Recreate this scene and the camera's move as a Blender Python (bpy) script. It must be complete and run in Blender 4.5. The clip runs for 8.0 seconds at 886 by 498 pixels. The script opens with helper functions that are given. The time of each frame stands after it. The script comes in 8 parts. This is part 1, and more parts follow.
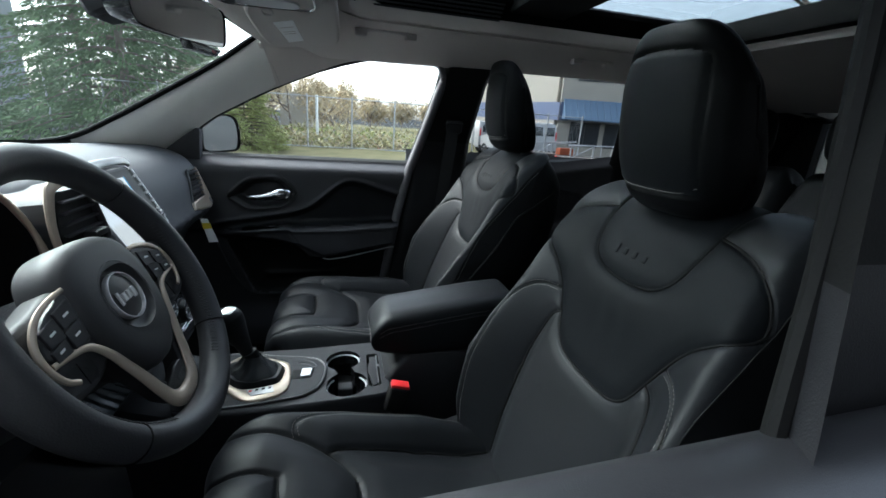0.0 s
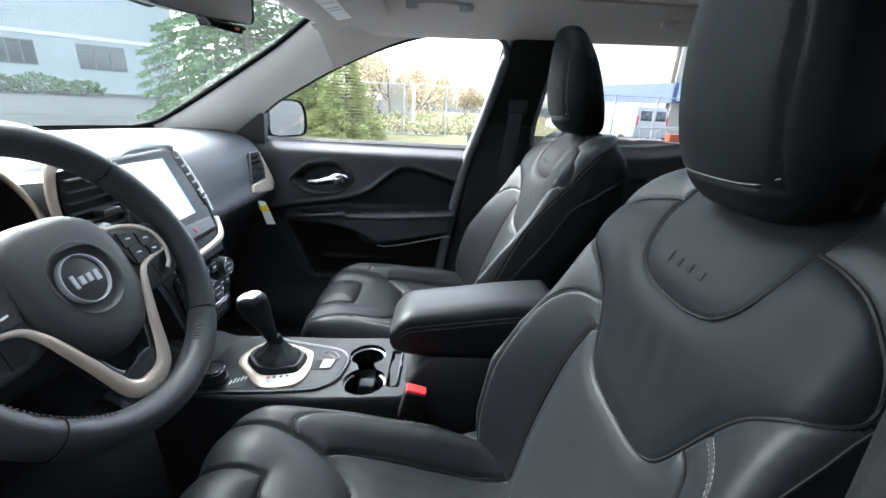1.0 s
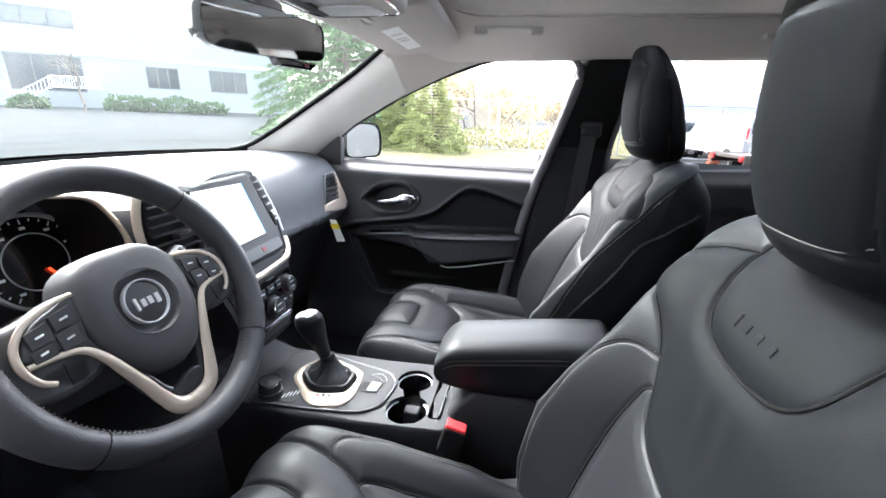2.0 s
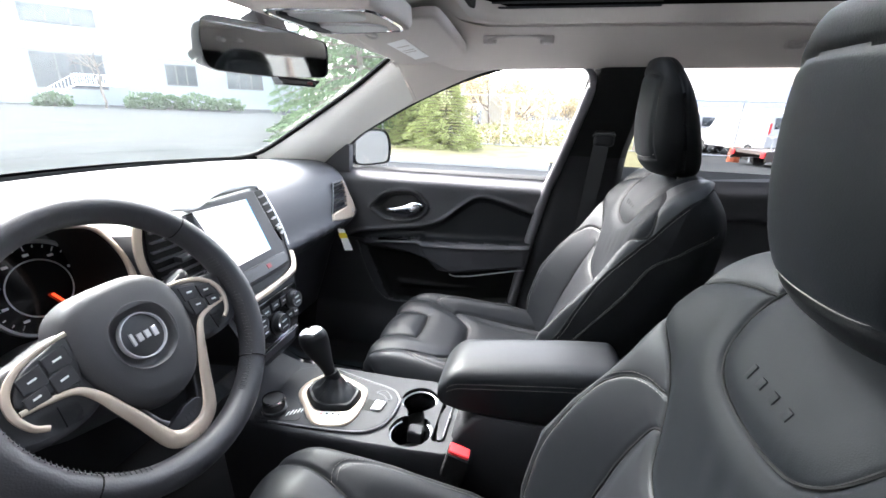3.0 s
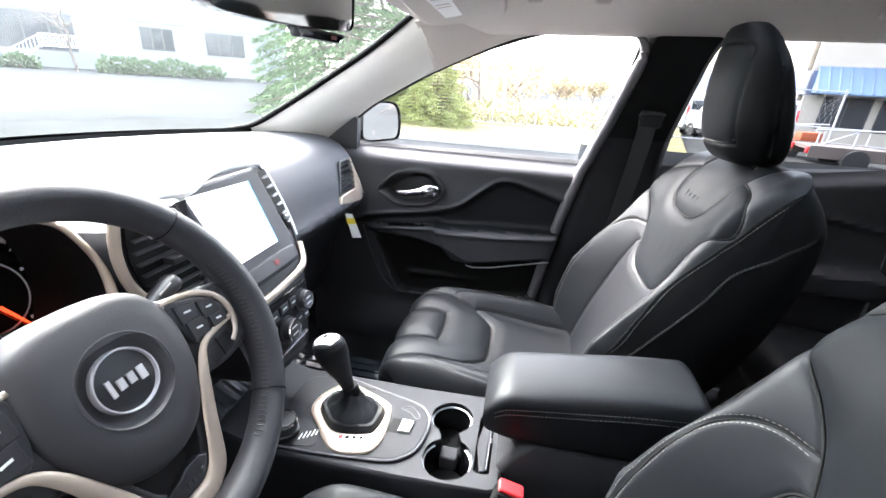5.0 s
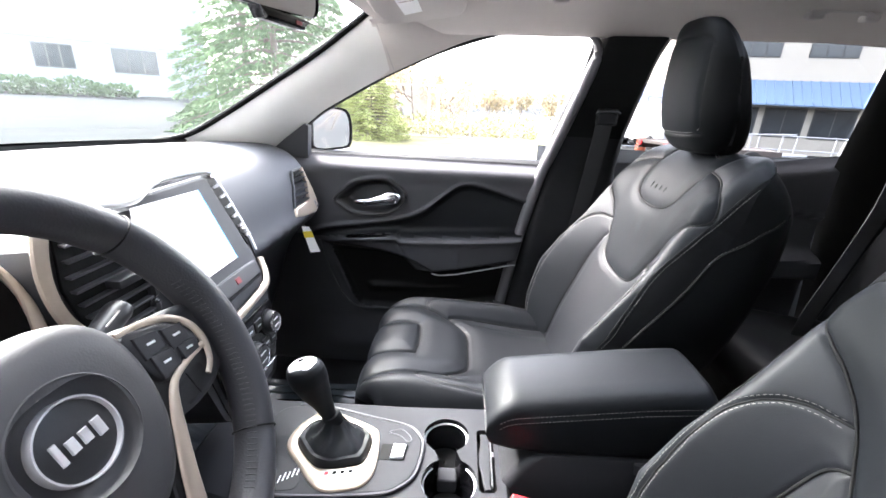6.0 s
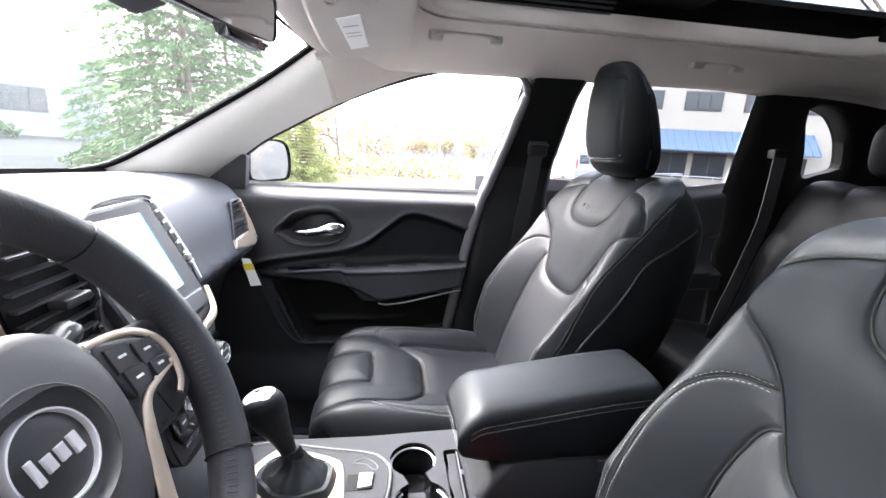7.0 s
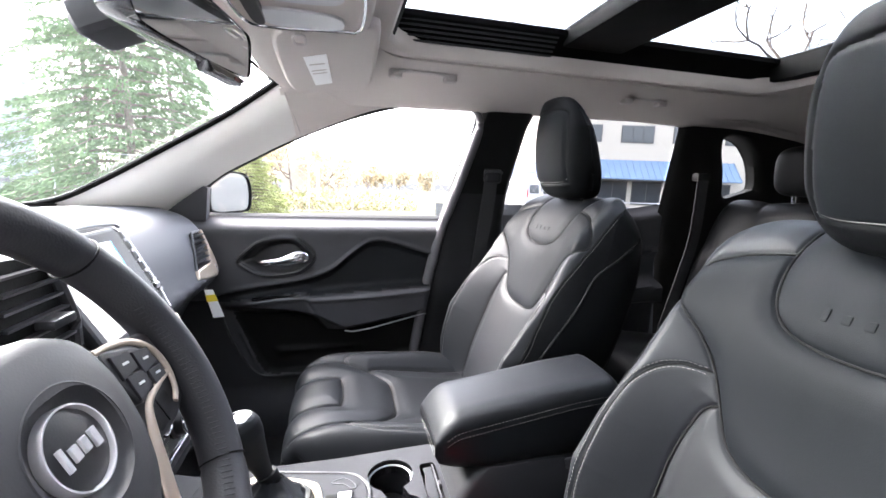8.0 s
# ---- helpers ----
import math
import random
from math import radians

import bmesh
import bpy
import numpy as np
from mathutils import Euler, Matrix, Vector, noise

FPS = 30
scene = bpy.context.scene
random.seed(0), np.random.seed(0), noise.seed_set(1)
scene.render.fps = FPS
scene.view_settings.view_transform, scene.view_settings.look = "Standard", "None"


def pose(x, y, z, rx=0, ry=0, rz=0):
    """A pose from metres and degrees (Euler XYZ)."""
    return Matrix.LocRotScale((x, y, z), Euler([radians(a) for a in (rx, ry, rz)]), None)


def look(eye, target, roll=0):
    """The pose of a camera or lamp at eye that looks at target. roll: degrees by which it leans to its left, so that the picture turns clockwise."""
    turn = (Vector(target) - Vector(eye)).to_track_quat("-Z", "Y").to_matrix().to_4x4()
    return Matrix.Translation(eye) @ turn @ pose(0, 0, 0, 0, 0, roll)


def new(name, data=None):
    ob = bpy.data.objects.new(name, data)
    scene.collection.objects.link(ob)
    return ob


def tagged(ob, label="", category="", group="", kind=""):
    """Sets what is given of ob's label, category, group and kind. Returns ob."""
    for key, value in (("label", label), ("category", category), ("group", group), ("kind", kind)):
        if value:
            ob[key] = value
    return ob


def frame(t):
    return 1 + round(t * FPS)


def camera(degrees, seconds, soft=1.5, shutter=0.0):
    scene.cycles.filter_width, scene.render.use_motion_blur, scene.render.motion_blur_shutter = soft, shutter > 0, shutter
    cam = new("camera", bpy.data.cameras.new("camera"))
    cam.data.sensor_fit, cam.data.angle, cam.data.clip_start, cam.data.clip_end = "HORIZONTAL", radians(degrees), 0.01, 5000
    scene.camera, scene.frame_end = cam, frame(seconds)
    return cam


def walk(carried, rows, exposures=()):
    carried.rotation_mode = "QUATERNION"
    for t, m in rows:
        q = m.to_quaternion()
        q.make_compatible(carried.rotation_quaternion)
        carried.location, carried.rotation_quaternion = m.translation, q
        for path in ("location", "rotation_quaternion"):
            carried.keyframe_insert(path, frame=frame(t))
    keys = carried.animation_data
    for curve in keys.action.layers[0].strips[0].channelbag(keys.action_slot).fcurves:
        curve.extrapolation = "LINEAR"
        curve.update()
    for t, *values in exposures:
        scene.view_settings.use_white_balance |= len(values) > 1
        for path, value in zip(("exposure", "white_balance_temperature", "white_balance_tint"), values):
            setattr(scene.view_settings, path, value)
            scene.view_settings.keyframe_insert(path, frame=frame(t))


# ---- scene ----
cam = camera(93.8, 8.0, soft=1.6)

# The camera: seconds, eye, target, lean. x runs to the rear of the car, y to its far side.
PATH = [
    (0, (-0.0070, -0.8885, 1.3342), (0.2266, 0.0387, 1.0415), 4.14),
    (0.5, (0.0727, -0.8288, 1.3263), (0.1958, 0.1115, 1.0090), 4.34),
    (1, (0.1367, -0.8036, 1.3220), (0.1556, 0.1393, 0.9894), 3.02),
    (1.5, (0.1788, -0.7833, 1.3228), (0.0820, 0.1548, 0.9904), 2.59),
    (1.7, (0.1853, -0.7768, 1.3326), (0.0493, 0.1643, 1.0230), 2.46),
    (3, (0.2009, -0.7344, 1.3942), (-0.0015, 0.1903, 1.0718), 1.89),
    (3.5, (0.1705, -0.7091, 1.3995), (-0.0085, 0.2174, 1.0686), 2.76),
    (4, (0.1325, -0.6819, 1.3929), (-0.0415, 0.2373, 1.0398), 3.35),
    (5.3, (0.0406, -0.5955, 1.3678), (-0.1082, 0.3212, 0.9969), 4.28),
    (5.5, (0.0237, -0.5860, 1.3608), (-0.0974, 0.3377, 0.9973), 3.95),
    (6, (-0.0136, -0.5808, 1.3369), (-0.0408, 0.3619, 1.0042), 2.83),
    (6.5, (-0.0409, -0.5924, 1.3152), (0.0211, 0.3608, 1.0192), 2.50),
    (7, (-0.0652, -0.6079, 1.3025), (0.0722, 0.3547, 1.0692), 3.19),
    (7.5, (-0.0821, -0.6309, 1.2932), (0.1051, 0.3332, 1.1046), 2.15),
    (8, (-0.0933, -0.6575, 1.2876), (0.1443, 0.3015, 1.1334), 2.06),
]
EXPOSURES = [(0.0, 2.40, 5750, 2), (0.5, 3.58, 5750, 3), (1.0, 3.88, 5850, 6), (1.5, 4.28, 6050, 9), (3.0, 4.50, 6250, 12), (4.0, 4.53, 6250, 12), (5.5, 4.68, 6300, 14), (8.0, 4.63, 6350, 16)]
walk(cam, [(t, look(e, g, r)) for t, e, g, r in PATH], EXPOSURES)

# ---- world and sun: an overcast day ----
world = bpy.data.worlds.new("overcast")
scene.world = world
world.use_nodes = True
wn, wl = world.node_tree.nodes, world.node_tree.links
sky = wn.new("ShaderNodeTexSky")
sky.sky_type, sky.sun_disc = "NISHITA", False
sky.sun_elevation, sky.sun_rotation = radians(42), radians(310)
sky.air_density, sky.dust_density, sky.ozone_density = 1.0, 4.0, 1.0
veil = wn.new("ShaderNodeHueSaturation")
veil.inputs["Saturation"].default_value = 0.42
wl.new(sky.outputs[0], veil.inputs["Color"])
back = wn["Background"]
wl.new(veil.outputs[0], back.inputs["Color"])
back.inputs["Strength"].default_value = 0.15

sun = new("sun", bpy.data.lights.new("sun", "SUN"))
sun.data.energy, sun.data.angle, sun.data.color = 0.6, radians(60), (1.0, 0.97, 0.93)
sun.matrix_basis = look((-6, 5, 7), (0, 0, 0))


# ---- materials ----
def mat(name, base, rough=0.5, metal=0.0, grain=0.0, size=600.0, var=0.12, varsize=9.0, coat=0.0, tint=None, spec=0.5, kind="NOISE", fleck=0.0):
    """A surface with a grain in relief, and blotches of tone at a larger scale."""
    m = bpy.data.materials.new(name)
    m.use_nodes = True
    n, l = m.node_tree.nodes, m.node_tree.links
    p = n["Principled BSDF"]
    p.inputs["Metallic"].default_value = metal
    p.inputs["Coat Weight"].default_value = coat
    p.inputs["Specular IOR Level"].default_value = spec
    tc = n.new("ShaderNodeTexCoord")
    big = n.new("ShaderNodeTexNoise")
    big.inputs["Scale"].default_value, big.inputs["Detail"].default_value = varsize, 5
    l.new(tc.outputs["Object"], big.inputs["Vector"])
    ramp = n.new("ShaderNodeMix")
    ramp.data_type = "RGBA"
    lo = [c * (1 - var) for c in base]
    hi = [min(1, c * (1 + var)) for c in (tint or base)]
    ramp.inputs["A"].default_value, ramp.inputs["B"].default_value = (*lo, 1), (*hi, 1)
    l.new(big.outputs["Fac"], ramp.inputs["Factor"])
    colour = ramp.outputs["Result"]
    if fleck:
        fine = n.new("ShaderNodeTexNoise")
        fine.inputs["Scale"].default_value, fine.inputs["Detail"].default_value = size, 2
        l.new(tc.outputs["Object"], fine.inputs["Vector"])
        fm = n.new("ShaderNodeMix")
        fm.data_type, fm.blend_type = "RGBA", "OVERLAY"
        fm.inputs["Factor"].default_value = fleck
        l.new(colour, fm.inputs["A"])
        l.new(fine.outputs["Color"], fm.inputs["B"])
        colour = fm.outputs["Result"]
    l.new(colour, p.inputs["Base Color"])
    rr = n.new("ShaderNodeMapRange")
    rr.inputs["To Min"].default_value, rr.inputs["To Max"].default_value = max(0.02, rough - 0.06), min(1, rough + 0.06)
    l.new(big.outputs["Fac"], rr.inputs["Value"])
    l.new(rr.outputs["Result"], p.inputs["Roughness"])
    if grain:
        if kind == "CELLS":
            g = n.new("ShaderNodeTexVoronoi")
            g.feature = "SMOOTH_F1"
            g.inputs["Scale"].default_value = size
            out = g.outputs["Distance"]
        else:
            g = n.new("ShaderNodeTexNoise")
            g.inputs["Scale"].default_value, g.inputs["Detail"].default_value = size, 4
            out = g.outputs["Fac"]
        l.new(tc.outputs["Object"], g.inputs["Vector"])
        b = n.new("ShaderNodeBump")
        b.inputs["Strength"].default_value, b.inputs["Distance"].default_value = grain, 0.0015
        l.new(out, b.inputs["Height"])
        l.new(b.outputs["Normal"], p.inputs["Normal"])
    return m


def glass(name, colour, rough=0.0, film=0.0):
    m = bpy.data.materials.new(name)
    m.use_nodes = True
    p = m.node_tree.nodes["Principled BSDF"]
    p.inputs["Base Color"].default_value = (*colour, 1)
    p.inputs["Transmission Weight"].default_value, p.inputs["Roughness"].default_value, p.inputs["IOR"].default_value = 1, rough, 1.0
    p.inputs["Coat Weight"].default_value, p.inputs["Coat Roughness"].default_value = 0.6, 0.0
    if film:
        # a pale translucent veil is mixed into the glass to stand in for haze
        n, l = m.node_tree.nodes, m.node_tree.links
        haze = n.new("ShaderNodeBsdfTranslucent")
        haze.inputs["Color"].default_value = (0.8, 0.88, 0.84, 1)
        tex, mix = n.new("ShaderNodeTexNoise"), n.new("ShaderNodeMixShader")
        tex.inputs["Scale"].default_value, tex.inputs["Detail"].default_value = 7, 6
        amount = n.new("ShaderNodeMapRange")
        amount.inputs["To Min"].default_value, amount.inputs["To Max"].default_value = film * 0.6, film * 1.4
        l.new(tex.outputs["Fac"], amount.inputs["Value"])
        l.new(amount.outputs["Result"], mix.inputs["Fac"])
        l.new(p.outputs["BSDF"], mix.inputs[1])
        l.new(haze.outputs["BSDF"], mix.inputs[2])
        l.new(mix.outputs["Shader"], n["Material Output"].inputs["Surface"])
    return m


def glow(name, colour, power):
    m = bpy.data.materials.new(name)
    m.use_nodes = True
    p = m.node_tree.nodes["Principled BSDF"]
    p.inputs["Base Color"].default_value = (*colour, 1)
    p.inputs["Emission Color"].default_value, p.inputs["Emission Strength"].default_value = (*colour, 1), power
    return m


M_LEATHER = mat("black_leather", (0.0070, 0.0079, 0.0096), 0.47, spec=0.26, grain=0.07, size=900, kind="CELLS", var=0.22, varsize=9)
# darkened copy of the black leather, its colour standing in for shade
M_LEATHER_SHADED = mat("black_leather_shaded", (0.0042, 0.0046, 0.0052), 0.48, spec=0.10, grain=0.07, size=900, kind="CELLS", var=0.22, varsize=9)
M_PERF = mat("grey_leather_insert", (0.0058, 0.0068, 0.0082), 0.54, spec=0.11, grain=0.08, size=950, kind="CELLS", var=0.15, varsize=11)
M_THREAD = mat("pale_thread", (0.21, 0.20, 0.185), 0.8, var=0.2, varsize=60)
M_PLASTIC = mat("black_grained_plastic", (0.040, 0.040, 0.044), 0.5, spec=0.3, grain=0.3, size=800, var=0.15, varsize=10)
M_DASH = mat("soft_dash_skin", (0.086, 0.087, 0.095), 0.55, spec=0.15, grain=0.3, size=650, kind="CELLS", var=0.12, varsize=7)
M_DOOR = mat("soft_door_skin", (0.064, 0.064, 0.070), 0.58, spec=0.3, grain=0.3, size=650, kind="CELLS", var=0.12, varsize=7)
M_HUB = mat("wheel_hub_skin", (0.034, 0.034, 0.037), 0.52, spec=0.5, grain=0.07, size=700, kind="CELLS", var=0.1, varsize=12)
M_RIM = mat("wheel_leather", (0.030, 0.030, 0.034), 0.48, spec=0.5, grain=0.13, size=520, kind="CELLS", var=0.15, varsize=14)
# pale grey that paints window light along the dark pillar's edge
M_EDGE_LIT = mat("lit_pillar_edge", (0.125, 0.120, 0.126), 0.45, spec=0.3, var=0.08)
M_PILLARLOW = mat("dark_pillar_plastic", (0.016, 0.016, 0.018), 0.5, spec=0.25, grain=0.2, size=700, var=0.15)
M_CONSOLE = mat("grey_console_plastic", (0.025, 0.0255, 0.029), 0.55, spec=0.18, grain=0.25, size=800, var=0.12, varsize=12)
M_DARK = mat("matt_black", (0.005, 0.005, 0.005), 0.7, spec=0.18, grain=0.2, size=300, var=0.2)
M_GLOSSBLACK = mat("gloss_black", (0.006, 0.006, 0.007), 0.12, var=0.1, coat=0.5)
M_SATIN = mat("satin_black", (0.024, 0.024, 0.026), 0.33, grain=0.1, size=900, var=0.15)
M_BEAD = mat("smooth_grey_trim", (0.07, 0.068, 0.075), 0.35, var=0.08)
M_BADGE = mat("bright_badge_metal", (0.78, 0.78, 0.80), 0.16, metal=0.5, var=0.03)
M_CHROME = mat("chrome", (0.82, 0.82, 0.84), 0.07, metal=1.0, var=0.03)
M_CHAMP = mat("champagne_satin_metal", (0.56, 0.47, 0.38), 0.34, metal=0.55, var=0.06, varsize=20)
M_SILVER = mat("satin_silver", (0.55, 0.56, 0.57), 0.32, metal=0.4, var=0.05)
M_LINER = mat("grey_headliner_cloth", (0.56, 0.515, 0.485), 0.95, grain=0.5, size=900, var=0.06, varsize=6, fleck=0.08)
# headliner grey in a lighter copy: the pillars' daylight is in the colour
M_PILLAR_LIT = mat("lit_pillar_cloth", (0.70, 0.68, 0.65), 0.85, grain=0.4, size=900, var=0.05)
M_CARPET = mat("black_carpet", (0.010, 0.010, 0.011), 0.98, grain=1.0, size=350, var=0.3, varsize=30)
M_MATPLASTIC = mat("floor_film", (0.03, 0.035, 0.04), 0.18, grain=0.8, size=25, var=0.4, varsize=15)
M_DIMRED = mat("dim_red_button", (0.16, 0.012, 0.015), 0.4, var=0.06)
M_RED = mat("red_plastic", (0.62, 0.03, 0.035), 0.35, var=0.06)
M_WEB = mat("seat_belt_webbing", (0.018, 0.018, 0.02), 0.7, grain=0.6, size=900, var=0.1)
M_GRIP = mat("grey_grip_plastic", (0.46, 0.43, 0.41), 0.6, var=0.05)
M_PAPER = mat("white_paper", (0.92, 0.92, 0.91), 0.8, var=0.04)
M_YELLOW = mat("yellow_label", (0.8, 0.62, 0.04), 0.7, var=0.05)
M_MIRROR = mat("mirror_silvering", (0.88, 0.9, 0.9), 0.01, metal=1.0, var=0.01)
# film sets how much of the haze veil is mixed into the windscreen
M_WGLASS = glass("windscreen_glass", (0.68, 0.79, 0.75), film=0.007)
M_TINT = glass("privacy_glass", (0.20, 0.205, 0.205))
M_DGLASS = glass("door_glass", (0.94, 0.97, 0.96))
M_RGLASS = glass("sunroof_glass", (0.34, 0.365, 0.37))
M_FRIT = mat("black_glass_border", (0.004, 0.004, 0.004), 0.6, spec=0.04, var=0.1)
M_SCREEN = glow("lit_touch_screen", (0.93, 0.95, 0.97), 0.11)
M_SCREEN.node_tree.nodes["Principled BSDF"].inputs["Base Color"].default_value = (0.01, 0.01, 0.012, 1)
M_SCREEN.node_tree.nodes["Principled BSDF"].inputs["Roughness"].default_value = 0.05
M_SCREENEDGE = glow("screen_blue_margin", (0.05, 0.30, 0.55), 0.08)
M_PAINT = mat("silver_car_paint", (0.45, 0.48, 0.5), 0.25, metal=0.6, coat=1.0, var=0.02)
M_WHITE = mat("white_print", (0.75, 0.76, 0.76), 0.6, var=0.05)
M_BUTTON = mat("grey_button_rubber", (0.026, 0.026, 0.029), 0.55, spec=0.25, grain=0.15, size=700, var=0.1)


# ---- shaping helpers ----
def put(name, verts, faces, material, parent=None, label="", smooth=True, sharp=35, at=(0, 0, 0)):
    """A mesh object from points and faces; a part when it has a parent. Points are in the parent's own coordinates."""
    me = bpy.data.meshes.new(name)
    me.from_pydata([tuple(map(float, v)) for v in verts], [], [tuple(map(int, f)) for f in faces])
    me.materials.append(material)
    if smooth:
        me.polygons.foreach_set("use_smooth", [True] * len(me.polygons))
        if sharp:
            me.set_sharp_from_angle(angle=radians(sharp))
    me.update()
    ob = new(name, me)
    if parent:
        ob.parent = parent
        ob.matrix_basis = Matrix.Translation(at)
    else:
        ob.location = at
    if label:
        ob["label"] = label
    return ob


def part(name, bm, material, parent, label="", smooth=True, sharp=35):
    me = bpy.data.meshes.new(name)
    bmesh.ops.recalc_face_normals(bm, faces=bm.faces)
    bm.to_mesh(me)
    bm.free()
    me.materials.append(material)
    if smooth:
        me.polygons.foreach_set("use_smooth", [True] * len(me.polygons))
        me.set_sharp_from_angle(angle=radians(sharp))
    ob = new(name, me)
    ob.parent = parent
    if label:
        ob["label"] = label
    return ob


def thing(name, label, category, at=(0, 0, 0), group="", kind="", turn=0.0):
    ob = new(name)
    ob.empty_display_size = 0.05
    ob.matrix_basis = pose(*at, 0, 0, turn)
    return tagged(ob, label, category, group, kind)


def grid(P, closed_u=False, closed_v=False, flip=False):
    """Points and faces of a grid of shape (nu, nv, 3)."""
    nu, nv = P.shape[:2]
    faces = []
    for i in range(nu if closed_u else nu - 1):
        for j in range(nv if closed_v else nv - 1):
            a, b = i * nv + j, ((i + 1) % nu) * nv + j
            c, d = ((i + 1) % nu) * nv + (j + 1) % nv, i * nv + (j + 1) % nv
            faces.append((a, d, c, b) if flip else (a, b, c, d))
    return P.reshape(-1, 3), faces


def spline(points, n, closed=False):
    """n points along a smooth curve through the given ones, evenly spaced."""
    p = np.array(points, float)
    k = len(p)
    out = []
    steps = max(4, int(4 * n / k) + 1)
    for i in range(k if closed else k - 1):
        if closed:
            a, b, c, d = p[i - 1], p[i], p[(i + 1) % k], p[(i + 2) % k]
        else:
            b, c = p[i], p[i + 1]
            a = p[i - 1] if i else 2 * b - c
            d = p[i + 2] if i + 2 < k else 2 * c - b
        for t in np.linspace(0, 1, steps, endpoint=False):
            out.append(0.5 * (2 * b + (c - a) * t + (2 * a - 5 * b + 4 * c - d) * t * t + (3 * b - a - 3 * c + d) * t ** 3))
    out.append(p[0] if closed else p[-1])
    out = np.array(out)
    s = np.concatenate([[0], np.cumsum(np.linalg.norm(np.diff(out, axis=0), axis=1))])
    q = np.linspace(0, s[-1], n, endpoint=not closed)
    return np.stack([np.interp(q, s, out[:, j]) for j in range(out.shape[1])], 1)


def tube(points, radius, n=8, closed=False, flat=1.0, up=(0, 0, 1)):
    """A rod along a curve; radius may be a list. flat squeezes it along the second axis."""
    p = np.array(points, float)
    k = len(p)
    rad = np.broadcast_to(np.array(radius, float), (k,))
    t = np.roll(p, -1, 0) - np.roll(p, 1, 0) if closed else np.gradient(p, axis=0)
    t /= np.linalg.norm(t, axis=1)[:, None] + 1e-12
    a = np.cross(np.array(up, float), t)
    bad = np.linalg.norm(a, axis=1) < 1e-3
    a[bad] = np.cross((1.0, 0.3, 0.0), t[bad])
    a /= np.linalg.norm(a, axis=1)[:, None]
    b = np.cross(t, a)
    w = np.linspace(0, 2 * np.pi, n, endpoint=False)
    P = p[:, None] + rad[:, None, None] * (np.cos(w)[None, :, None] * a[:, None] + flat * np.sin(w)[None, :, None] * b[:, None])
    v, f = grid(P, closed_u=closed, closed_v=True)
    if not closed:
        f = f + [tuple(range(n))[::-1], tuple(range((k - 1) * n, k * n))]
    return v, f


def joined(items):
    """Several (points, faces) as one."""
    vs, fs, o = [], [], 0
    for v, f in items:
        vs.append(np.asarray(v, float))
        fs += [tuple(i + o for i in g) for g in f]
        o += len(v)
    return np.concatenate(vs), fs


def box_bm(sx, sy, sz, bevel=0.004, at=(0, 0, 0), seg=2, rot=None, bm=None):
    bm = bm or bmesh.new()
    got = bmesh.ops.create_cube(bm, size=1.0)["verts"]
    m = Matrix.Translation(at) @ (rot.to_4x4() if rot else Matrix()) @ Matrix.Diagonal((sx, sy, sz, 1))
    bmesh.ops.transform(bm, matrix=m, verts=got)
    if bevel:
        edges = list({e for v in got for e in v.link_edges})
        bmesh.ops.bevel(bm, geom=edges, offset=bevel, segments=seg, affect="EDGES", profile=0.6)
    return bm


def slab(outline, height, bevel=0.003, seg=2, frame_of=None):
    """A flat solid with the given 2D outline (u, v) and a thickness along w, rounded at its front rim; frame_of maps (u, v, w) to a point."""
    o = np.array(outline, float)
    if (np.roll(o, -1, 0)[:, 0] - o[:, 0]) @ (np.roll(o, -1, 0)[:, 1] + o[:, 1]) > 0:
        o = o[::-1]
    k = len(o)
    t = np.roll(o, -1, 0) - np.roll(o, 1, 0)
    t /= np.linalg.norm(t, axis=1)[:, None] + 1e-12
    nrm = np.stack([t[:, 1], -t[:, 0]], 1)
    rings = [np.c_[o, np.zeros(k)]]
    for i in range(seg + 1):
        a = math.pi / 2 * i / seg
        rings.append(np.c_[o - nrm * bevel * (1 - math.cos(a)), np.full(k, height - bevel + bevel * math.sin(a))])
    P = np.array(rings)
    v, f = grid(P, closed_v=True)
    f = f + [tuple(range(len(v) - k, len(v))), tuple(range(k))[::-1]]
    if frame_of:
        v = np.array([frame_of(*q) for q in v])
    return v, f


def dist_line(X, Y, pts, closed=False):
    """Distance from every (X, Y) to a polyline."""
    p = np.array(pts, float)
    q = np.roll(p, -1, 0) if closed else p[1:]
    p = p if closed else p[:-1]
    best = np.full(X.shape, 9.0)
    for (ax, ay), (bx, by) in zip(p, q):
        dx, dy = bx - ax, by - ay
        s = np.clip(((X - ax) * dx + (Y - ay) * dy) / (dx * dx + dy * dy + 1e-12), 0, 1)
        best = np.minimum(best, np.hypot(X - ax - s * dx, Y - ay - s * dy))
    return best


def inside(X, Y, pts):
    p = np.array(pts, float)
    res = np.zeros(X.shape, bool)
    for (ax, ay), (bx, by) in zip(p, np.roll(p, -1, 0)):
        cond = (ay > Y) != (by > Y)
        res ^= cond & (X < (bx - ax) * (Y - ay) / (by - ay + 1e-15) + ax)
    return res


def signed(X, Y, pts):
    d = dist_line(X, Y, pts, True)
    return np.where(inside(X, Y, pts), -d, d)


def step(x, a, b):
    t = np.clip((x - a) / (b - a), 0, 1)
    return t * t * (3 - 2 * t)


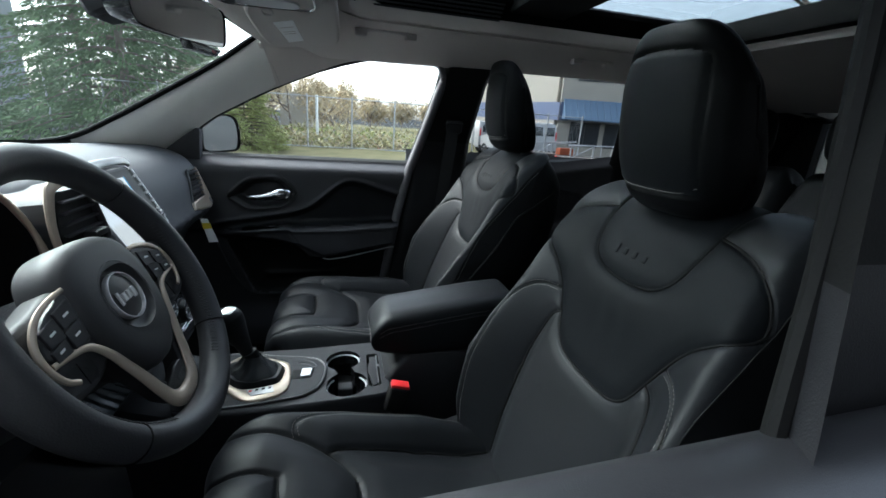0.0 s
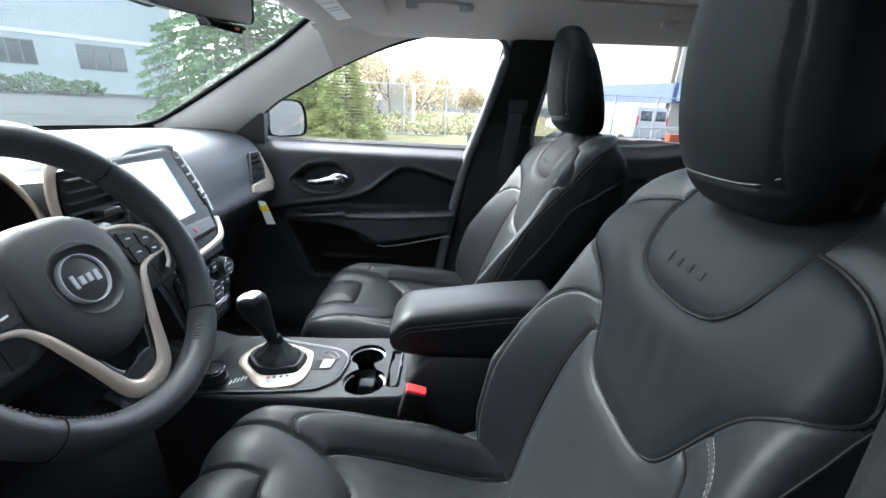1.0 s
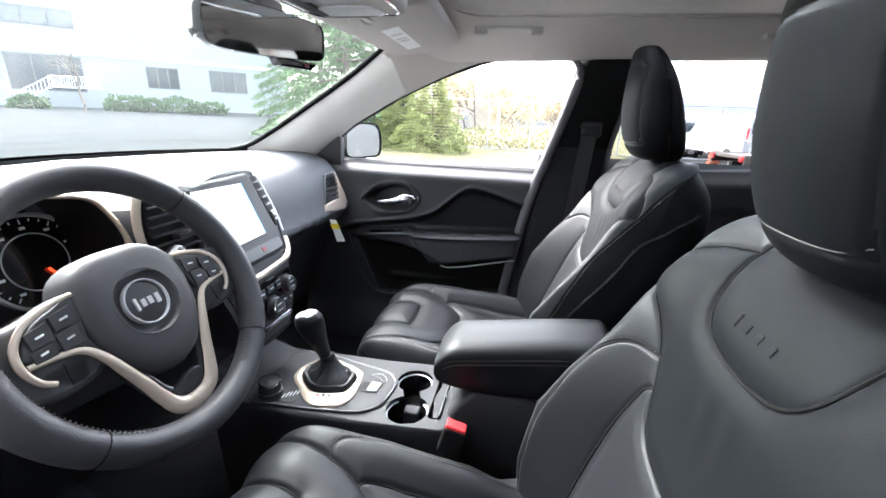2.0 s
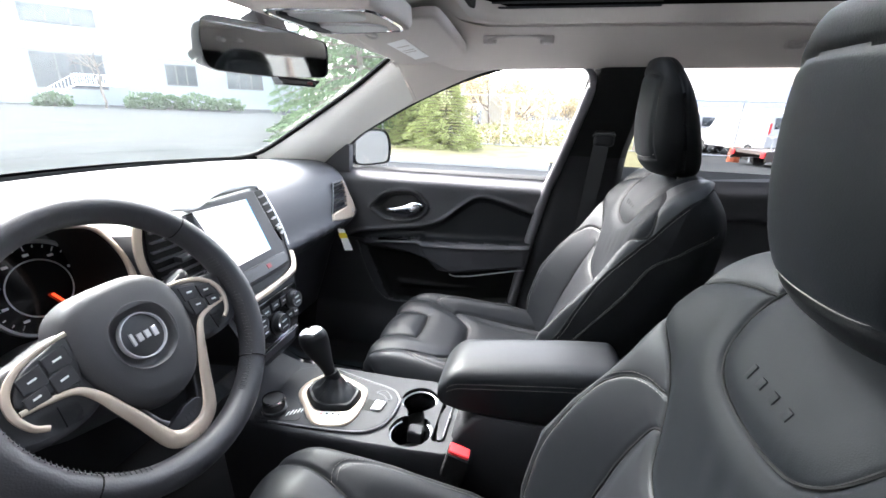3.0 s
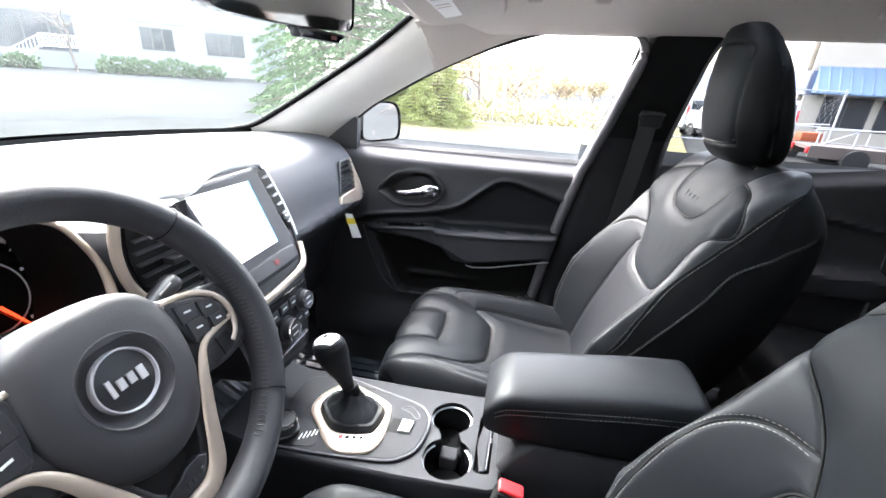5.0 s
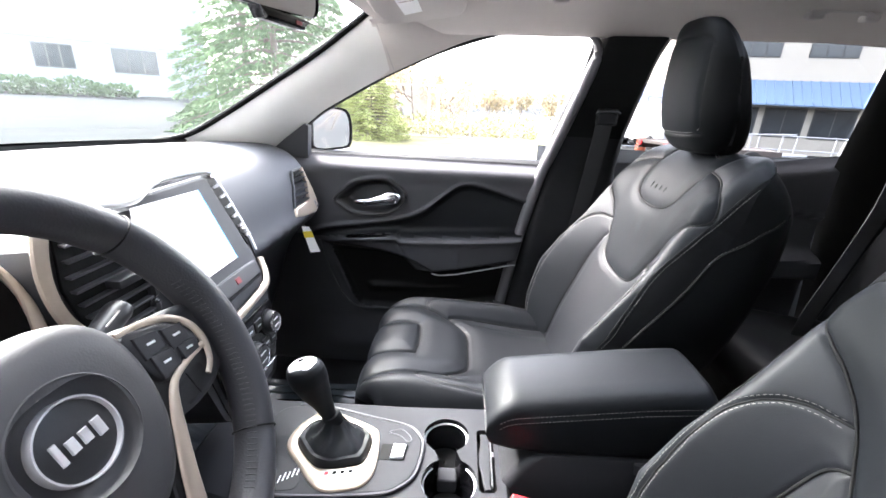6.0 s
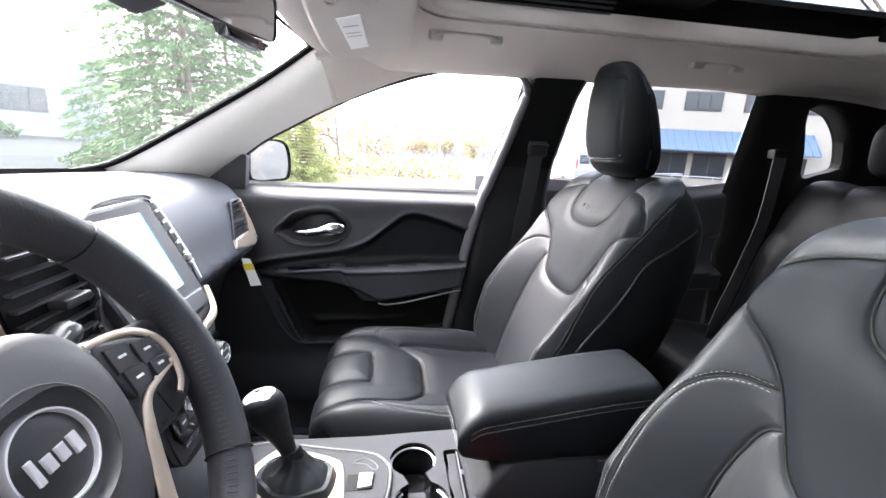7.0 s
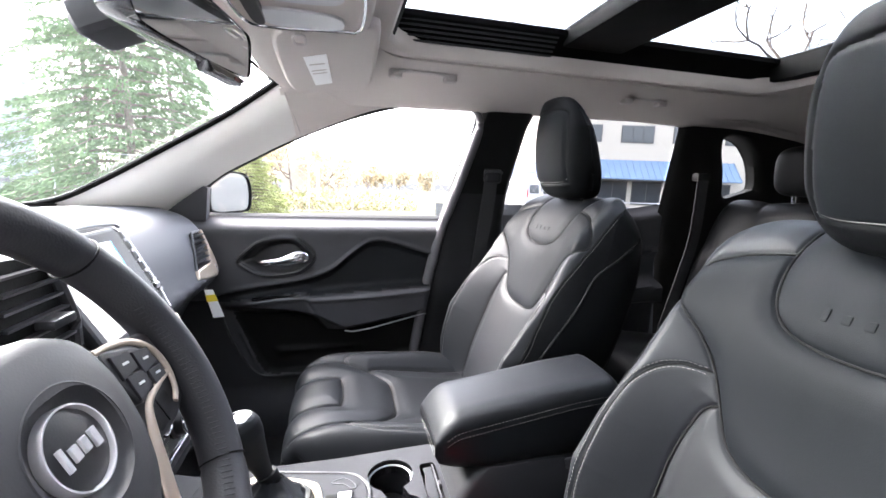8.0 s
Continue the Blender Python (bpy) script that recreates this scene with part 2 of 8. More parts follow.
def split_faces(verts, faces, key):
    """Sorts faces into panels by key(face centre index); gives panel -> (points, faces) with only the points used."""
    out = {}
    for f in faces:
        out.setdefault(key(f), []).append(f)
    res = {}
    for k, fs in out.items():
        used = sorted({i for f in fs for i in f})
        where = {i: n for n, i in enumerate(used)}
        res[k] = (verts[used], [tuple(where[i] for i in f) for f in fs])
    return res


def stitches(path, normal, length=0.0042, gap=0.0022, r=0.00040):
    """Single threads lying along a curve."""
    p = np.array(path, float)
    s = np.concatenate([[0], np.cumsum(np.linalg.norm(np.diff(p, axis=0), axis=1))])
    items = []
    at = 0.0
    while at + length < s[-1]:
        q = np.stack([np.interp((at, at + length / 2, at + length), s, p[:, j]) for j in range(3)], 1)
        q[1] += np.array(normal) * r * 1.2
        items.append(tube(q, (r * 0.6, r, r * 0.6), 5))
        at += length + gap
    return joined(items)
# ---- the car's shell ----
BELT, HALF = 1.165, 0.745


def flank(z):
    """How far the side leans in over the belt."""
    return HALF - 0.3 * (np.maximum(z, BELT) - BELT)


def both(P):
    return P * np.array([1, -1, 1])


# floor with its tunnel
X, Y = np.meshgrid(np.linspace(-1.25, 2.2, 70), np.linspace(-0.78, 0.78, 60), indexing="ij")
Z = 0.40 + 0.16 * step(-X, 0.62, 1.05) + 0.05 * np.exp(-(Y / 0.13) ** 4) + 0.004 * np.sin(X * 23) * np.sin(Y * 19)
v, f = grid(np.stack([X, Y, Z], 2))
floor = put("floor", v, f, M_CARPET)
tagged(floor, "black carpeted floor of the car", "floor", kind="structure")

# roof lining with the opening of the panoramic roof
OX0, OX1, OY = 0.005, 1.17, 0.390


def liner_z(X, Y):
    return 1.602 + 0.010 * np.cos((X - 0.5) * 1.6) - 0.062 * np.abs(Y / 0.62) ** 3 - 0.05 * step(-X, -0.02, 0.3) - 0.07 * step(X, 1.3, 2.0)


def rounded(x0, x1, y0, y1, r, n=8):
    pts = []
    for cx, cy, a0 in ((x1 - r, y1 - r, 0), (x0 + r, y1 - r, 90), (x0 + r, y0 + r, 180), (x1 - r, y0 + r, 270)):
        for a in np.linspace(a0, a0 + 90, n):
            pts.append((cx + r * math.cos(radians(a)), cy + r * math.sin(radians(a))))
    return np.array(pts)


inner = rounded(OX0, OX1, -OY, OY, 0.09, 16)
cen = np.array([(OX0 + OX1) / 2, 0.0])


def rail(ang_pts):
    out = []
    for x, y in ang_pts:
        d = np.array([x, y]) - cen
        lo, hi = 1.0, 6.0
        for _ in range(40):
            mid = (lo + hi) / 2
            q = cen + d * mid
            front = -0.335 + 0.11 * (abs(q[1]) / 0.55) ** 2
            if q[0] > front and q[0] < 2.05 and abs(q[1]) < 0.628:
                lo = mid
            else:
                hi = mid
        out.append(cen + d * lo)
    return np.array(out)


outer = rail(inner)
rings = []
for k, (s, dz) in enumerate(((-0.013, 0.040), (-0.013, 0.018), (-0.010, 0.006), (-0.003, 0.0), (0.012, 0.001), (0.04, 0.006), (0.10, 0.0), (0.2, 0.0), (0.35, 0), (0.5, 0), (0.65, 0), (0.8, 0), (0.92, 0), (1.0, 0.0), (1.03, 0.004), (1.05, 0.02))):
    if s < 0.05:
        d = inner - cen
        q = inner + d / np.linalg.norm(d, axis=1)[:, None] * s
    else:
        q = inner + (outer - inner) * s
    z = liner_z(q[:, 0], q[:, 1]) - 0.004 + dz
    rings.append(np.c_[q, z])
v, f = grid(np.array(rings), closed_v=True)
ceiling = put("ceiling", v, f, M_LINER)
tagged(ceiling, "pale grey cloth headliner round the roof glass", "ceiling", kind="structure")

# panoramic roof: black frame, ribbed side tracks, crossbar and two panes
roofglass = thing("panoramic_sunroof", "two-pane glass sunroof in a glossy black frame", "sunroof", (0.55, 0, 1.6))


def loc(p, at):
    return np.asarray(p, float) - np.array(at)


RZ = 1.6
for sgn, nm in ((1, "side_rail"), (-1, "side_rail")):
    prof = [(0.392, 0.0), (0.384, 0.012), (0.372, 0.026), (0.356, 0.038), (0.340, 0.046), (0.332, 0.050), (0.332, 0.062), (0.36, 0.075), (0.42, 0.07), (0.42, 0.03)]
    P = np.array([[(x - 0.55, sgn * y, z + 0.01) for y, z in prof] for x in (-0.02, 0.3, 0.6, 0.9, 1.2)])
    put(nm, *grid(P, closed_v=True, flip=sgn > 0), M_FRIT, roofglass)
    slats = []
    for i in range(5):
        yy = 0.341 + i * 0.0092
        slats.append(tube([(-0.53, sgn * (yy + 0.004), 0.056 - 0.0085 * i), (-0.48, sgn * yy, 0.056 - 0.0085 * i), (-0.12, sgn * yy, 0.056 - 0.0085 * i)], (0.001, 0.0026, 0.0026), 6))
    put("track_rib", *joined(slats), M_PLASTIC, roofglass)


def beam(x0, x1, y0, y1, z0, z1):
    return box_bm(x1 - x0, y1 - y0, z1 - z0, 0.008, ((x0 + x1) / 2 - 0.55, (y0 + y1) / 2, (z0 + z1) / 2 - RZ))


part("crossbar", beam(0.450, 0.622, -0.36, 0.36, 1.640, 1.685), M_FRIT, roofglass)
part("front_bar", beam(-0.03, 0.025, -0.36, 0.36, 1.61, 1.69), M_FRIT, roofglass)
part("rear_bar", beam(1.12, 1.22, -0.36, 0.36, 1.615, 1.68), M_FRIT, roofglass)
for x0, x1 in ((0.02, 0.455), (0.617, 1.125)):
    pane = part("pane", box_bm(x1 - x0, 0.70, 0.005, 0, ((x0 + x1) / 2 - 0.55, 0, 0.073)), M_RGLASS, roofglass, smooth=False)
# outer roof skin over the lining
P = np.array([[(x, y, 1.70 - 0.12 * abs(y / 0.72) ** 2.6 - 0.10 * max(0, -x - 0.0) ** 1.2 - 0.05 * max(0, x - 1.2)) for x in np.linspace(-0.30, 2.1, 24)] for y in np.linspace(0.40, 0.70, 8)])
for s in (1, -1):
    o = put("roof_skin", *grid(P * np.array([1, s, 1]), flip=s > 0), M_PAINT)
    tagged(o, "painted outer roof skin of the car", "roof", kind="structure")
P = np.array([[(x, y, 1.70 - 0.12 * abs(y / 0.72) ** 2.6 - 0.05 * max(0, x - 1.2)) for x in np.linspace(1.19, 2.1, 10)] for y in np.linspace(-0.41, 0.41, 16)])
o = put("roof_skin", *grid(P), M_PAINT)
tagged(o, "painted outer roof skin of the car", "roof", kind="structure")
P = np.array([[(x, y, 1.70 - 0.12 * abs(y / 0.72) ** 2.6 - 0.10 * max(0, -x) ** 1.2) for x in np.linspace(-0.36, -0.005, 8)] for y in np.linspace(-0.41, 0.41, 16)])
o = put("roof_skin", *grid(P), M_PAINT)
tagged(o, "painted outer roof skin of the car", "roof", kind="structure")


# windscreen: base and head curves
def ws_base(y):
    return np.stack([-1.09 + 0.235 * (np.abs(y) / 0.633) ** 2.2, y, 1.196 + 0 * y], -1)


def ws_head(y):
    return np.stack([-0.335 + 0.08 * (np.abs(y) / 0.554) ** 2, y, 1.572 - 0.036 * (np.abs(y) / 0.554) ** 2], -1)


a = np.linspace(-1, 1, 41)
base, head = ws_base(a * 0.66), ws_head(a * 0.58)
T = np.linspace(0, 1, 25)
WS = base[None] * (1 - T)[:, None, None] + head[None] * T[:, None, None]
crown = np.sin(np.pi * T)[:, None] * (1 - a[None] ** 2)
WS[:, :, 2] += 0.035 * crown
WS[:, :, 0] -= 0.02 * crown
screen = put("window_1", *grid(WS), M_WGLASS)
screen.visible_shadow = False
tagged(screen, "wide raked windscreen with a black border", "windscreen", kind="structure")
# border of the windscreen: a strip all round, inside the glass
m, w = 0.03, 0.028
ring = []
for i, j0 in [(k, 0) for k in range(25)]:
    ring.append(WS[i, 0])
ring += [WS[24, j] for j in range(1, 41)] + [WS[i, 40] for i in range(23, -1, -1)] + [WS[0, j] for j in range(39, 0, -1)]
ring = np.array(ring)
mid = WS.mean((0, 1))
inn = ring + (mid - ring) / np.linalg.norm(mid - ring, axis=1)[:, None] * np.where(ring[:, 2] < 1.21, 0.045, 0.012)[:, None]
P = np.stack([ring + (0.004, 0, -0.004), inn + (0.004, 0, -0.004)])
border = put("windscreen_border", *grid(P, closed_v=True), M_FRIT)
tagged(border, "black printed border of the windscreen", "trim", kind="structure")

# roof rail and A-pillar trim, both sides: from the windscreen edge to the door seal
edge_ws = spline([(-0.905, 0.634, 1.188), (-0.80, 0.6255, 1.213), (-0.69, 0.613, 1.268), (-0.54, 0.595, 1.354), (-0.387, 0.574, 1.444), (-0.253, 0.555, 1.536)], 40)
edge_door = spline([(-0.66, 0.756, 1.130), (-0.62, 0.746, 1.16), (-0.55, 0.731, 1.213), (-0.483, 0.717, 1.257), (-0.425, 0.705, 1.299), (-0.34, 0.691, 1.346), (-0.285, 0.682, 1.376), (-0.222, 0.673, 1.407)], 40)
rows = []
for s in np.linspace(0, 1, 12):
    P = edge_ws * (1 - s) + edge_door * s
    bulge = 0.030 * math.sin(math.pi * s)
    rows.append(P + np.array([0.25, -0.8, 0.1]) * bulge)
AP = np.array(rows)
for sgn, nm in ((1, "pillar_trim"), (-1, "pillar_trim")):
    o = put(nm, *grid(AP * np.array([1, sgn, 1]), flip=sgn > 0), M_PILLAR_LIT)
    tagged(o, "pale cloth-covered windscreen pillar trim", "pillar trim", kind="structure")
for sgn in (1, -1):
    o = put("pillar_joint", *tube(spline([(-0.253, 0.552, 1.533), (-0.235, 0.598, 1.490), (-0.222, 0.640, 1.446), (-0.212, 0.668, 1.412)], 20) * np.array([1, sgn, 1]) + (0.004, -0.014 * sgn, 0.002), 0.0016, 6), M_GRIP)
    tagged(o, "fine joint between pillar trim and roof lining", "trim", kind="structure")
for sgn in (1, -1):
    o = put("windscreen_seal", *tube(edge_ws * np.array([1, sgn, 1]) + (0.002, -0.004 * sgn, 0.004), 0.008, 8), M_FRIT)
    tagged(o, "black rubber edge of the windscreen", "seal", kind="structure")
# cant rail over the doors, joining lining and window heads
heads = spline([(-0.254, 0.676, 1.392), (-0.10, 0.656, 1.460), (-0.004, 0.646, 1.497), (0.066, 0.643, 1.513), (0.177, 0.638, 1.531), (0.30, 0.637, 1.533), (0.5, 0.637, 1.529), (0.8, 0.637, 1.527), (1.09, 0.640, 1.52), (1.4, 0.65, 1.505), (2.05, 0.66, 1.46)], 80)
lin = []
for x, y, z in heads:
    xx = max(x, -0.25)
    yy = 0.56 + 0.055 * step(np.array(x), -0.25, 0.05)
    lin.append((xx, yy, float(liner_z(np.array(xx), np.array(yy)))))
lin = np.array(lin)
rows = []
for s in np.linspace(-0.35, 1, 12):
    P = lin * (1 - s) + heads * s
    P = P + np.array([0, -0.7, 0.35])[None] * 0.012 * math.sin(math.pi * max(0, s))
    if s < 0:
        P[:, 2] = lin[:, 2] + 0.001 - 0.02 * s * 0
        P[:, 1] = lin[:, 1] + s * 0.12
    rows.append(P)
CR = np.array(rows)
for sgn in (1, -1):
    o = put("roof_rail", *grid(CR * np.array([1, sgn, 1]), flip=sgn > 0), M_LINER)
    tagged(o, "pale grey cloth roof side rail over the doors", "trim", kind="structure")


# ---- side walls: pillars, doors, glass ----
def sheet(outline, thick, sgn, y_of=None):
    """A panel with an (x, z) outline that follows the flank, solid towards the outside."""
    o = np.array(outline, float)
    y = flank(o[:, 1]) if y_of is None else y_of(o)
    P = np.array([np.c_[o[:, 0], sgn * (y + d), o[:, 1]] for d in (0.0, thick)])
    v, f = grid(P, closed_v=True)
    k = len(o)
    return v, f + [tuple(range(k)), tuple(range(k, 2 * k))[::-1]]


def b_pillar(sgn):
    """Pillar trim between the doors, rounded towards the cabin."""
    zs = np.linspace(0.46, 1.535, 44)
    fr = np.interp(zs, (0.46, 0.70, 0.93, 1.17, 1.30, 1.45, 1.52, 1.535), (0.11, 0.155, 0.195, 0.236, 0.272, 0.316, 0.330, 0.332))
    re = np.interp(zs, (0.46, 0.8, 1.0, 1.17, 1.27, 1.475, 1.535), (0.54, 0.50, 0.485, 0.478, 0.477, 0.506, 0.530))
    P = []
    for z, x0, x1 in zip(zs, fr, re):
        y = float(flank(np.array(z)))
        row = []
        for s in np.linspace(0, 1, 18):
            e = min(s, 1 - s) / 0.16
            bump = 1 - (1 - min(1, e)) ** 2.2
            row.append((x0 + (x1 - x0) * s, sgn * (y + 0.02 - 0.045 * bump), z))
        P.append(row)
    P = np.array(P)
    v, f = grid(P, flip=sgn < 0)
    return v, f


for sgn in (1, -1):
    bp = thing("b_pillar", "black plastic pillar trim between the doors", "pillar trim", (0.35, sgn * 0.70, 0.46), kind="structure")
    at = np.array((0.35, sgn * 0.70, 0.46))
    v, f = b_pillar(sgn)
    up = split_faces(v, f, lambda q: v[list(q)][:, 2].mean() > 1.257)
    for top, (vv, ff) in up.items():
        put("upper_trim" if top else "lower_trim", vv - at, ff, M_DARK if top else M_PILLARLOW, bp)
    bead = spline([(0.150, 0.735, 0.66), (0.172, 0.733, 0.80), (0.198, 0.732, 0.95), (0.236, 0.722, 1.13), (0.258, 0.708, 1.20), (0.290, 0.676, 1.31), (0.324, 0.642, 1.435), (0.333, 0.633, 1.478), (0.322, 0.628, 1.508), (0.300, 0.629, 1.523)], 50) * np.array([1, sgn, 1]) - at
    # far side only: a pale rod stands in for light caught on the edge
    if sgn > 0:
        put("edge_light_strip", *tube(bead, np.interp(np.linspace(0, 1, 50), (0, 0.5, 0.88, 1), (0.018, 0.017, 0.016, 0.008)), 12), M_EDGE_LIT, bp, "smooth grey edge of the pillar trim")
    # rubber seal on the door's frame, along the pillar and round the head of the window
    seal = spline([(0.228, 0.752, 1.10), (0.245, 0.735, 1.17), (0.285, 0.700, 1.30), (0.322, 0.655, 1.47), (0.322, 0.640, 1.513), (0.295, 0.634, 1.530), (0.18, 0.634, 1.530), (0.066, 0.648, 1.515), (-0.05, 0.662, 1.481), (-0.148, 0.674, 1.443), (-0.246, 0.688, 1.398), (-0.34, 0.703, 1.348), (-0.425, 0.717, 1.301), (-0.483, 0.729, 1.259)], 90) * np.array([1, sgn, 1])
    o = put("door_seal", *tube(seal, 0.007, 8), M_DARK)
    tagged(o, "black rubber door seal round the front window", "seal", kind="structure")

# black triangle at the foot of the A-pillar, which carries the door mirror
TRI = [(-0.625, 1.155), (-0.55, 1.214), (-0.487, 1.258), (-0.476, 1.252), (-0.492, 1.152)]
for sgn in (1, -1):
    v, f = sheet(TRI, 0.03, sgn, lambda o: flank(o[:, 1]) - 0.016)
    o = put("mirror_sail", v, f, M_PLASTIC)
    tagged(o, "black triangular panel behind the door mirror", "trim", kind="structure")

# rear pillars: a wall with the quarter window cut out, in strips around it
QW = np.array([(1.412, 1.276), (1.350, 1.375), (1.290, 1.472), (1.294, 1.494), (1.332, 1.500), (1.412, 1.476), (1.490, 1.411), (1.540, 1.328), (1.532, 1.306), (1.470, 1.286)])
for sgn in (1, -1):
    qo = spline(QW, 48, closed=True)
    c = qo.mean(0)
    far = []
    for p in qo:
        d = p - c
        lo, hi = 1.0, 20.0
        for _ in range(30):
            mm = (lo + hi) / 2
            q = c + d * mm
            z_top = 1.535 - 0.03 * max(0, q[0] - 1.1)
            x_front = 1.09 + 0.03 * (1.52 - q[1]) / 0.28
            if q[0] > x_front and q[0] < 2.05 and q[1] < z_top and q[1] > 0.42:
                lo = mm
            else:
                hi = mm
        far.append(c + d * lo)
    far = np.array(far)
    rows = []
    for s, dy in ((-0.0, 0.05), (0.0, 0.012), (0.04, -0.008), (0.12, -0.016), (0.3, -0.022), (0.6, -0.02), (0.9, -0.01), (1.0, 0.01)):
        q = qo * (1 - s) + far * s
        rows.append(np.c_[q[:, 0], sgn * (flank(q[:, 1]) + dy), q[:, 1]])
    o = put("rear_pillar_trim", *grid(np.array(rows), closed_v=True, flip=sgn < 0), M_DARK)
    tagged(o, "black rear pillar trim with a small window", "pillar trim", kind="structure")
    o = put("quarter_window", np.c_[qo[:, 0], sgn * (flank(qo[:, 1]) + 0.04), qo[:, 1]], [tuple(range(48))], M_TINT)
    tagged(o, "small fixed rear side window", "window", kind="structure")

# rear wall with the tailgate window, and the footwell bulkhead
tail = thing("tailgate", "black inner tailgate with a wide rear window", "tailgate", (2.05, 0, 0.42), kind="structure")
for nm, (y0, y1, z0, z1) in (("lower_panel", (-0.78, 0.78, 0.40, 1.12)), ("upper_panel", (-0.72, 0.72, 1.44, 1.60)), ("side_panel", (-0.78, -0.58, 1.12, 1.44)), ("side_panel", (0.58, 0.78, 1.12, 1.44))):
    part(nm, box_bm(0.05, y1 - y0, z1 - z0, 0.006, (0.0, (y0 + y1) / 2, (z0 + z1) / 2 - 0.42)), M_PLASTIC, tail)
o = part("pane", box_bm(0.005, 1.16, 0.32, 0, (0.01, 0, 1.28 - 0.42)), M_TINT, tail, smooth=False)
bulk = part("bulkhead", box_bm(0.05, 1.56, 0.78, 0.006, (0, 0, 0)), M_CARPET, None)
bulk.location = (-1.17, 0, 0.745)
tagged(bulk, "black carpeted bulkhead of the footwells", "bulkhead", kind="structure")

# kick panels and front wings close the footwells; bonnet ahead of the windscreen
for sgn in (1, -1):
    o = part("kick_panel", box_bm(0.62, 0.03, 0.80, 0.008, (-0.93, sgn * 0.765, 0.75)), M_CARPET, None)
    tagged(o, "black carpeted kick panel beside the footwell", "panel", kind="structure")
    P = np.array([[(x, sgn * (0.80 + 0.09 * math.sin(math.pi * t ** 0.8)) * (1 - 0.05 * max(0, -x - 1.4)), 0.35 + (0.80 - 0.10 * max(0, -x - 0.9)) * (1 - t) ** 0.9) for t in np.linspace(0, 1, 10)] for x in np.linspace(-0.63, -2.1, 16)])
    o = put("front_wing", *grid(P, flip=sgn < 0), M_PAINT)
    tagged(o, "silver painted front wing of the car", "car body", kind="structure")
P = np.array([[(x, 0.84 * a * (1 - 0.05 * max(0, -x - 1.4)), 1.135 - 0.10 * max(0, -x - 1.1) - 0.03 * abs(a) ** 3 - 0.25 * max(0, -x - 1.9)) for a in np.linspace(-1, 1, 24)] for x in np.linspace(-0.90, -2.15, 18)])
o = put("bonnet", *grid(P), M_PAINT)
tagged(o, "silver painted bonnet of the car", "bonnet", kind="structure")
# ---- front seats ----
SC = (0.06, 0.355, 0.42)     # foot of the far front seat
BACK = spline([(0.285, 0.70), (0.318, 0.80), (0.365, 0.915), (0.407, 1.03), (0.438, 1.14), (0.472, 1.205), (0.510, 1.244), (0.550, 1.264), (0.582, 1.262), (0.601, 1.245)], 260)
REAR = spline([(0.400, 0.69), (0.462, 0.80), (0.526, 0.92), (0.570, 1.03), (0.588, 1.10), (0.598, 1.16), (0.602, 1.21), (0.602, 1.244)], 260)
# height up the face; past the shoulder it goes on along the curve
RISE = np.concatenate([[0], np.cumsum(np.linalg.norm(np.diff(BACK, axis=0), axis=1))])
TURN = int(np.argmin(np.abs(BACK[:200, 1] - 1.205)))
BZ = np.where(np.arange(260) < TURN, BACK[:, 1], 1.205 + RISE - RISE[TURN])
NF = 260


def fold(lines, X, Y):
    d = np.full(X.shape, 9.0)
    for p in lines:
        d = np.minimum(d, dist_line(X, Y, p))
    return d


def mirrored(p):
    return [(-a, b) for a, b in p]


PATCH = [(0.108, 1.400), (0.107, 1.32), (0.105, 1.25), (0.101, 1.205), (0.090, 1.172), (0.068, 1.153), (0.036, 1.144), (0, 1.142)]
PATCH_S = spline(PATCH + mirrored(PATCH[:-1])[::-1], 40)
# outline of the insert: over the shoulder to a corner at the outer seam, then in along the bolster to the tip
EDGE_TOP = spline([(0.104, 1.250), (0.140, 1.242), (0.175, 1.227), (0.202, 1.206), (0.219, 1.184), (0.228, 1.162)], 30)
EDGE_LOW = spline([(0.228, 1.162), (0.220, 1.153), (0.208, 1.144), (0.190, 1.133), (0.166, 1.115), (0.145, 1.090), (0.129, 1.063), (0.115, 1.036), (0.103, 1.012), (0.092, 0.996), (0.074, 0.984), (0.045, 0.977), (0, 0.975)], 60)
EDGE_S = np.concatenate([EDGE_TOP, EDGE_LOW[1:]])
# outer stitched seam, where the face turns into the side coloured dark for shade
RIM_S = spline([(0.19, 1.33), (0.213, 1.295), (0.222, 1.270), (0.228, 1.240), (0.231, 1.205), (0.231, 1.166), (0.231, 1.12), (0.230, 1.08), (0.232, 1.045), (0.243, 1.005), (0.256, 0.965), (0.266, 0.92), (0.269, 0.86), (0.264, 0.79), (0.245, 0.72)], 120)
SEAM = spline([(0.138, 1.072), (0.172, 1.068), (0.203, 1.048), (0.226, 1.005), (0.234, 0.94), (0.232, 0.86), (0.220, 0.80), (0.205, 0.74)], 40)
RIDGE = spline([(0.116, 1.036), (0.135, 1.022), (0.150, 0.96), (0.150, 0.88), (0.142, 0.80), (0.132, 0.72)], 30)


WIDTH = np.interp(BZ, (0.70, 0.80, 0.88, 0.96, 1.05, 1.13, 1.19, 1.24, 1.28, 1.31, 1.34, 1.365), (0.215, 0.240, 0.254, 0.256, 0.250, 0.242, 0.236, 0.229, 0.220, 0.200, 0.160, 0.075))
WIDTH = np.convolve(np.pad(WIDTH, 10, mode="edge"), np.hanning(23)[1:-1] / np.hanning(23).sum(), "valid")


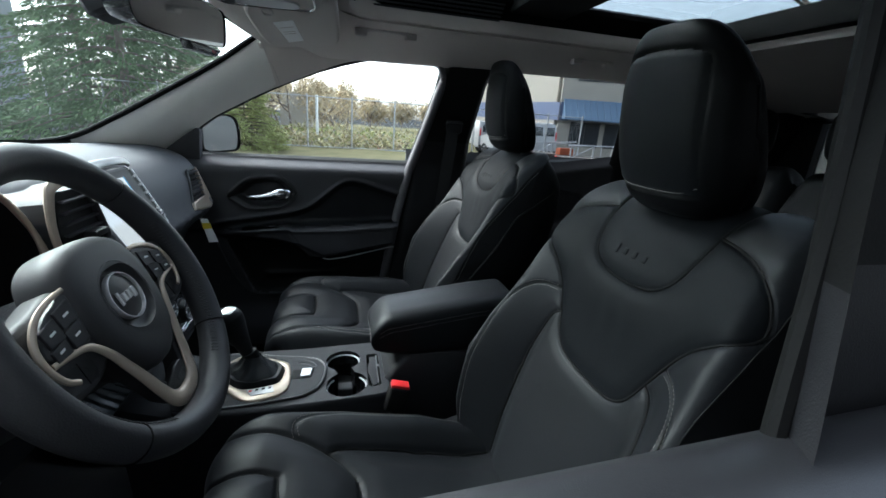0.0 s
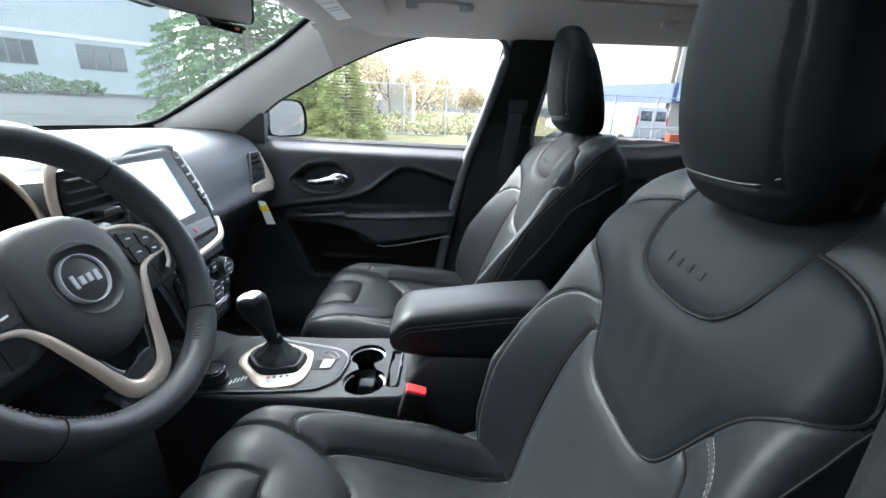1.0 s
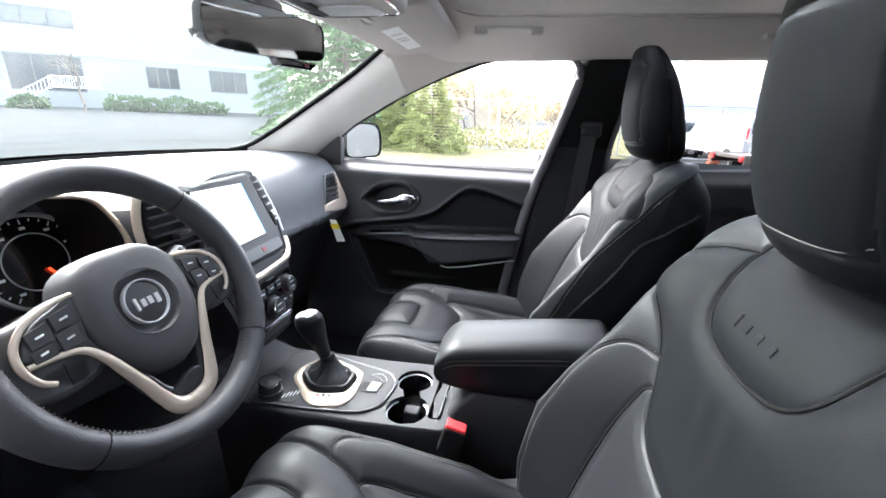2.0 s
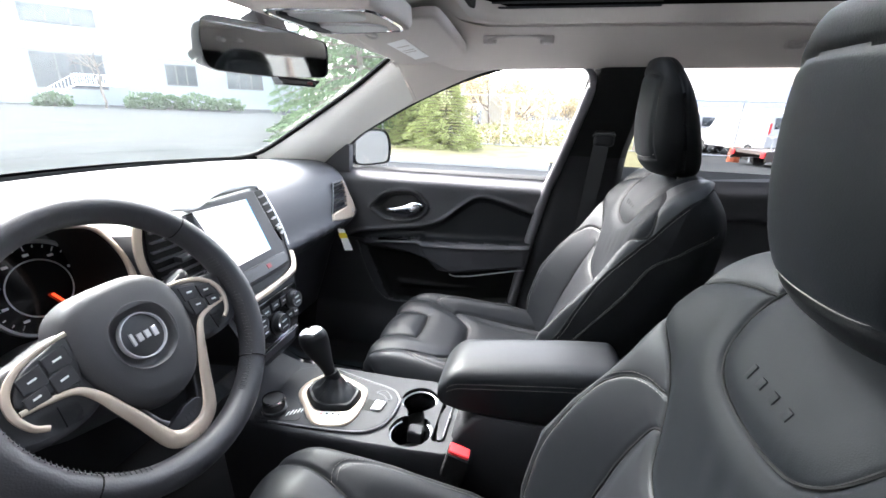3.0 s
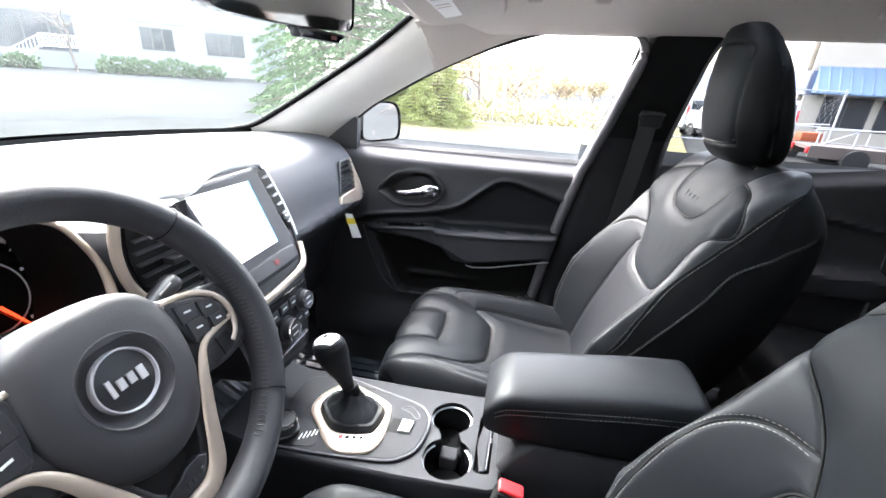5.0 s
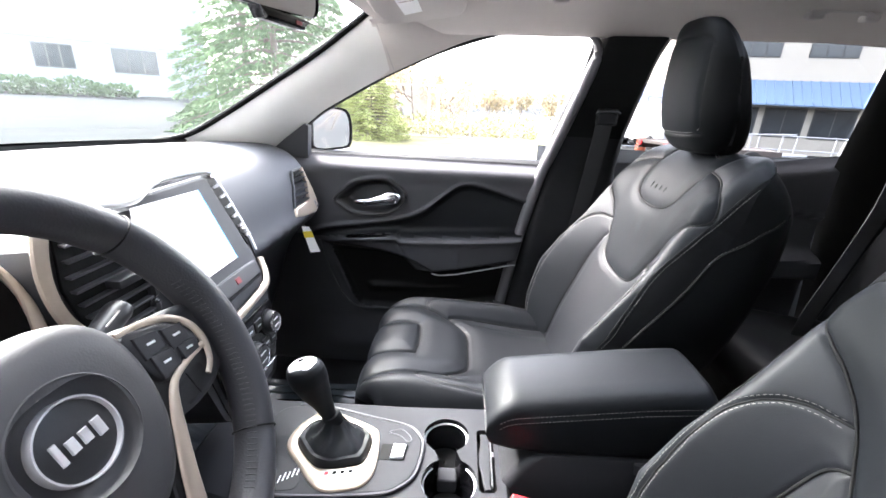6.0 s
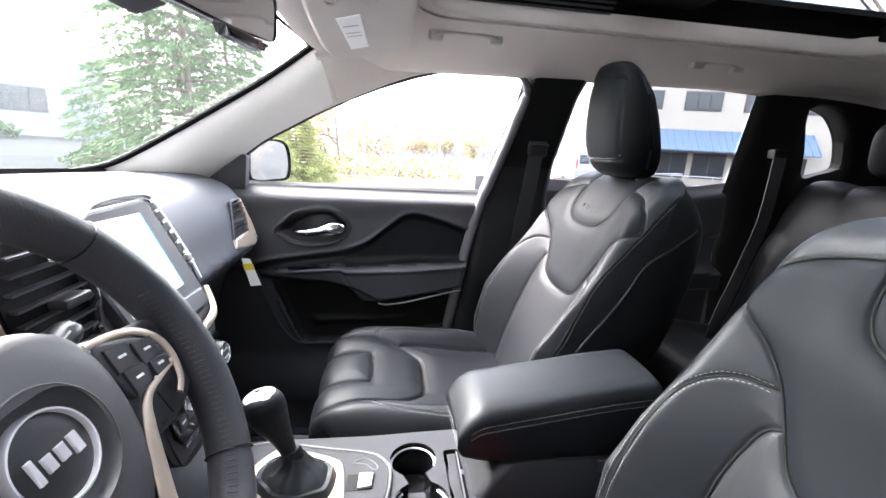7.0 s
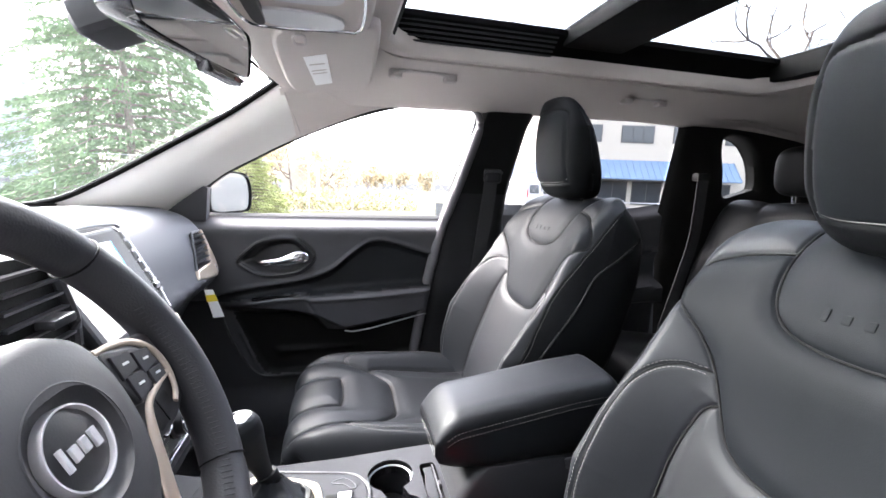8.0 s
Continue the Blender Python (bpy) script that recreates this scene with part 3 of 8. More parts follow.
def back_section(i):
    """Half width, thickness and bolster height along the backrest."""
    z = BZ[i]
    w = WIDTH[i]
    th = float(np.linalg.norm(REAR[i] - BACK[i]))
    bo = np.interp(z, (0.70, 0.78, 0.88, 0.96, 1.05, 1.12, 1.18, 1.23, 1.283), (0.060, 0.092, 0.105, 0.085, 0.050, 0.026, 0.014, 0.006, 0.0))
    return w, th, bo


def backrest():
    n = 340
    P = np.zeros((len(BACK), n, 3))
    S = np.zeros((len(BACK), n, 2))
    front = np.zeros((len(BACK), n), bool)
    tang = np.gradient(BACK, axis=0)
    tang /= np.linalg.norm(tang, axis=1)[:, None]
    nf = NF
    for i in range(len(BACK)):
        w, th, bo = back_section(i)
        nx, nz = -tang[i, 1], tang[i, 0]
        a = np.linspace(-1, 1, nf)
        y = w * np.sign(a) * np.abs(a) ** 0.95
        e = np.abs(a)
        h = bo * step(e, 0.50, 0.97) * (1 - 0.18 * np.clip((e - 0.9) / 0.1, 0, 1)) - min(0.070, 0.45 * th) * np.interp(BZ[i], (1.16, 1.26), (1.0, 0.5)) * np.clip((e - 0.80) / 0.20, 0, 1) ** 2.4
        h -= 0.010 * np.cos(np.clip(e / 0.6, 0, 1) * np.pi / 2) ** 2 * np.interp(BZ[i], (0.7, 0.95, 1.1), (0.3, 1, 0.3))
        P[i, :nf] = np.c_[BACK[i, 0] + nx * h, y, BACK[i, 1] + nz * h]
        # flanks run from the front's edges to the rear shell
        s = np.linspace(0.06, 0.94, 12)[:, None]
        for sg, edge, cols in ((1, P[i, nf - 1], range(nf, nf + 12)), (-1, P[i, 0], range(n - 1, n - 13, -1))):
            q = edge * (1 - s) + np.array((REAR[i, 0], sg * w * 0.965, REAR[i, 1])) * s
            q[:, 1] += sg * min(0.012, 0.1 * th) * np.sin(np.pi * s[:, 0])
            P[i, list(cols)] = q
        yb = np.linspace(w * 0.93, -w * 0.93, n - nf - 24)
        P[i, nf + 12:n - 12] = np.c_[REAR[i, 0] + 0.02 * np.cos(np.linspace(-1, 1, len(yb)) * np.pi / 2), yb, np.full(len(yb), REAR[i, 1])]
        dd = np.hypot(np.diff(y), np.diff(h))
        arc_y = np.concatenate([[0], np.cumsum(dd)])
        arc_y -= arc_y[-1] / 2
        S[i, :, 0], S[i, :, 1] = np.concatenate([0.5 * arc_y + 0.5 * y, P[i, nf:, 1]]), BZ[i]
        front[i, :nf] = True
    # seams sink in and the panels swell between them
    d = fold([PATCH_S, EDGE_S, mirrored(EDGE_S), RIDGE, mirrored(RIDGE)], S[..., 0], S[..., 1])
    ds = fold([SEAM, mirrored(SEAM)], S[..., 0], S[..., 1])
    press = -0.0038 * np.exp(-(d / 0.0030) ** 2) + 0.0045 * (1 - np.exp(-(d / 0.015) ** 2)) - 0.0035 * np.exp(-(ds / 0.0030) ** 2)
    press = np.where(front, press, 0)
    dpat = signed(S[..., 0], S[..., 1], PATCH_S)
    press += np.where(front, -0.0015 * step(-dpat, -0.003, 0.006), 0)
    # soft creases in the insert
    wr = 0.00045 * np.sin(S[..., 0] * 130 + 2 * np.sin(S[..., 1] * 25)) * np.exp(-((S[..., 1] - 1.09) / 0.035) ** 2) * np.exp(-((S[..., 0] + 0.02) / 0.05) ** 2)
    press += np.where(front, wr, 0)
    nrm = np.stack([-tang[:, 1], np.zeros(len(BACK)), tang[:, 0]], 1)
    P += press[..., None] * nrm[:, None, :]
    return P, S, front


def on_back(P, S, y, z, lift=0.0):
    i = int(np.argmin(np.abs(BZ - z)))
    j = int(np.argmin(np.abs(S[i, :NF, 0] - y)))
    t = np.gradient(BACK, axis=0)[i]
    t /= np.linalg.norm(t)
    return P[i, j] + lift * np.array([-t[1], 0, t[0]])


def stitch_on(points_of, path, side, gap=0.0045):
    """Two rows of thread beside a seam that lies on a surface."""
    p = np.array(path, float)
    t = np.gradient(p, axis=0)
    t /= np.linalg.norm(t, axis=1)[:, None]
    q = p + side * gap * np.c_[-t[:, 1], t[:, 0]]
    return np.array([points_of(a, b) for a, b in q])


def smooth_path(p, k=3):
    p = np.array(p)
    for _ in range(k):
        p[1:-1] = (p[:-2] + 2 * p[1:-1] + p[2:]) / 4
    return p


INSERT_POLY = [*EDGE_S, *mirrored(EDGE_S)[::-1], (-0.116, 1.45), (0.116, 1.45)]
LOW_EDGE = [p for p in EDGE_S if p[1] < 1.037]
LOWER_POLY = [*LOW_EDGE, *mirrored(LOW_EDGE)[::-1], *mirrored(RIDGE), *RIDGE[::-1]]


def build_seat(place, label, lift, recline=0.0, back=(0.0, 0.0, 0.0), head_shift=0.0, rows_of=(1, -1)):
    """lift: how far the front of the cushion is raised; recline: turn of the backrest in radians, back: its offset."""
    seat = thing("car_seat", label, "car seat", place, group="front seats")
    at = np.array(SC) - (0, SC[1], 0)
    P, S, front = backrest()
    hinge = np.array((0.25, 0.0, 0.65))
    turn = np.array([[math.cos(recline), 0, math.sin(recline)], [0, 1, 0], [-math.sin(recline), 0, math.cos(recline)]])

    def tip(q):
        return (np.asarray(q, float) - hinge) @ turn.T + hinge + np.array(back)
    P = tip(P)
    v, f = grid(P, closed_v=True, flip=True)
    s2, fr = S.reshape(-1, 2), front.reshape(-1)
    fa = np.array(f)
    fc = s2[fa].mean(1)
    ff = fr[fa].all(1)
    shoulder = inside(fc[:, 0], fc[:, 1], [*PATCH_S, (-0.122, 1.45), (0.122, 1.45)])
    ins = inside(fc[:, 0], fc[:, 1], INSERT_POLY)
    lower = inside(fc[:, 0], fc[:, 1], LOWER_POLY)
    lab = np.where(~ff, "back_shell", np.where(shoulder, "neck_patch", np.where(ins, "insert", np.where(lower, "lumbar_panel", np.where(fc[:, 0] > 0, "bolster", "bolster_2")))))
    # past the outer seam the flank's shade is put in with the darkened leather
    rim_at = np.interp(fc[:, 1], RIM_S[::-1, 1], RIM_S[::-1, 0])
    lab = np.where(ff & (np.abs(fc[:, 0]) > rim_at), np.where(fc[:, 0] > 0, "side_band", "side_band_2"), lab)
    idx = {q: i for i, q in enumerate(f)}
    panels = split_faces(v - at, f, lambda q: lab[idx[q]])
    mats = {"back_shell": M_LEATHER_SHADED, "side_band": M_LEATHER_SHADED, "side_band_2": M_LEATHER_SHADED, "insert": M_PERF, "neck_patch": M_PERF}
    for k, (vv, fs) in panels.items():
        put(k.replace("_2", ""), vv, fs, mats.get(k, M_LEATHER), seat, sharp=0)
    n = P.shape[1]
    # near-black cords along all seams stand in for the shade in their grooves
    for line in (PATCH_S, EDGE_S, mirrored(EDGE_S), RIDGE, mirrored(RIDGE)):
        q = smooth_path([on_back(P, S, a, b, 0.0014) for a, b in spline(line, 90)], 6)
        put("seam", *(lambda w: (w[0] - at, w[1]))(tube(q, 0.0019, 6)), M_DARK, seat)
    for line in (SEAM, mirrored(SEAM), RIM_S, mirrored(RIM_S)):
        q = smooth_path([on_back(P, S, a, b, 0.0006) for a, b in spline(line, 120)], 6)
        put("seam", *(lambda w: (w[0] - at, w[1]))(tube(q, 0.0013, 6)), M_DARK, seat)
    threads = []
    for sgn in (1, -1):
        path = [(sgn * a, b) for a, b in spline(SEAM, 160)]
        for side in (1, -1):
            q = smooth_path(stitch_on(lambda a, b: on_back(P, S, a, b, 0.0007), path, side), 8)
            threads.append(stitches(q[2:], (-0.9, 0, 0.4)))
        # a row below the outer seam, and a second seam with its row where the side panel begins
        if sgn not in rows_of:
            continue
        path = [(sgn * a, b) for a, b in RIM_S[14:]]
        q = smooth_path(stitch_on(lambda a, b: on_back(P, S, a, b, 0.0007), path, sgn), 8)
        threads.append(stitches(q[2:], (-0.6, sgn * 0.7, 0.2)))
        lane = []
        for i in range(20, 226, 2):
            c = int(round(10 * np.clip((BZ[i] - 1.10) / 0.16, 0, 1) ** 1.3))
            lane.append(P[i, NF - 2 + c if sgn > 0 else (1 - c) % P.shape[1]] + (0, sgn * 0.0008, 0))
        lane = smooth_path(lane, 10)
        put("seam", *(lambda w: (w[0] - at, w[1]))(tube(lane, 0.0013, 6)), M_DARK, seat)
        threads.append(stitches(lane[2:-2] + (-0.003, sgn * 0.0012, 0.003), (-0.4, sgn * 0.9, 0.2), r=0.0003))
    tagged(put("stitching", joined(threads)[0] - at, joined(threads)[1], M_THREAD, seat, "pale thread in double rows"), kind="stuff")
    # embossed mark on the neck patch: plain raised shapes
    marks = []
    for k, (yy, ww) in enumerate(((-0.038, 0.008), (-0.018, 0.011), (0.004, 0.011), (0.026, 0.010))):
        c = on_back(P, S, yy * -1, 1.182, 0.0)
        bm = box_bm(0.0028, ww * 0.8, 0.011 if k else 0.016, 0.0013, tuple(c - at + (0.0002, 0, 0.0003)), 2, Euler((0, radians(24), 0)).to_matrix())
        me = bpy.data.meshes.new("t")
        bm.to_mesh(me)
        bm.free()
        marks.append((np.array([q.co for q in me.vertices]), [tuple(q.vertices) for q in me.polygons]))
        bpy.data.meshes.remove(me)
    put("embossed_mark", *joined(marks), M_PERF, seat, "embossed emblem in the leather")

    # cushion
    nx, ny = 150, 160
    xs = np.linspace(0, 1, nx)
    prof = spline([(-0.165, 0.60), (-0.198, 0.64), (-0.212, 0.69), (-0.205, 0.735), (-0.175, 0.758), (-0.12, 0.765), (-0.03, 0.748), (0.06, 0.728), (0.16, 0.712), (0.26, 0.705), (0.34, 0.71)], nx)
    prof[:, 1] += lift * np.clip((0.25 - prof[:, 0]) / 0.38, 0, 1)
    tan = np.gradient(prof, axis=0)
    tan /= np.linalg.norm(tan, axis=1)[:, None]
    P2 = np.zeros((nx, ny, 3))
    a = np.linspace(-1, 1, ny)
    S2 = np.zeros((nx, ny, 2))
    arc = np.concatenate([[0], np.cumsum(np.linalg.norm(np.diff(prof, axis=0), axis=1))])
    for i in range(nx):
        x = prof[i, 0]
        w = np.interp(x, (-0.21, -0.15, 0.0, 0.15, 0.34), (0.205, 0.228, 0.245, 0.25, 0.235)) if i > 16 else np.interp(arc[i], (0, 0.12), (0.19, 0.205))
        e = np.abs(a)
        y = w * a
        bo = np.interp(x, (-0.21, -0.15, -0.08, 0.02, 0.15, 0.34), (0.0, 0.004, 0.014, 0.030, 0.045, 0.035))
        h = bo * step(e, 0.48, 0.80) - 0.075 * np.clip((e - 0.80) / 0.20, 0, 1) ** 2.6
        h -= 0.008 * np.cos(np.clip(e / 0.6, 0, 1) * np.pi / 2) ** 2 * np.interp(x, (-0.15, 0.05), (0, 1))
        P2[i, :, 0], P2[i, :, 1], P2[i, :, 2] = prof[i, 0] - tan[i, 1] * h, y, prof[i, 1] + tan[i, 0] * h
        S2[i, :, 0], S2[i, :, 1] = y, (x if i > 30 else -0.212 - (arc[30] - arc[i]))
    small = spline([(-0.072, -0.235), (-0.074, -0.15), (-0.070, -0.105), (-0.055, -0.092), (0.055, -0.092), (0.070, -0.105), (0.074, -0.15), (0.072, -0.235)], 40)
    big = spline([(-0.170, -0.200), (-0.155, -0.10), (-0.130, -0.02), (-0.09, 0.030), (-0.05, 0.040), (0.05, 0.040), (0.09, 0.030), (0.130, -0.02), (0.155, -0.10), (0.170, -0.200)], 50)
    cseam = spline([(0.148, -0.075), (0.172, -0.085), (0.192, -0.06), (0.206, 0.0), (0.212, 0.10), (0.212, 0.20), (0.208, 0.30)], 50)
    valley = spline([(0.128, -0.02), (0.142, 0.0), (0.150, 0.08), (0.150, 0.2), (0.148, 0.3)], 30)
    lip = [(-0.25, -0.238), (0.25, -0.238)]
    d = fold([small, big, valley, mirrored(valley)], S2[..., 0], S2[..., 1])
    ds = fold([cseam, mirrored(cseam), lip], S2[..., 0], S2[..., 1])
    press = -0.007 * np.exp(-(d / 0.0036) ** 2) + 0.008 * (1 - np.exp(-(d / 0.024) ** 2)) - 0.0035 * np.exp(-(ds / 0.004) ** 2)
    N = np.stack([-tan[:, 1], np.zeros(nx), tan[:, 0]], 1)
    P2 += press[..., None] * N[:, None, :]
    # skirts down both flanks
    full = [P2[:, j] for j in range(ny)]
    lo1, hi1 = P2[:, 0].copy(), P2[:, -1].copy()
    for q in (lo1, hi1):
        q[:, 2] = np.minimum(q[:, 2], 0.60)
        q[:, 1] *= 0.93
    full = [lo1] + full + [hi1]
    PP = np.array(full).transpose(1, 0, 2)
    v, f = grid(PP, flip=False)
    s3 = np.concatenate([S2[:, :1], S2, S2[:, -1:]], 1).reshape(-1, 2)
    fc = s3[np.array(f)].mean(1)
    insm = inside(fc[:, 0], fc[:, 1], [*small, (0.072, -0.26), (-0.072, -0.26)])
    insb = inside(fc[:, 0], fc[:, 1], [*big, (0.17, -0.262), (-0.17, -0.262)])
    mid = (np.abs(fc[:, 0]) < np.interp(fc[:, 1], (-0.1, 0.0, 0.3), (0.14, 0.142, 0.148))) & (fc[:, 1] > -0.238)
    skirt = fc[:, 1] < -0.238
    lab = np.where(skirt, "front_skirt", np.where(insm, "thigh_patch", np.where(insb, "insert", np.where(mid, "seat_panel", np.where(fc[:, 0] > 0, "cushion_bolster", "cushion_bolster_2")))))
    idx = {q: i for i, q in enumerate(f)}
    for k, (vv, fs) in split_faces(v - at, f, lambda q: lab[idx[q]]).items():
        put(k.replace("_2", ""), vv, fs, {"front_skirt": M_LEATHER_SHADED}.get(k, M_LEATHER), seat, sharp=0)

    def on_cush(y, x):
        k = np.argmin((S2[..., 0] - y) ** 2 + (S2[..., 1] - x) ** 2)
        i, j = divmod(int(k), ny)
        return P2[i, j] + N[i] * 0.0008

    # cushion grooves: their shade is drawn with near-black cords too
    for line in (small, big, valley, mirrored(valley)):
        q = smooth_path([on_cush(a_, b_) for a_, b_ in spline(line, 90)], 6)
        put("seam", *(lambda w: (w[0] - at, w[1]))(tube(q, 0.0020, 6)), M_DARK, seat)
    threads = []
    for sgn in (1, -1):
        path = [(sgn * p, q) for p, q in spline(cseam, 170)]
        for side in (1, -1):
            threads.append(stitches(smooth_path(stitch_on(on_cush, path, side), 8)[2:], (0, 0, 1)))
    path = [(p, -0.238) for p in np.linspace(-0.2, 0.2, 120)]
    threads.append(stitches(smooth_path(stitch_on(on_cush, path, 1), 8), (-1, 0, 0.2)))
    tagged(put("cushion_stitching", joined(threads)[0] - at, joined(threads)[1], M_THREAD, seat, "pale thread in double rows"), kind="stuff")
    # plastic base, recliner cover, runners
    part("base", box_bm(0.42, 0.40, 0.15, 0.02, (0.0, 0, 0.155), 3), M_DARK, seat)
    for sgn in (1, -1):
        part("runner", box_bm(0.48, 0.035, 0.06, 0.006, (0.02, sgn * 0.17, 0.035)), M_DARK, seat)
        o = slab(spline([(-0.10, 0.60), (-0.12, 0.66), (0.10, 0.69), (0.26, 0.74), (0.33, 0.76), (0.36, 0.70), (0.30, 0.62), (0.1, 0.585)], 40, True), 0.028, 0.01, 3, lambda p, q, r: (p - at[0], sgn * (0.222 + r), q - at[2]))
        put("side_cover", *o, M_PLASTIC, seat)
    # headrest
    hc = np.array([0.478, -0.006, 1.387])
    n1, n2 = 90, 120
    th = np.linspace(0.0, np.pi, n1)
    ph = np.linspace(0, 2 * np.pi, n2, endpoint=False)
    TH, PH = np.meshgrid(th, ph, indexing="ij")

    def sup(c, e):
        return np.sign(c) * np.abs(c) ** e
    zz = sup(np.cos(TH), 0.66) * 0.126
    rr = np.abs(np.sin(TH)) ** 0.42
    wz = np.interp(zz, (-0.118, -0.05, 0.05, 0.118), (0.100, 0.108, 0.104, 0.084))
    yy = sup(np.sin(PH), 0.62) * rr * wz
    xx = sup(np.cos(PH), 0.7) * rr * np.interp(zz, (-0.118, 0.0, 0.118), (0.075, 0.063, 0.036))
    xx = np.where(xx < 0, xx, xx * 0.85)
    xx += -0.20 * zz - 0.06 * (zz / 0.118) ** 2 * zz + 0.012 * (yy / 0.108) ** 2 * (xx < 0)
    frontish = step(-xx, 0.0, 0.025)
    HP = [(-0.076, -0.070), (-0.076, 0.05), (-0.058, 0.088), (0.058, 0.088), (0.076, 0.05), (0.076, -0.070), (0.062, -0.086), (-0.062, -0.086)]
    HPs = spline(HP, 70, True)
    d = dist_line(yy, zz, HPs, True)
    xx += frontish * 0.0035 * np.exp(-(d / 0.0035) ** 2)
    ridge = np.abs(xx - 0.012 + 0.09 * zz)
    yy *= 1 - 0.026 * np.exp(-(ridge / 0.0034) ** 2)
    P3 = np.stack([hc[0] + xx, hc[1] + yy, hc[2] + zz], 2)
    drop = np.array((-0.35, 0.0, 0.2)) * recline + np.array((head_shift, 0.0, 0.0))
    P3 = tip(P3) + drop
    hc = tip(hc) + drop
    v, f = grid(P3, closed_v=True)
    fc = np.array([[yy.reshape(-1)[list(q)].mean(), zz.reshape(-1)[list(q)].mean(), xx.reshape(-1)[list(q)].mean()] for q in f])
    pat = inside(fc[:, 0], fc[:, 1], HPs) & (fc[:, 2] < -0.01)
    idx = {q: i for i, q in enumerate(f)}
    head = None
    for k, (vv, fs) in sorted(split_faces(v - at, f, lambda q: bool(pat[idx[q]])).items()):
        ob = put("head_pad" if k else "headrest", vv, fs, M_PERF if k else M_LEATHER_SHADED, head or seat, sharp=0)
        head = head or ob
    pts = []
    for a_, b_ in HPs:
        k = np.argmin((yy - a_ * 0.97) ** 2 + (zz - b_ * 0.97) ** 2 + np.where(xx < -0.01, 0, 9))
        pts.append(P3.reshape(-1, 3)[k] + np.array((-0.001, 0, 0)))
    pts = np.array(pts)
    bottom = pts[(pts[:, 2] < hc[2] - 0.07)]
    bottom = bottom[np.argsort(bottom[:, 1])]
    put("piping", *(lambda q: (q[0] - at, q[1]))(tube(smooth_path(bottom, 3), 0.0007, 6)), M_THREAD, head, "pale stitched piping")
    for sgn in (1, -1):
        put("post", *tube([tip((0.540, sgn * 0.055, 1.24)) - at, tip((0.520, sgn * 0.055, 1.32)) - at], 0.006, 10), M_CHROME, seat)
    return seat


build_seat(SC, "black leather bucket seat with pale double stitching", 0.0, 0.0, (-0.022, 0.004, 0.0), 0.022)
build_seat((SC[0] - 0.015, -0.382, SC[2] - 0.035), "black leather bucket seat behind the steering wheel", 0.045, -0.074, (0.022, 0.014, 0.0), rows_of=(1,))
# ---- doors ----
WAVE = spline([(-0.50, 0.905), (-0.445, 0.926), (-0.30, 0.950), (-0.20, 0.968), (-0.127, 0.995), (-0.085, 1.028), (-0.041, 1.065), (-0.01, 1.087), (0.018, 1.094), (0.05, 1.092), (0.099, 1.079), (0.16, 1.060), (0.24, 1.036)], 60)
RECESS = spline([(-0.398, 1.030), (-0.372, 1.058), (-0.339, 1.084), (-0.285, 1.099), (-0.236, 1.097), (-0.205, 1.072), (-0.188, 1.044), (-0.215, 1.010), (-0.25, 0.995), (-0.30, 0.990), (-0.345, 0.993), (-0.378, 1.012)], 60, True)
POCKET = [(-0.43, 0.868), (-0.40, 0.80), (-0.36, 0.70), (-0.335, 0.655), (-0.30, 0.645), (-0.20, 0.65), (-0.05, 0.66), (0.16, 0.70), (0.185, 0.83), (0.10, 0.83), (-0.084, 0.795), (-0.14, 0.80), (-0.185, 0.845), (-0.25, 0.86)]


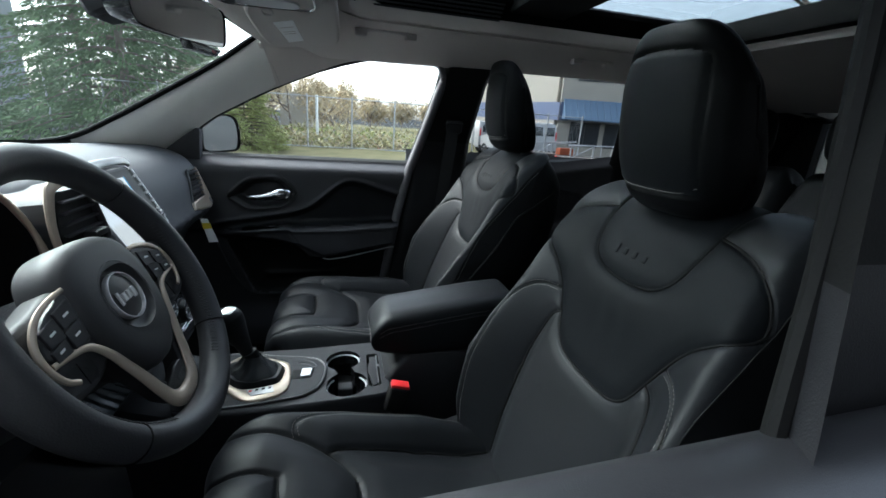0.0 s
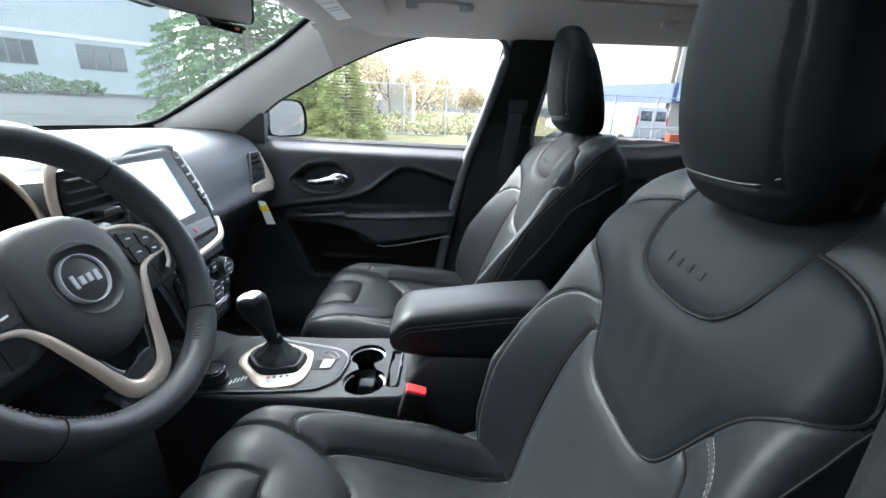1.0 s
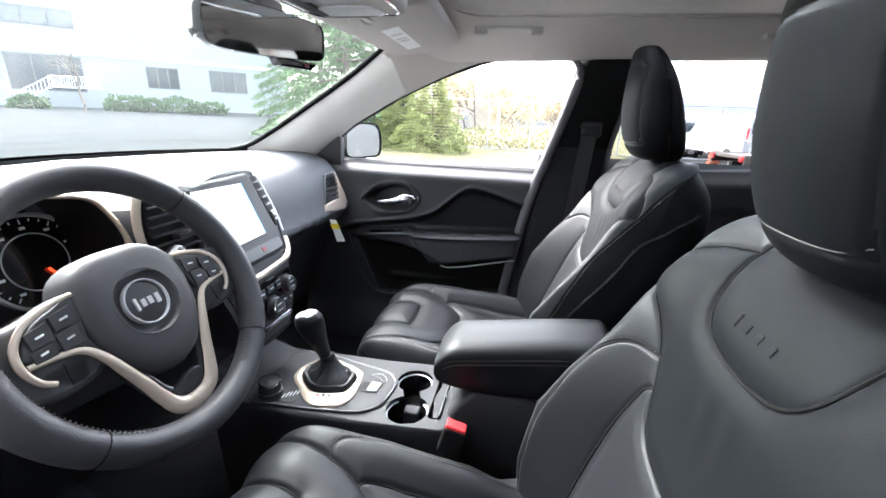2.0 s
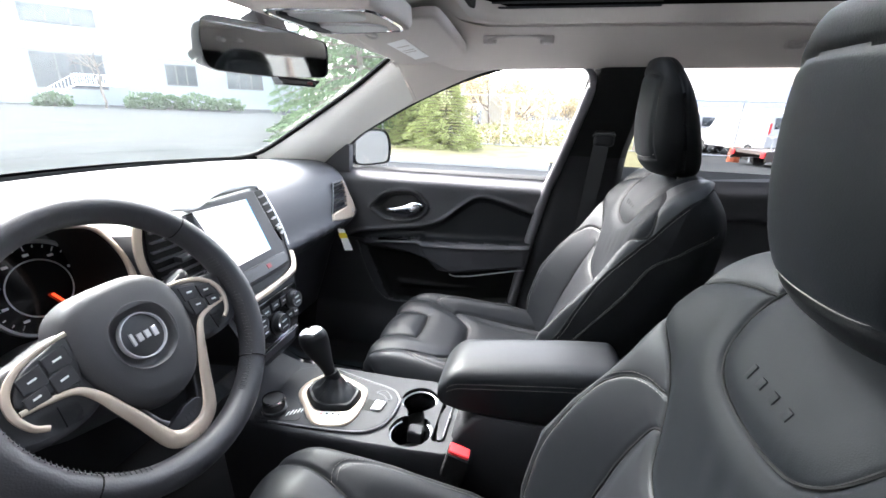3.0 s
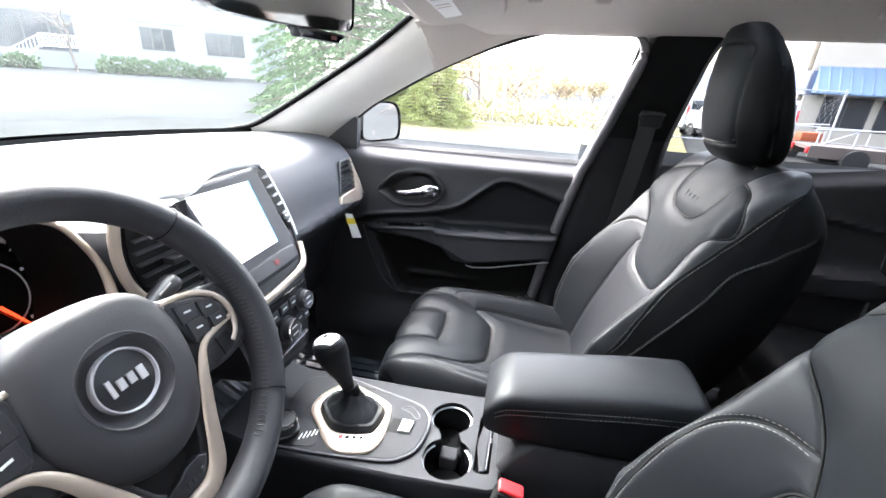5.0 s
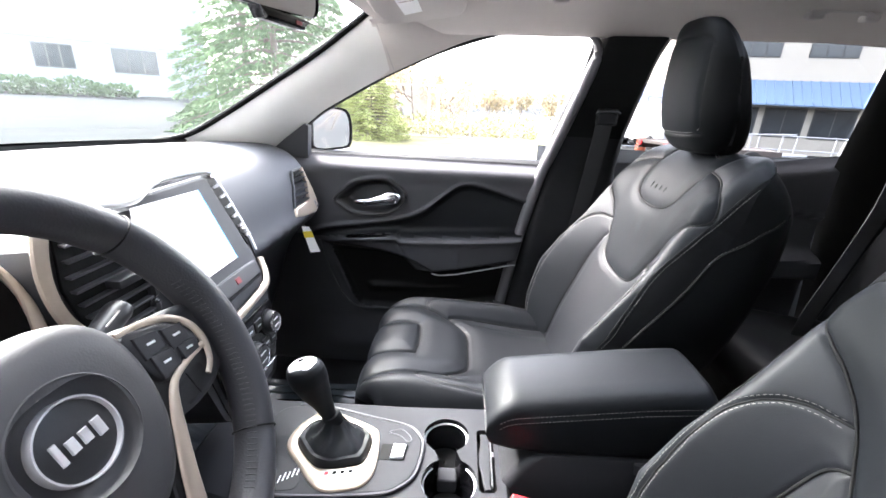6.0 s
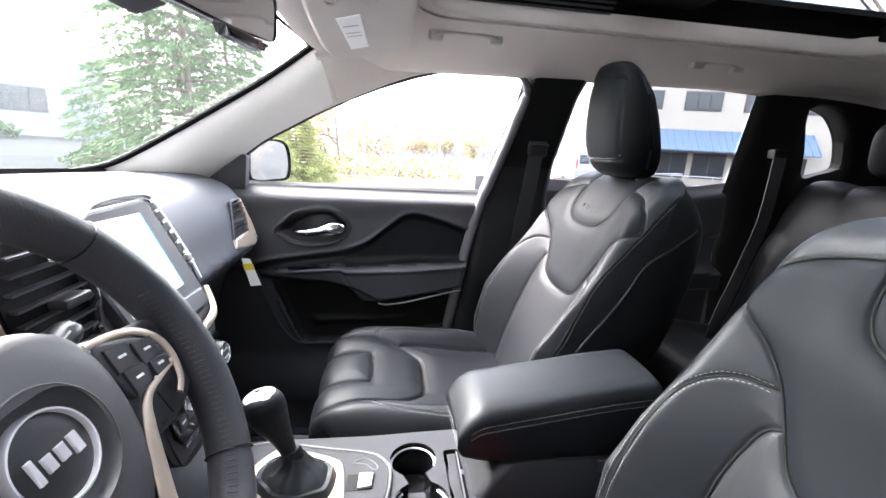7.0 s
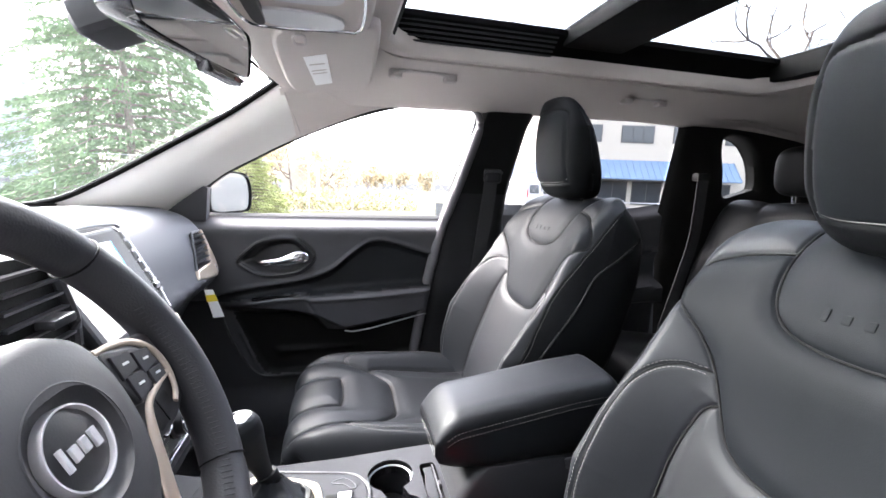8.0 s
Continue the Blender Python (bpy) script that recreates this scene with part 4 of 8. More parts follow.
def door_panel():
    xs, zs = np.linspace(-0.66, 0.245, 170), np.linspace(0.44, 1.168, 150)
    X, Z = np.meshgrid(xs, zs, indexing="ij")
    rear = np.interp(Z, (0.46, 0.70, 0.93, 1.17), (0.115, 0.16, 0.20, 0.238))
    X = -0.66 + (X + 0.66) * (rear + 0.66) / (0.245 + 0.66)
    Y = 0.722 + 0.0 * X
    Y += 0.030 * step(Z, 1.125, 1.168) ** 1.5
    Y -= 0.010 * np.exp(-((Z - 1.12) / 0.03) ** 2)
    wz = np.interp(X, WAVE[:, 0], WAVE[:, 1])
    below = Z - wz
    arm_top = np.interp(X, (-0.45, -0.40, -0.208, -0.19, 0.19, 0.24), (0.895, 0.903, 0.925, 0.915, 0.935, 0.937))
    arm_bot = np.interp(X, (-0.45, -0.40, -0.25, -0.17, -0.084, 0.177, 0.24), (0.875, 0.872, 0.862, 0.845, 0.80, 0.848, 0.86))
    # pad between wave and armrest lies deeper
    Y += 0.014 * step(-below, 0.0, 0.02) * step(Z, arm_top - 0.01, arm_top + 0.03)
    Y -= 0.006 * np.exp(-((below - 0.006) / 0.006) ** 2)
    Y += 0.006 * np.exp(-((below + 0.004) / 0.004) ** 2)
    # armrest shelf stands out into the cabin
    out = np.interp(X, (-0.46, -0.42, -0.30, -0.15, 0.0, 0.18, 0.235), (0.0, 0.022, 0.036, 0.052, 0.058, 0.040, 0.012))
    ledge = step(arm_top - Z, -0.012, 0.010) * step(Z - arm_bot, -0.004, 0.016)
    Y -= out * ledge
    Y -= 0.012 * np.exp(-((Z - arm_top - 0.0) / 0.010) ** 2) * step(X, -0.43, -0.39)
    groove = np.abs(Z - arm_top + 0.016)
    Y += 0.004 * np.exp(-(groove / 0.003) ** 2) * step(X, -0.19, -0.18)
    Y += 0.005 * np.exp(-((X + 0.197 - (Z - 0.9) * -0.6) / 0.003) ** 2) * ledge
    # release recess
    d = signed(X, Z, RECESS)
    Y += 0.030 * step(-d, 0.004, 0.022) - 0.006 * np.exp(-((d - 0.004) / 0.006) ** 2)
    # map pocket
    dp = signed(X, Z, POCKET)
    Y += 0.022 * step(-dp, 0.0, 0.012) - 0.007 * np.exp(-((dp - 0.004) / 0.006) ** 2) * (Z < 0.80)
    Y -= 0.020 * step(-(dp), 0.05, 0.09) * step(0.74 - Z, 0.0, 0.02)
    Y -= 0.03 * step(0.62 - Z, 0.0, 0.12)
    return np.stack([X, Y, Z], 2), X, Z


def handle_shape():
    """The pull: a tapered bright lever with a round end."""
    c = spline([(-0.345, 0.712, 1.026), (-0.31, 0.701, 1.026), (-0.27, 0.697, 1.032), (-0.235, 0.700, 1.040), (-0.206, 0.710, 1.046)], 24)
    return tube(c, np.interp(np.linspace(0, 1, 24), (0, 0.1, 0.45, 0.6, 0.8, 0.94, 1), (0.004, 0.010, 0.013, 0.016, 0.022, 0.020, 0.008)), 12, flat=0.75, up=(0, 1, 0))


def front_door(sgn, name, label):
    at = np.array((-0.2, sgn * 0.72, 0.46))
    door = thing(name, label, "car door", at, kind="structure")
    P, X, Z = door_panel()
    if sgn < 0:
        P[..., 2] = 0.44 + (P[..., 2] - 0.44) * (0.945 + 0.07 * (X + 0.25))
    v, f = grid(P * np.array([1, sgn, 1]), flip=sgn < 0)
    xc, zc = X.reshape(-1), Z.reshape(-1)
    wz = np.interp(xc, WAVE[:, 0], WAVE[:, 1])
    arm_b = np.interp(xc, (-0.45, -0.40, -0.25, -0.17, -0.084, 0.177, 0.24), (0.875, 0.872, 0.862, 0.845, 0.80, 0.848, 0.86))
    arm_t = np.interp(xc, (-0.45, -0.40, -0.208, -0.19, 0.19, 0.24), (0.895, 0.903, 0.925, 0.915, 0.935, 0.937))
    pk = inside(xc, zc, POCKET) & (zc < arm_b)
    bowl = inside(xc, zc, RECESS)

    def key(q):
        i = list(q)
        x, z = xc[i].mean(), zc[i].mean()
        if bowl[i].mean() > 0.5:
            return "handle_bowl"
        if z > wz[i].mean():
            return "upper_trim"
        if z > arm_t[i].mean() + 0.004:
            return "door_pad"
        if z > arm_b[i].mean():
            return "armrest" if x > -0.195 else "switch_ledge"
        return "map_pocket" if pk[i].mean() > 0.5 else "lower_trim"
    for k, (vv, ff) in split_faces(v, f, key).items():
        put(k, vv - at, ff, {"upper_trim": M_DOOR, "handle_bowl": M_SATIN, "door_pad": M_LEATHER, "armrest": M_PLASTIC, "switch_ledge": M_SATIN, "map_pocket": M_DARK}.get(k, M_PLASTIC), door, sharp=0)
    put("release_handle", *(lambda q: (q[0] * np.array([1, sgn, 1]) - at, q[1]))(handle_shape()), M_CHROME, door, "bright chrome release lever")
    bz = np.array([(x, 0.7165, z) for x, z in (RECESS - RECESS.mean(0)) * (1.10, 1.12) + RECESS.mean(0)]) * np.array([1, sgn, 1]) - at
    put("handle_bezel", *tube(bz, 0.0055, 8, closed=True), M_SATIN, door, "dark moulded bezel round the release")
    bs = np.array((-0.216, 0.699 * sgn, 1.043)) - at
    w_ = np.linspace(0, 2 * np.pi, 24, endpoint=False)
    B = np.array([[bs + (r * math.cos(q), -sgn * h, r * math.sin(q) * 0.85) for q in w_] for r, h in ((0.023, -0.012), (0.023, -0.002), (0.019, 0.003), (0.010, 0.002), (0.0005, 0.002))])
    put("handle_boss", *grid(B, closed_v=True, flip=sgn > 0), M_CHROME, door, "round chrome boss of the lever")
    pe = spline([(-0.462, 0.890), (-0.440, 0.810), (-0.400, 0.715), (-0.365, 0.668), (-0.325, 0.650), (-0.24, 0.652)], 40)
    pe = np.c_[pe[:, 0], np.full(40, 0.708 * sgn), pe[:, 1]] - at
    put("pocket_edge", *tube(pe, 0.0035, 8), M_SATIN, door)
    # thread on the armrest and over the pocket
    rows = []
    for x0, x1, za, dz in ((-0.18, 0.19, 0.0, -0.010), (-0.18, 0.19, 0.0, -0.022)):
        xs = np.linspace(x0, x1, 90)
        zz = np.interp(xs, (-0.19, 0.19), (0.915, 0.935)) + dz
        pts = []
        for x, z in zip(xs, zz):
            i = int(np.argmin((xc - x) ** 2 + (zc - z) ** 2))
            pts.append(P.reshape(-1, 3)[i] + (0, -0.001, 0))
        rows.append(stitches(smooth_path(pts, 5) * np.array([1, sgn, 1]), (0, -sgn, 0), r=0.0004))
    put("stitching", joined(rows)[0] - at, joined(rows)[1], M_LEATHER, door)
    # bright lower rim of the pocket under the armrest
    xs = np.linspace(-0.084, 0.19, 30)
    rim = np.c_[xs, np.interp(xs, (-0.084, 0.0, 0.19), (0.688, 0.676, 0.700)) * sgn, np.interp(xs, (-0.084, -0.06, 0.177), (0.803, 0.799, 0.846)) - 0.003]
    put("pocket_rim", tube(rim, 0.0022, 8)[0] - at, tube(rim, 0.0022, 8)[1], M_SILVER, door, "thin bright edge under the armrest")
    # window switch plate
    bm = box_bm(0.13, 0.022, 0.006, 0.002, (-0.30 + 0.2, sgn * (0.698 - 0.72), 0.917 - 0.46), 2, Euler((0, radians(-5), 0)).to_matrix())
    part("switch_plate", bm, M_GLOSSBLACK, door)
    for k in range(2):
        part("switch", box_bm(0.020, 0.012, 0.008, 0.002, (-0.262 + 0.03 * k + 0.2, sgn * (0.697 - 0.72), 0.9225 + 0.002 * k - 0.46)), M_SATIN, door)
    # outer skin, and the belt's soft roll
    zs = np.linspace(0.35, 1.165, 20)
    xs = np.linspace(-0.66, 0.245, 12)
    O = np.array([[(x, sgn * (0.80 + 0.055 * math.sin(math.pi * min(1, (1.165 - z) / 0.8))), z) for z in zs] for x in xs])
    put("outer_skin", grid(O, flip=sgn > 0)[0] - at, grid(O, flip=sgn > 0)[1], M_PAINT, door)
    if sgn > 0:
        belt = np.array([[(x, 0.750 + 0.052 * s, 1.166 + 0.010 * math.sin(math.pi * s) + 0.003 * (x + 0.2)) for s in np.linspace(0, 1, 8)] for x in np.linspace(-0.655, 0.245, 20)])
    else:
        belt = np.array([[(x, -0.728 - 0.078 * s, 1.148 + 0.012 * math.sin(math.pi * s) ** 0.7 - 0.012 * s + 0.073 * max(x, -0.25)) for s in np.linspace(0, 1, 14)] for x in np.linspace(-0.655, 0.425, 24)])
    put("belt_seal", grid(belt, flip=sgn > 0)[0] - at, grid(belt, flip=sgn > 0)[1], M_DARK if sgn > 0 else M_SATIN, door)
    return door


d1 = front_door(1, "door_1", "black front door lining with chrome release and armrest")
d2 = front_door(-1, "door_2", "black front door with its window wound down")
GLASS = [(-0.48, 1.16), (0.24, 1.165), (0.285, 1.30), (0.325, 1.50), (0.30, 1.535), (0.18, 1.535), (0.06, 1.515), (-0.05, 1.480), (-0.148, 1.443), (-0.246, 1.398), (-0.34, 1.348), (-0.425, 1.301), (-0.48, 1.262)]
o = put("window_2", [(x, flank(np.array(z)) + 0.02, z) for x, z in GLASS], [tuple(range(len(GLASS)))], M_DGLASS)
o.visible_shadow = False
tagged(o, "clear closed front door window", "window", kind="structure")


# rear doors: lining below the belt, glass above
def rear_door(sgn, name):
    at = np.array((0.8, sgn * 0.72, 0.46))
    door = thing(name, "black rear door lining behind the front seat", "car door", at, kind="structure")
    xs, zs = np.linspace(0.47, 1.14, 70), np.linspace(0.44, 1.20, 70)
    X, Z = np.meshgrid(xs, zs, indexing="ij")
    top = np.interp(X, (0.47, 0.9, 1.14), (1.185, 1.205, 1.24))
    Z = 0.44 + (Z - 0.44) * (top - 0.44) / 0.76
    Y = 0.735 + 0.0 * X + 0.02 * step(Z, top - 0.05, top)
    wz = np.interp(X, (0.47, 0.6, 0.75, 0.9, 1.14), (0.98, 1.01, 1.08, 1.09, 1.05))
    Y += 0.014 * step(wz - Z, 0, 0.02) * step(Z, 0.93, 0.96) - 0.006 * np.exp(-((Z - wz) / 0.006) ** 2)
    Y -= 0.05 * step(0.93 - Z, -0.01, 0.012) * step(Z - 0.84, 0, 0.02) * step(X, 0.5, 0.6)
    v, f = grid(np.stack([X, sgn * Y, Z], 2), flip=sgn < 0)
    put("lining", v - at, f, M_PLASTIC, door)
    O = np.array([[(x, sgn * 0.83, z) for z in (0.35, 0.8, 1.22)] for x in (0.24, 0.6, 1.2, 2.05)])
    put("outer_skin", grid(O, flip=sgn > 0)[0] - at, grid(O, flip=sgn > 0)[1], M_PAINT, door)
    G = [(0.47, 1.18), (1.12, 1.235), (1.095, 1.54), (0.47, 1.54)]
    g = put("pane", np.array([(x, sgn * (float(flank(np.array(z))) + 0.02), z) for x, z in G]) - at, [(0, 1, 2, 3)], M_TINT, door, smooth=False)
    return door


rear_door(1, "door_3")
rear_door(-1, "door_4")
# ---- dashboard ----
DA = np.array((-0.6, 0.0, 0.75))
dash = thing("dashboard", "soft black dashboard with champagne trim and air vents", "dashboard", DA)


def dash_profile(y):
    """From the windscreen's foot over the top and down into the footwell."""
    b = float(ws_base(np.array(abs(y) if abs(y) < 0.64 else 0.64))[0])
    cen_ = math.exp(-((y - 0.00) / 0.165) ** 6)
    drv = math.exp(-((y + 0.38) / 0.20) ** 4)
    k = [(b - 0.01, 1.186), (b + 0.12, 1.199), (-0.74, 1.200 + 0.002 * cen_), (-0.62, 1.194 + 0.006 * cen_), (-0.54, 1.172 + 0.032 * cen_), (-0.500, 1.135 + 0.066 * cen_), (-0.478, 1.090 + 0.085 * cen_), (-0.464 - 0.02 * cen_, 1.045), (-0.450, 1.010), (-0.458, 0.988), (-0.480, 0.965), (-0.52, 0.93), (-0.56, 0.86), (-0.59, 0.76), (-0.64, 0.62)]
    p = np.array(k)
    p[3:11, 0] -= 0.03 * drv
    return spline(p, 90)


ys = np.linspace(-0.735, 0.735, 150)
P = np.array([[(x, y, z) for x, z in dash_profile(y)] for y in ys])
# the pad's rolled edge, the seam over the glovebox and the ends by the doors
endr = np.clip((np.abs(P[..., 1]) - 0.66) / 0.075, 0, 1)
P[..., 0] -= 0.03 * endr ** 2
ridge = np.exp(-((P[..., 2] - 1.004 - 0.012 * np.abs(P[..., 1])) / 0.006) ** 2) * (P[..., 0] > -0.50)
P[..., 0] += 0.006 * ridge
grv = np.exp(-((P[..., 2] - 0.99) / 0.0025) ** 2) * (P[..., 0] > -0.5)
P[..., 0] -= 0.006 * grv
v, f = grid(P, flip=False)
zc, xc = v[:, 2], v[:, 0]


def dkey(q):
    i = list(q)
    z, x = zc[i].mean(), xc[i].mean()
    return "top_pad" if (z > 0.99 or x < -0.66) and not z < 0.9 else ("glovebox" if z > 0.72 and v[i][:, 1].mean() > 0.14 else "lower_panel")


for k, (vv, ff) in split_faces(v, f, dkey).items():
    put(k, vv - DA, ff, {"top_pad": M_DASH}.get(k, M_PILLARLOW), dash, sharp=0)

# matt black strip over the gap along the foot of the windscreen
yy = np.linspace(-0.63, 0.63, 60)
foot = ws_base(yy)
rows = [np.c_[foot[:, 0] + a, yy, np.full(60, b)] for a, b in ((0.008, 1.170), (0.008, 1.197), (0.022, 1.2005), (0.036, 1.2025), (0.046, 1.203), (0.048, 1.170))]
put("foot_strip", grid(np.array(rows))[0] - DA, grid(np.array(rows))[1], M_DARK, dash)
# fine joint lines and sensor on the top
line = spline([(-0.77, 0.185, 1.2005), (-0.73, 0.205, 1.2005), (-0.678, 0.193, 1.1998), (-0.63, 0.167, 1.199), (-0.59, 0.136, 1.1985)], 30)
put("top_joint", *(lambda q: (q[0] - DA, q[1]))(tube(line, 0.0014, 6)), M_DARK, dash)
sensor = part("sensor", box_bm(0.034, 0.046, 0.006, 0.002, (-0.597 + 0.6, 0.059, 1.2005 - 0.75)), M_BUTTON, dash)
part("sensor_eye", box_bm(0.012, 0.022, 0.003, 0.001, (-0.597 + 0.6, 0.059, 1.2040 - 0.75)), M_GLOSSBLACK, sensor)


# centre stack: its face leans back; (y, z) on the face
def face(y, z, w=0.0):
    x = -0.462 + 0.52 * (1.205 - z) if z > 1.0 else -0.3554 + 0.12 * (1.0 - z)
    y = y if y < 0.115 else 0.115 + (y - 0.115) * 0.55
    lean = float(step(np.array(-y), 0.095, 0.130)) * float(step(np.array(z), 1.0, 1.08))
    x = x * (1 - lean) - 0.388 * lean
    n = (0.887, 0.461) if z > 1.0 else (0.99, 0.13)
    bow = -0.9 * max(0.0, y - 0.095) ** 1.6
    return np.array((x + w * n[0] + bow, y, z + w * n[1]))


def stack_piece(name, outline, w0, h, material, bevel=0.003, n=0, closed=True, parent=None, label=""):
    o = spline(outline, n, True) if n else np.array(outline, float)
    v, f = slab(o, h, bevel, 2, lambda a, b, c: face(a, b, w0 + c))
    return put(name, v - DA, f, material, parent or dash, label)


BODY = [(-0.240, 1.204), (-0.10, 1.197), (0.12, 1.197), (0.200, 1.184), (0.205, 1.14), (0.185, 1.085), (0.150, 1.045), (0.115, 1.0), (0.10, 0.95), (0.082, 0.87), (0.06, 0.845), (-0.06, 0.845), (-0.082, 0.87), (-0.10, 0.95), (-0.12, 1.0), (-0.155, 1.045), (-0.225, 1.085), (-0.248, 1.15)]
o = spline(BODY, 90, True)
ring0 = np.array([face(a, b, 0.0) for a, b in o])
ring1 = ring0 + (-0.16, 0, -0.02)
v, f = grid(np.stack([ring1, ring0]), closed_v=True)
put("stack_body", np.concatenate([v, [face(0.0, 1.05, -0.004)]]) - DA, f, M_PLASTIC, dash)
# backing, in bands down the face
Pm = []
for z in np.linspace(1.205, 0.85, 40):
    wz = np.interp(z, (0.85, 0.87, 0.95, 1.0, 1.045, 1.085, 1.14, 1.205), (0.062, 0.08, 0.098, 0.115, 0.152, 0.188, 0.208, 0.20))
    Pm.append([face((wz if a > 0 else wz * 1.15) * a, z, -0.003) for a in np.linspace(-1, 1, 24)])
put("stack_face", grid(np.array(Pm))[0] - DA, grid(np.array(Pm))[1], M_PLASTIC, dash)
# screen surround and screen
sur = stack_piece("screen_surround", [(-0.092, 1.195), (0.100, 1.197), (0.112, 1.190), (0.110, 1.06), (0.098, 1.022), (-0.075, 1.022), (-0.088, 1.06), (-0.094, 1.190)], 0.0, 0.012, M_PLASTIC, 0.006)
stack_piece("screen", [(-0.082, 1.182), (0.069, 1.178), (0.060, 1.068), (-0.072, 1.066)], 0.0120, 0.002, M_SCREEN, 0.001, parent=sur, label="large blank touch screen")
stack_piece("screen_margin", [(0.0670, 1.178), (0.069, 1.178), (0.060, 1.068), (0.0585, 1.068)], 0.0132, 0.0016, M_SCREENEDGE, 0.0004, parent=sur)
stack_piece("button_bar", [(-0.060, 1.052), (0.082, 1.052), (0.094, 1.044), (0.092, 1.034), (0.080, 1.027), (-0.058, 1.027), (-0.068, 1.034), (-0.068, 1.044)], 0.011, 0.005, M_SATIN, 0.003, 60, parent=sur)
stack_piece("hazard_button", [(0.018, 1.0445), (0.032, 1.0445), (0.032, 1.0355), (0.018, 1.0355)], 0.015, 0.002, M_DIMRED, 0.001, parent=sur, label="dim red hazard button")


# vents: frame, slats, knob
def vent(sgn, y0, y1):
    up = 0.016 if sgn < 0 else 0.0
    pts = [(y0, 1.188 + up), (y1, 1.188 + up), (y1 + sgn * 0.004, 1.13), (y1 - sgn * 0.012, 1.085), (y0 + sgn * 0.022, 1.072), (y0 + sgn * 0.004, 1.13)]
    well = stack_piece("air_vent", pts, -0.001, 0.003, M_DARK, 0.001) if sgn > 0 else stack_piece("air_vent", [(-0.166, 1.205), (-0.232, 1.205), (-0.236, 1.15), (-0.222, 1.10), (-0.20, 1.074), (-0.132, 1.066), (-0.132, 1.125)], -0.001, 0.003, M_DARK, 0.001)
    n_slat = 8 if sgn < 0 else 6
    for k in range(n_slat):
        z = 1.174 + up - k * (0.0160 if sgn < 0 else 0.0175)
        a, b = y0 + 0.008 + 0.003 * k if sgn > 0 else float(np.interp(z, (1.125, 1.205), (-0.136, -0.172))), float(np.interp(z, (1.074, 1.10, 1.15, 1.205), (-0.200, -0.221, -0.234, -0.231))) + 0.002 if sgn < 0 else y1 - 0.012
        v = []
        for yy in np.linspace(a, b, 8):
            p = face(yy, z, 0.004)
            v += [p, p + ((0.006, 0, -0.0008) if sgn < 0 else (0.006, 0, 0.0)), p + ((0.0065, 0, 0.0020) if sgn < 0 else (0.003, 0, 0.0040)), p + (-0.001, 0, 0.002)]
        V = np.array(v).reshape(8, 4, 3)
        put("slat", grid(V, closed_v=True)[0] - DA, grid(V, closed_v=True)[1], M_BEAD, well)
    if sgn < 0:
        q = [face(float(np.interp(z, (1.125, 1.205), (-0.130, -0.166))), z, 0.006) for z in np.linspace(1.205, 1.064, 16)]
        v, f = tube(q, 0.006, 8)
        put("vent_post", v - DA, f, M_PLASTIC, well)
    ym = (y0 + y1) / 2
    c = face(ym, 1.130 if sgn < 0 else 1.095, 0.018 if sgn < 0 else 0.006)
    part("vent_knob", box_bm(0.018 if sgn < 0 else 0.008, 0.036 if sgn < 0 else 0.014, 0.010, 0.003, tuple(c - DA)), M_SILVER if sgn > 0 else M_SATIN, well)


vent(-1, -0.128, -0.228)
vent(1, 0.122, 0.198)


def strip(name, pts, r, material, n=60, parent=None, flat=0.5, lift=0.004, up=(1, 0, 0.5)):
    q = spline([face(a, b, lift) for a, b in pts], n)
    v, f = tube(q, r, 10, flat=flat, up=up)
    return put(name, v - DA, f, material, parent or dash, "champagne satin metal strip" if material is M_CHAMP else "")


strip("vent_trim", [(-0.214, 1.219), (-0.232, 1.216), (-0.245, 1.204), (-0.251, 1.16), (-0.240, 1.115), (-0.207, 1.073), (-0.16, 1.045)], 0.0078, M_CHAMP)
strip("vent_trim", [(0.206, 1.185), (0.208, 1.14), (0.196, 1.09), (0.170, 1.056)], 0.0024, M_SILVER, 60)
strip("stack_trim", [(0.160, 1.042), (0.130, 1.018), (0.10, 1.006), (0.05, 1.001), (-0.02, 0.999), (-0.09, 1.001), (-0.13, 1.03)], 0.0075, M_CHAMP, 100)
strip("stack_top_trim", [(-0.19, 1.222), (-0.12, 1.211), (0.0, 1.208), (0.08, 1.208), (0.125, 1.205), (0.155, 1.198)], 0.0085, M_SILVER, lift=0.010)

# climate controls
hv = stack_piece("climate_panel", [(-0.085, 0.982), (0.092, 0.982), (0.098, 0.972), (0.085, 0.900), (0.070, 0.880), (-0.068, 0.880), (-0.082, 0.900), (-0.093, 0.972)], 0.0, 0.006, M_GLOSSBLACK, 0.003)


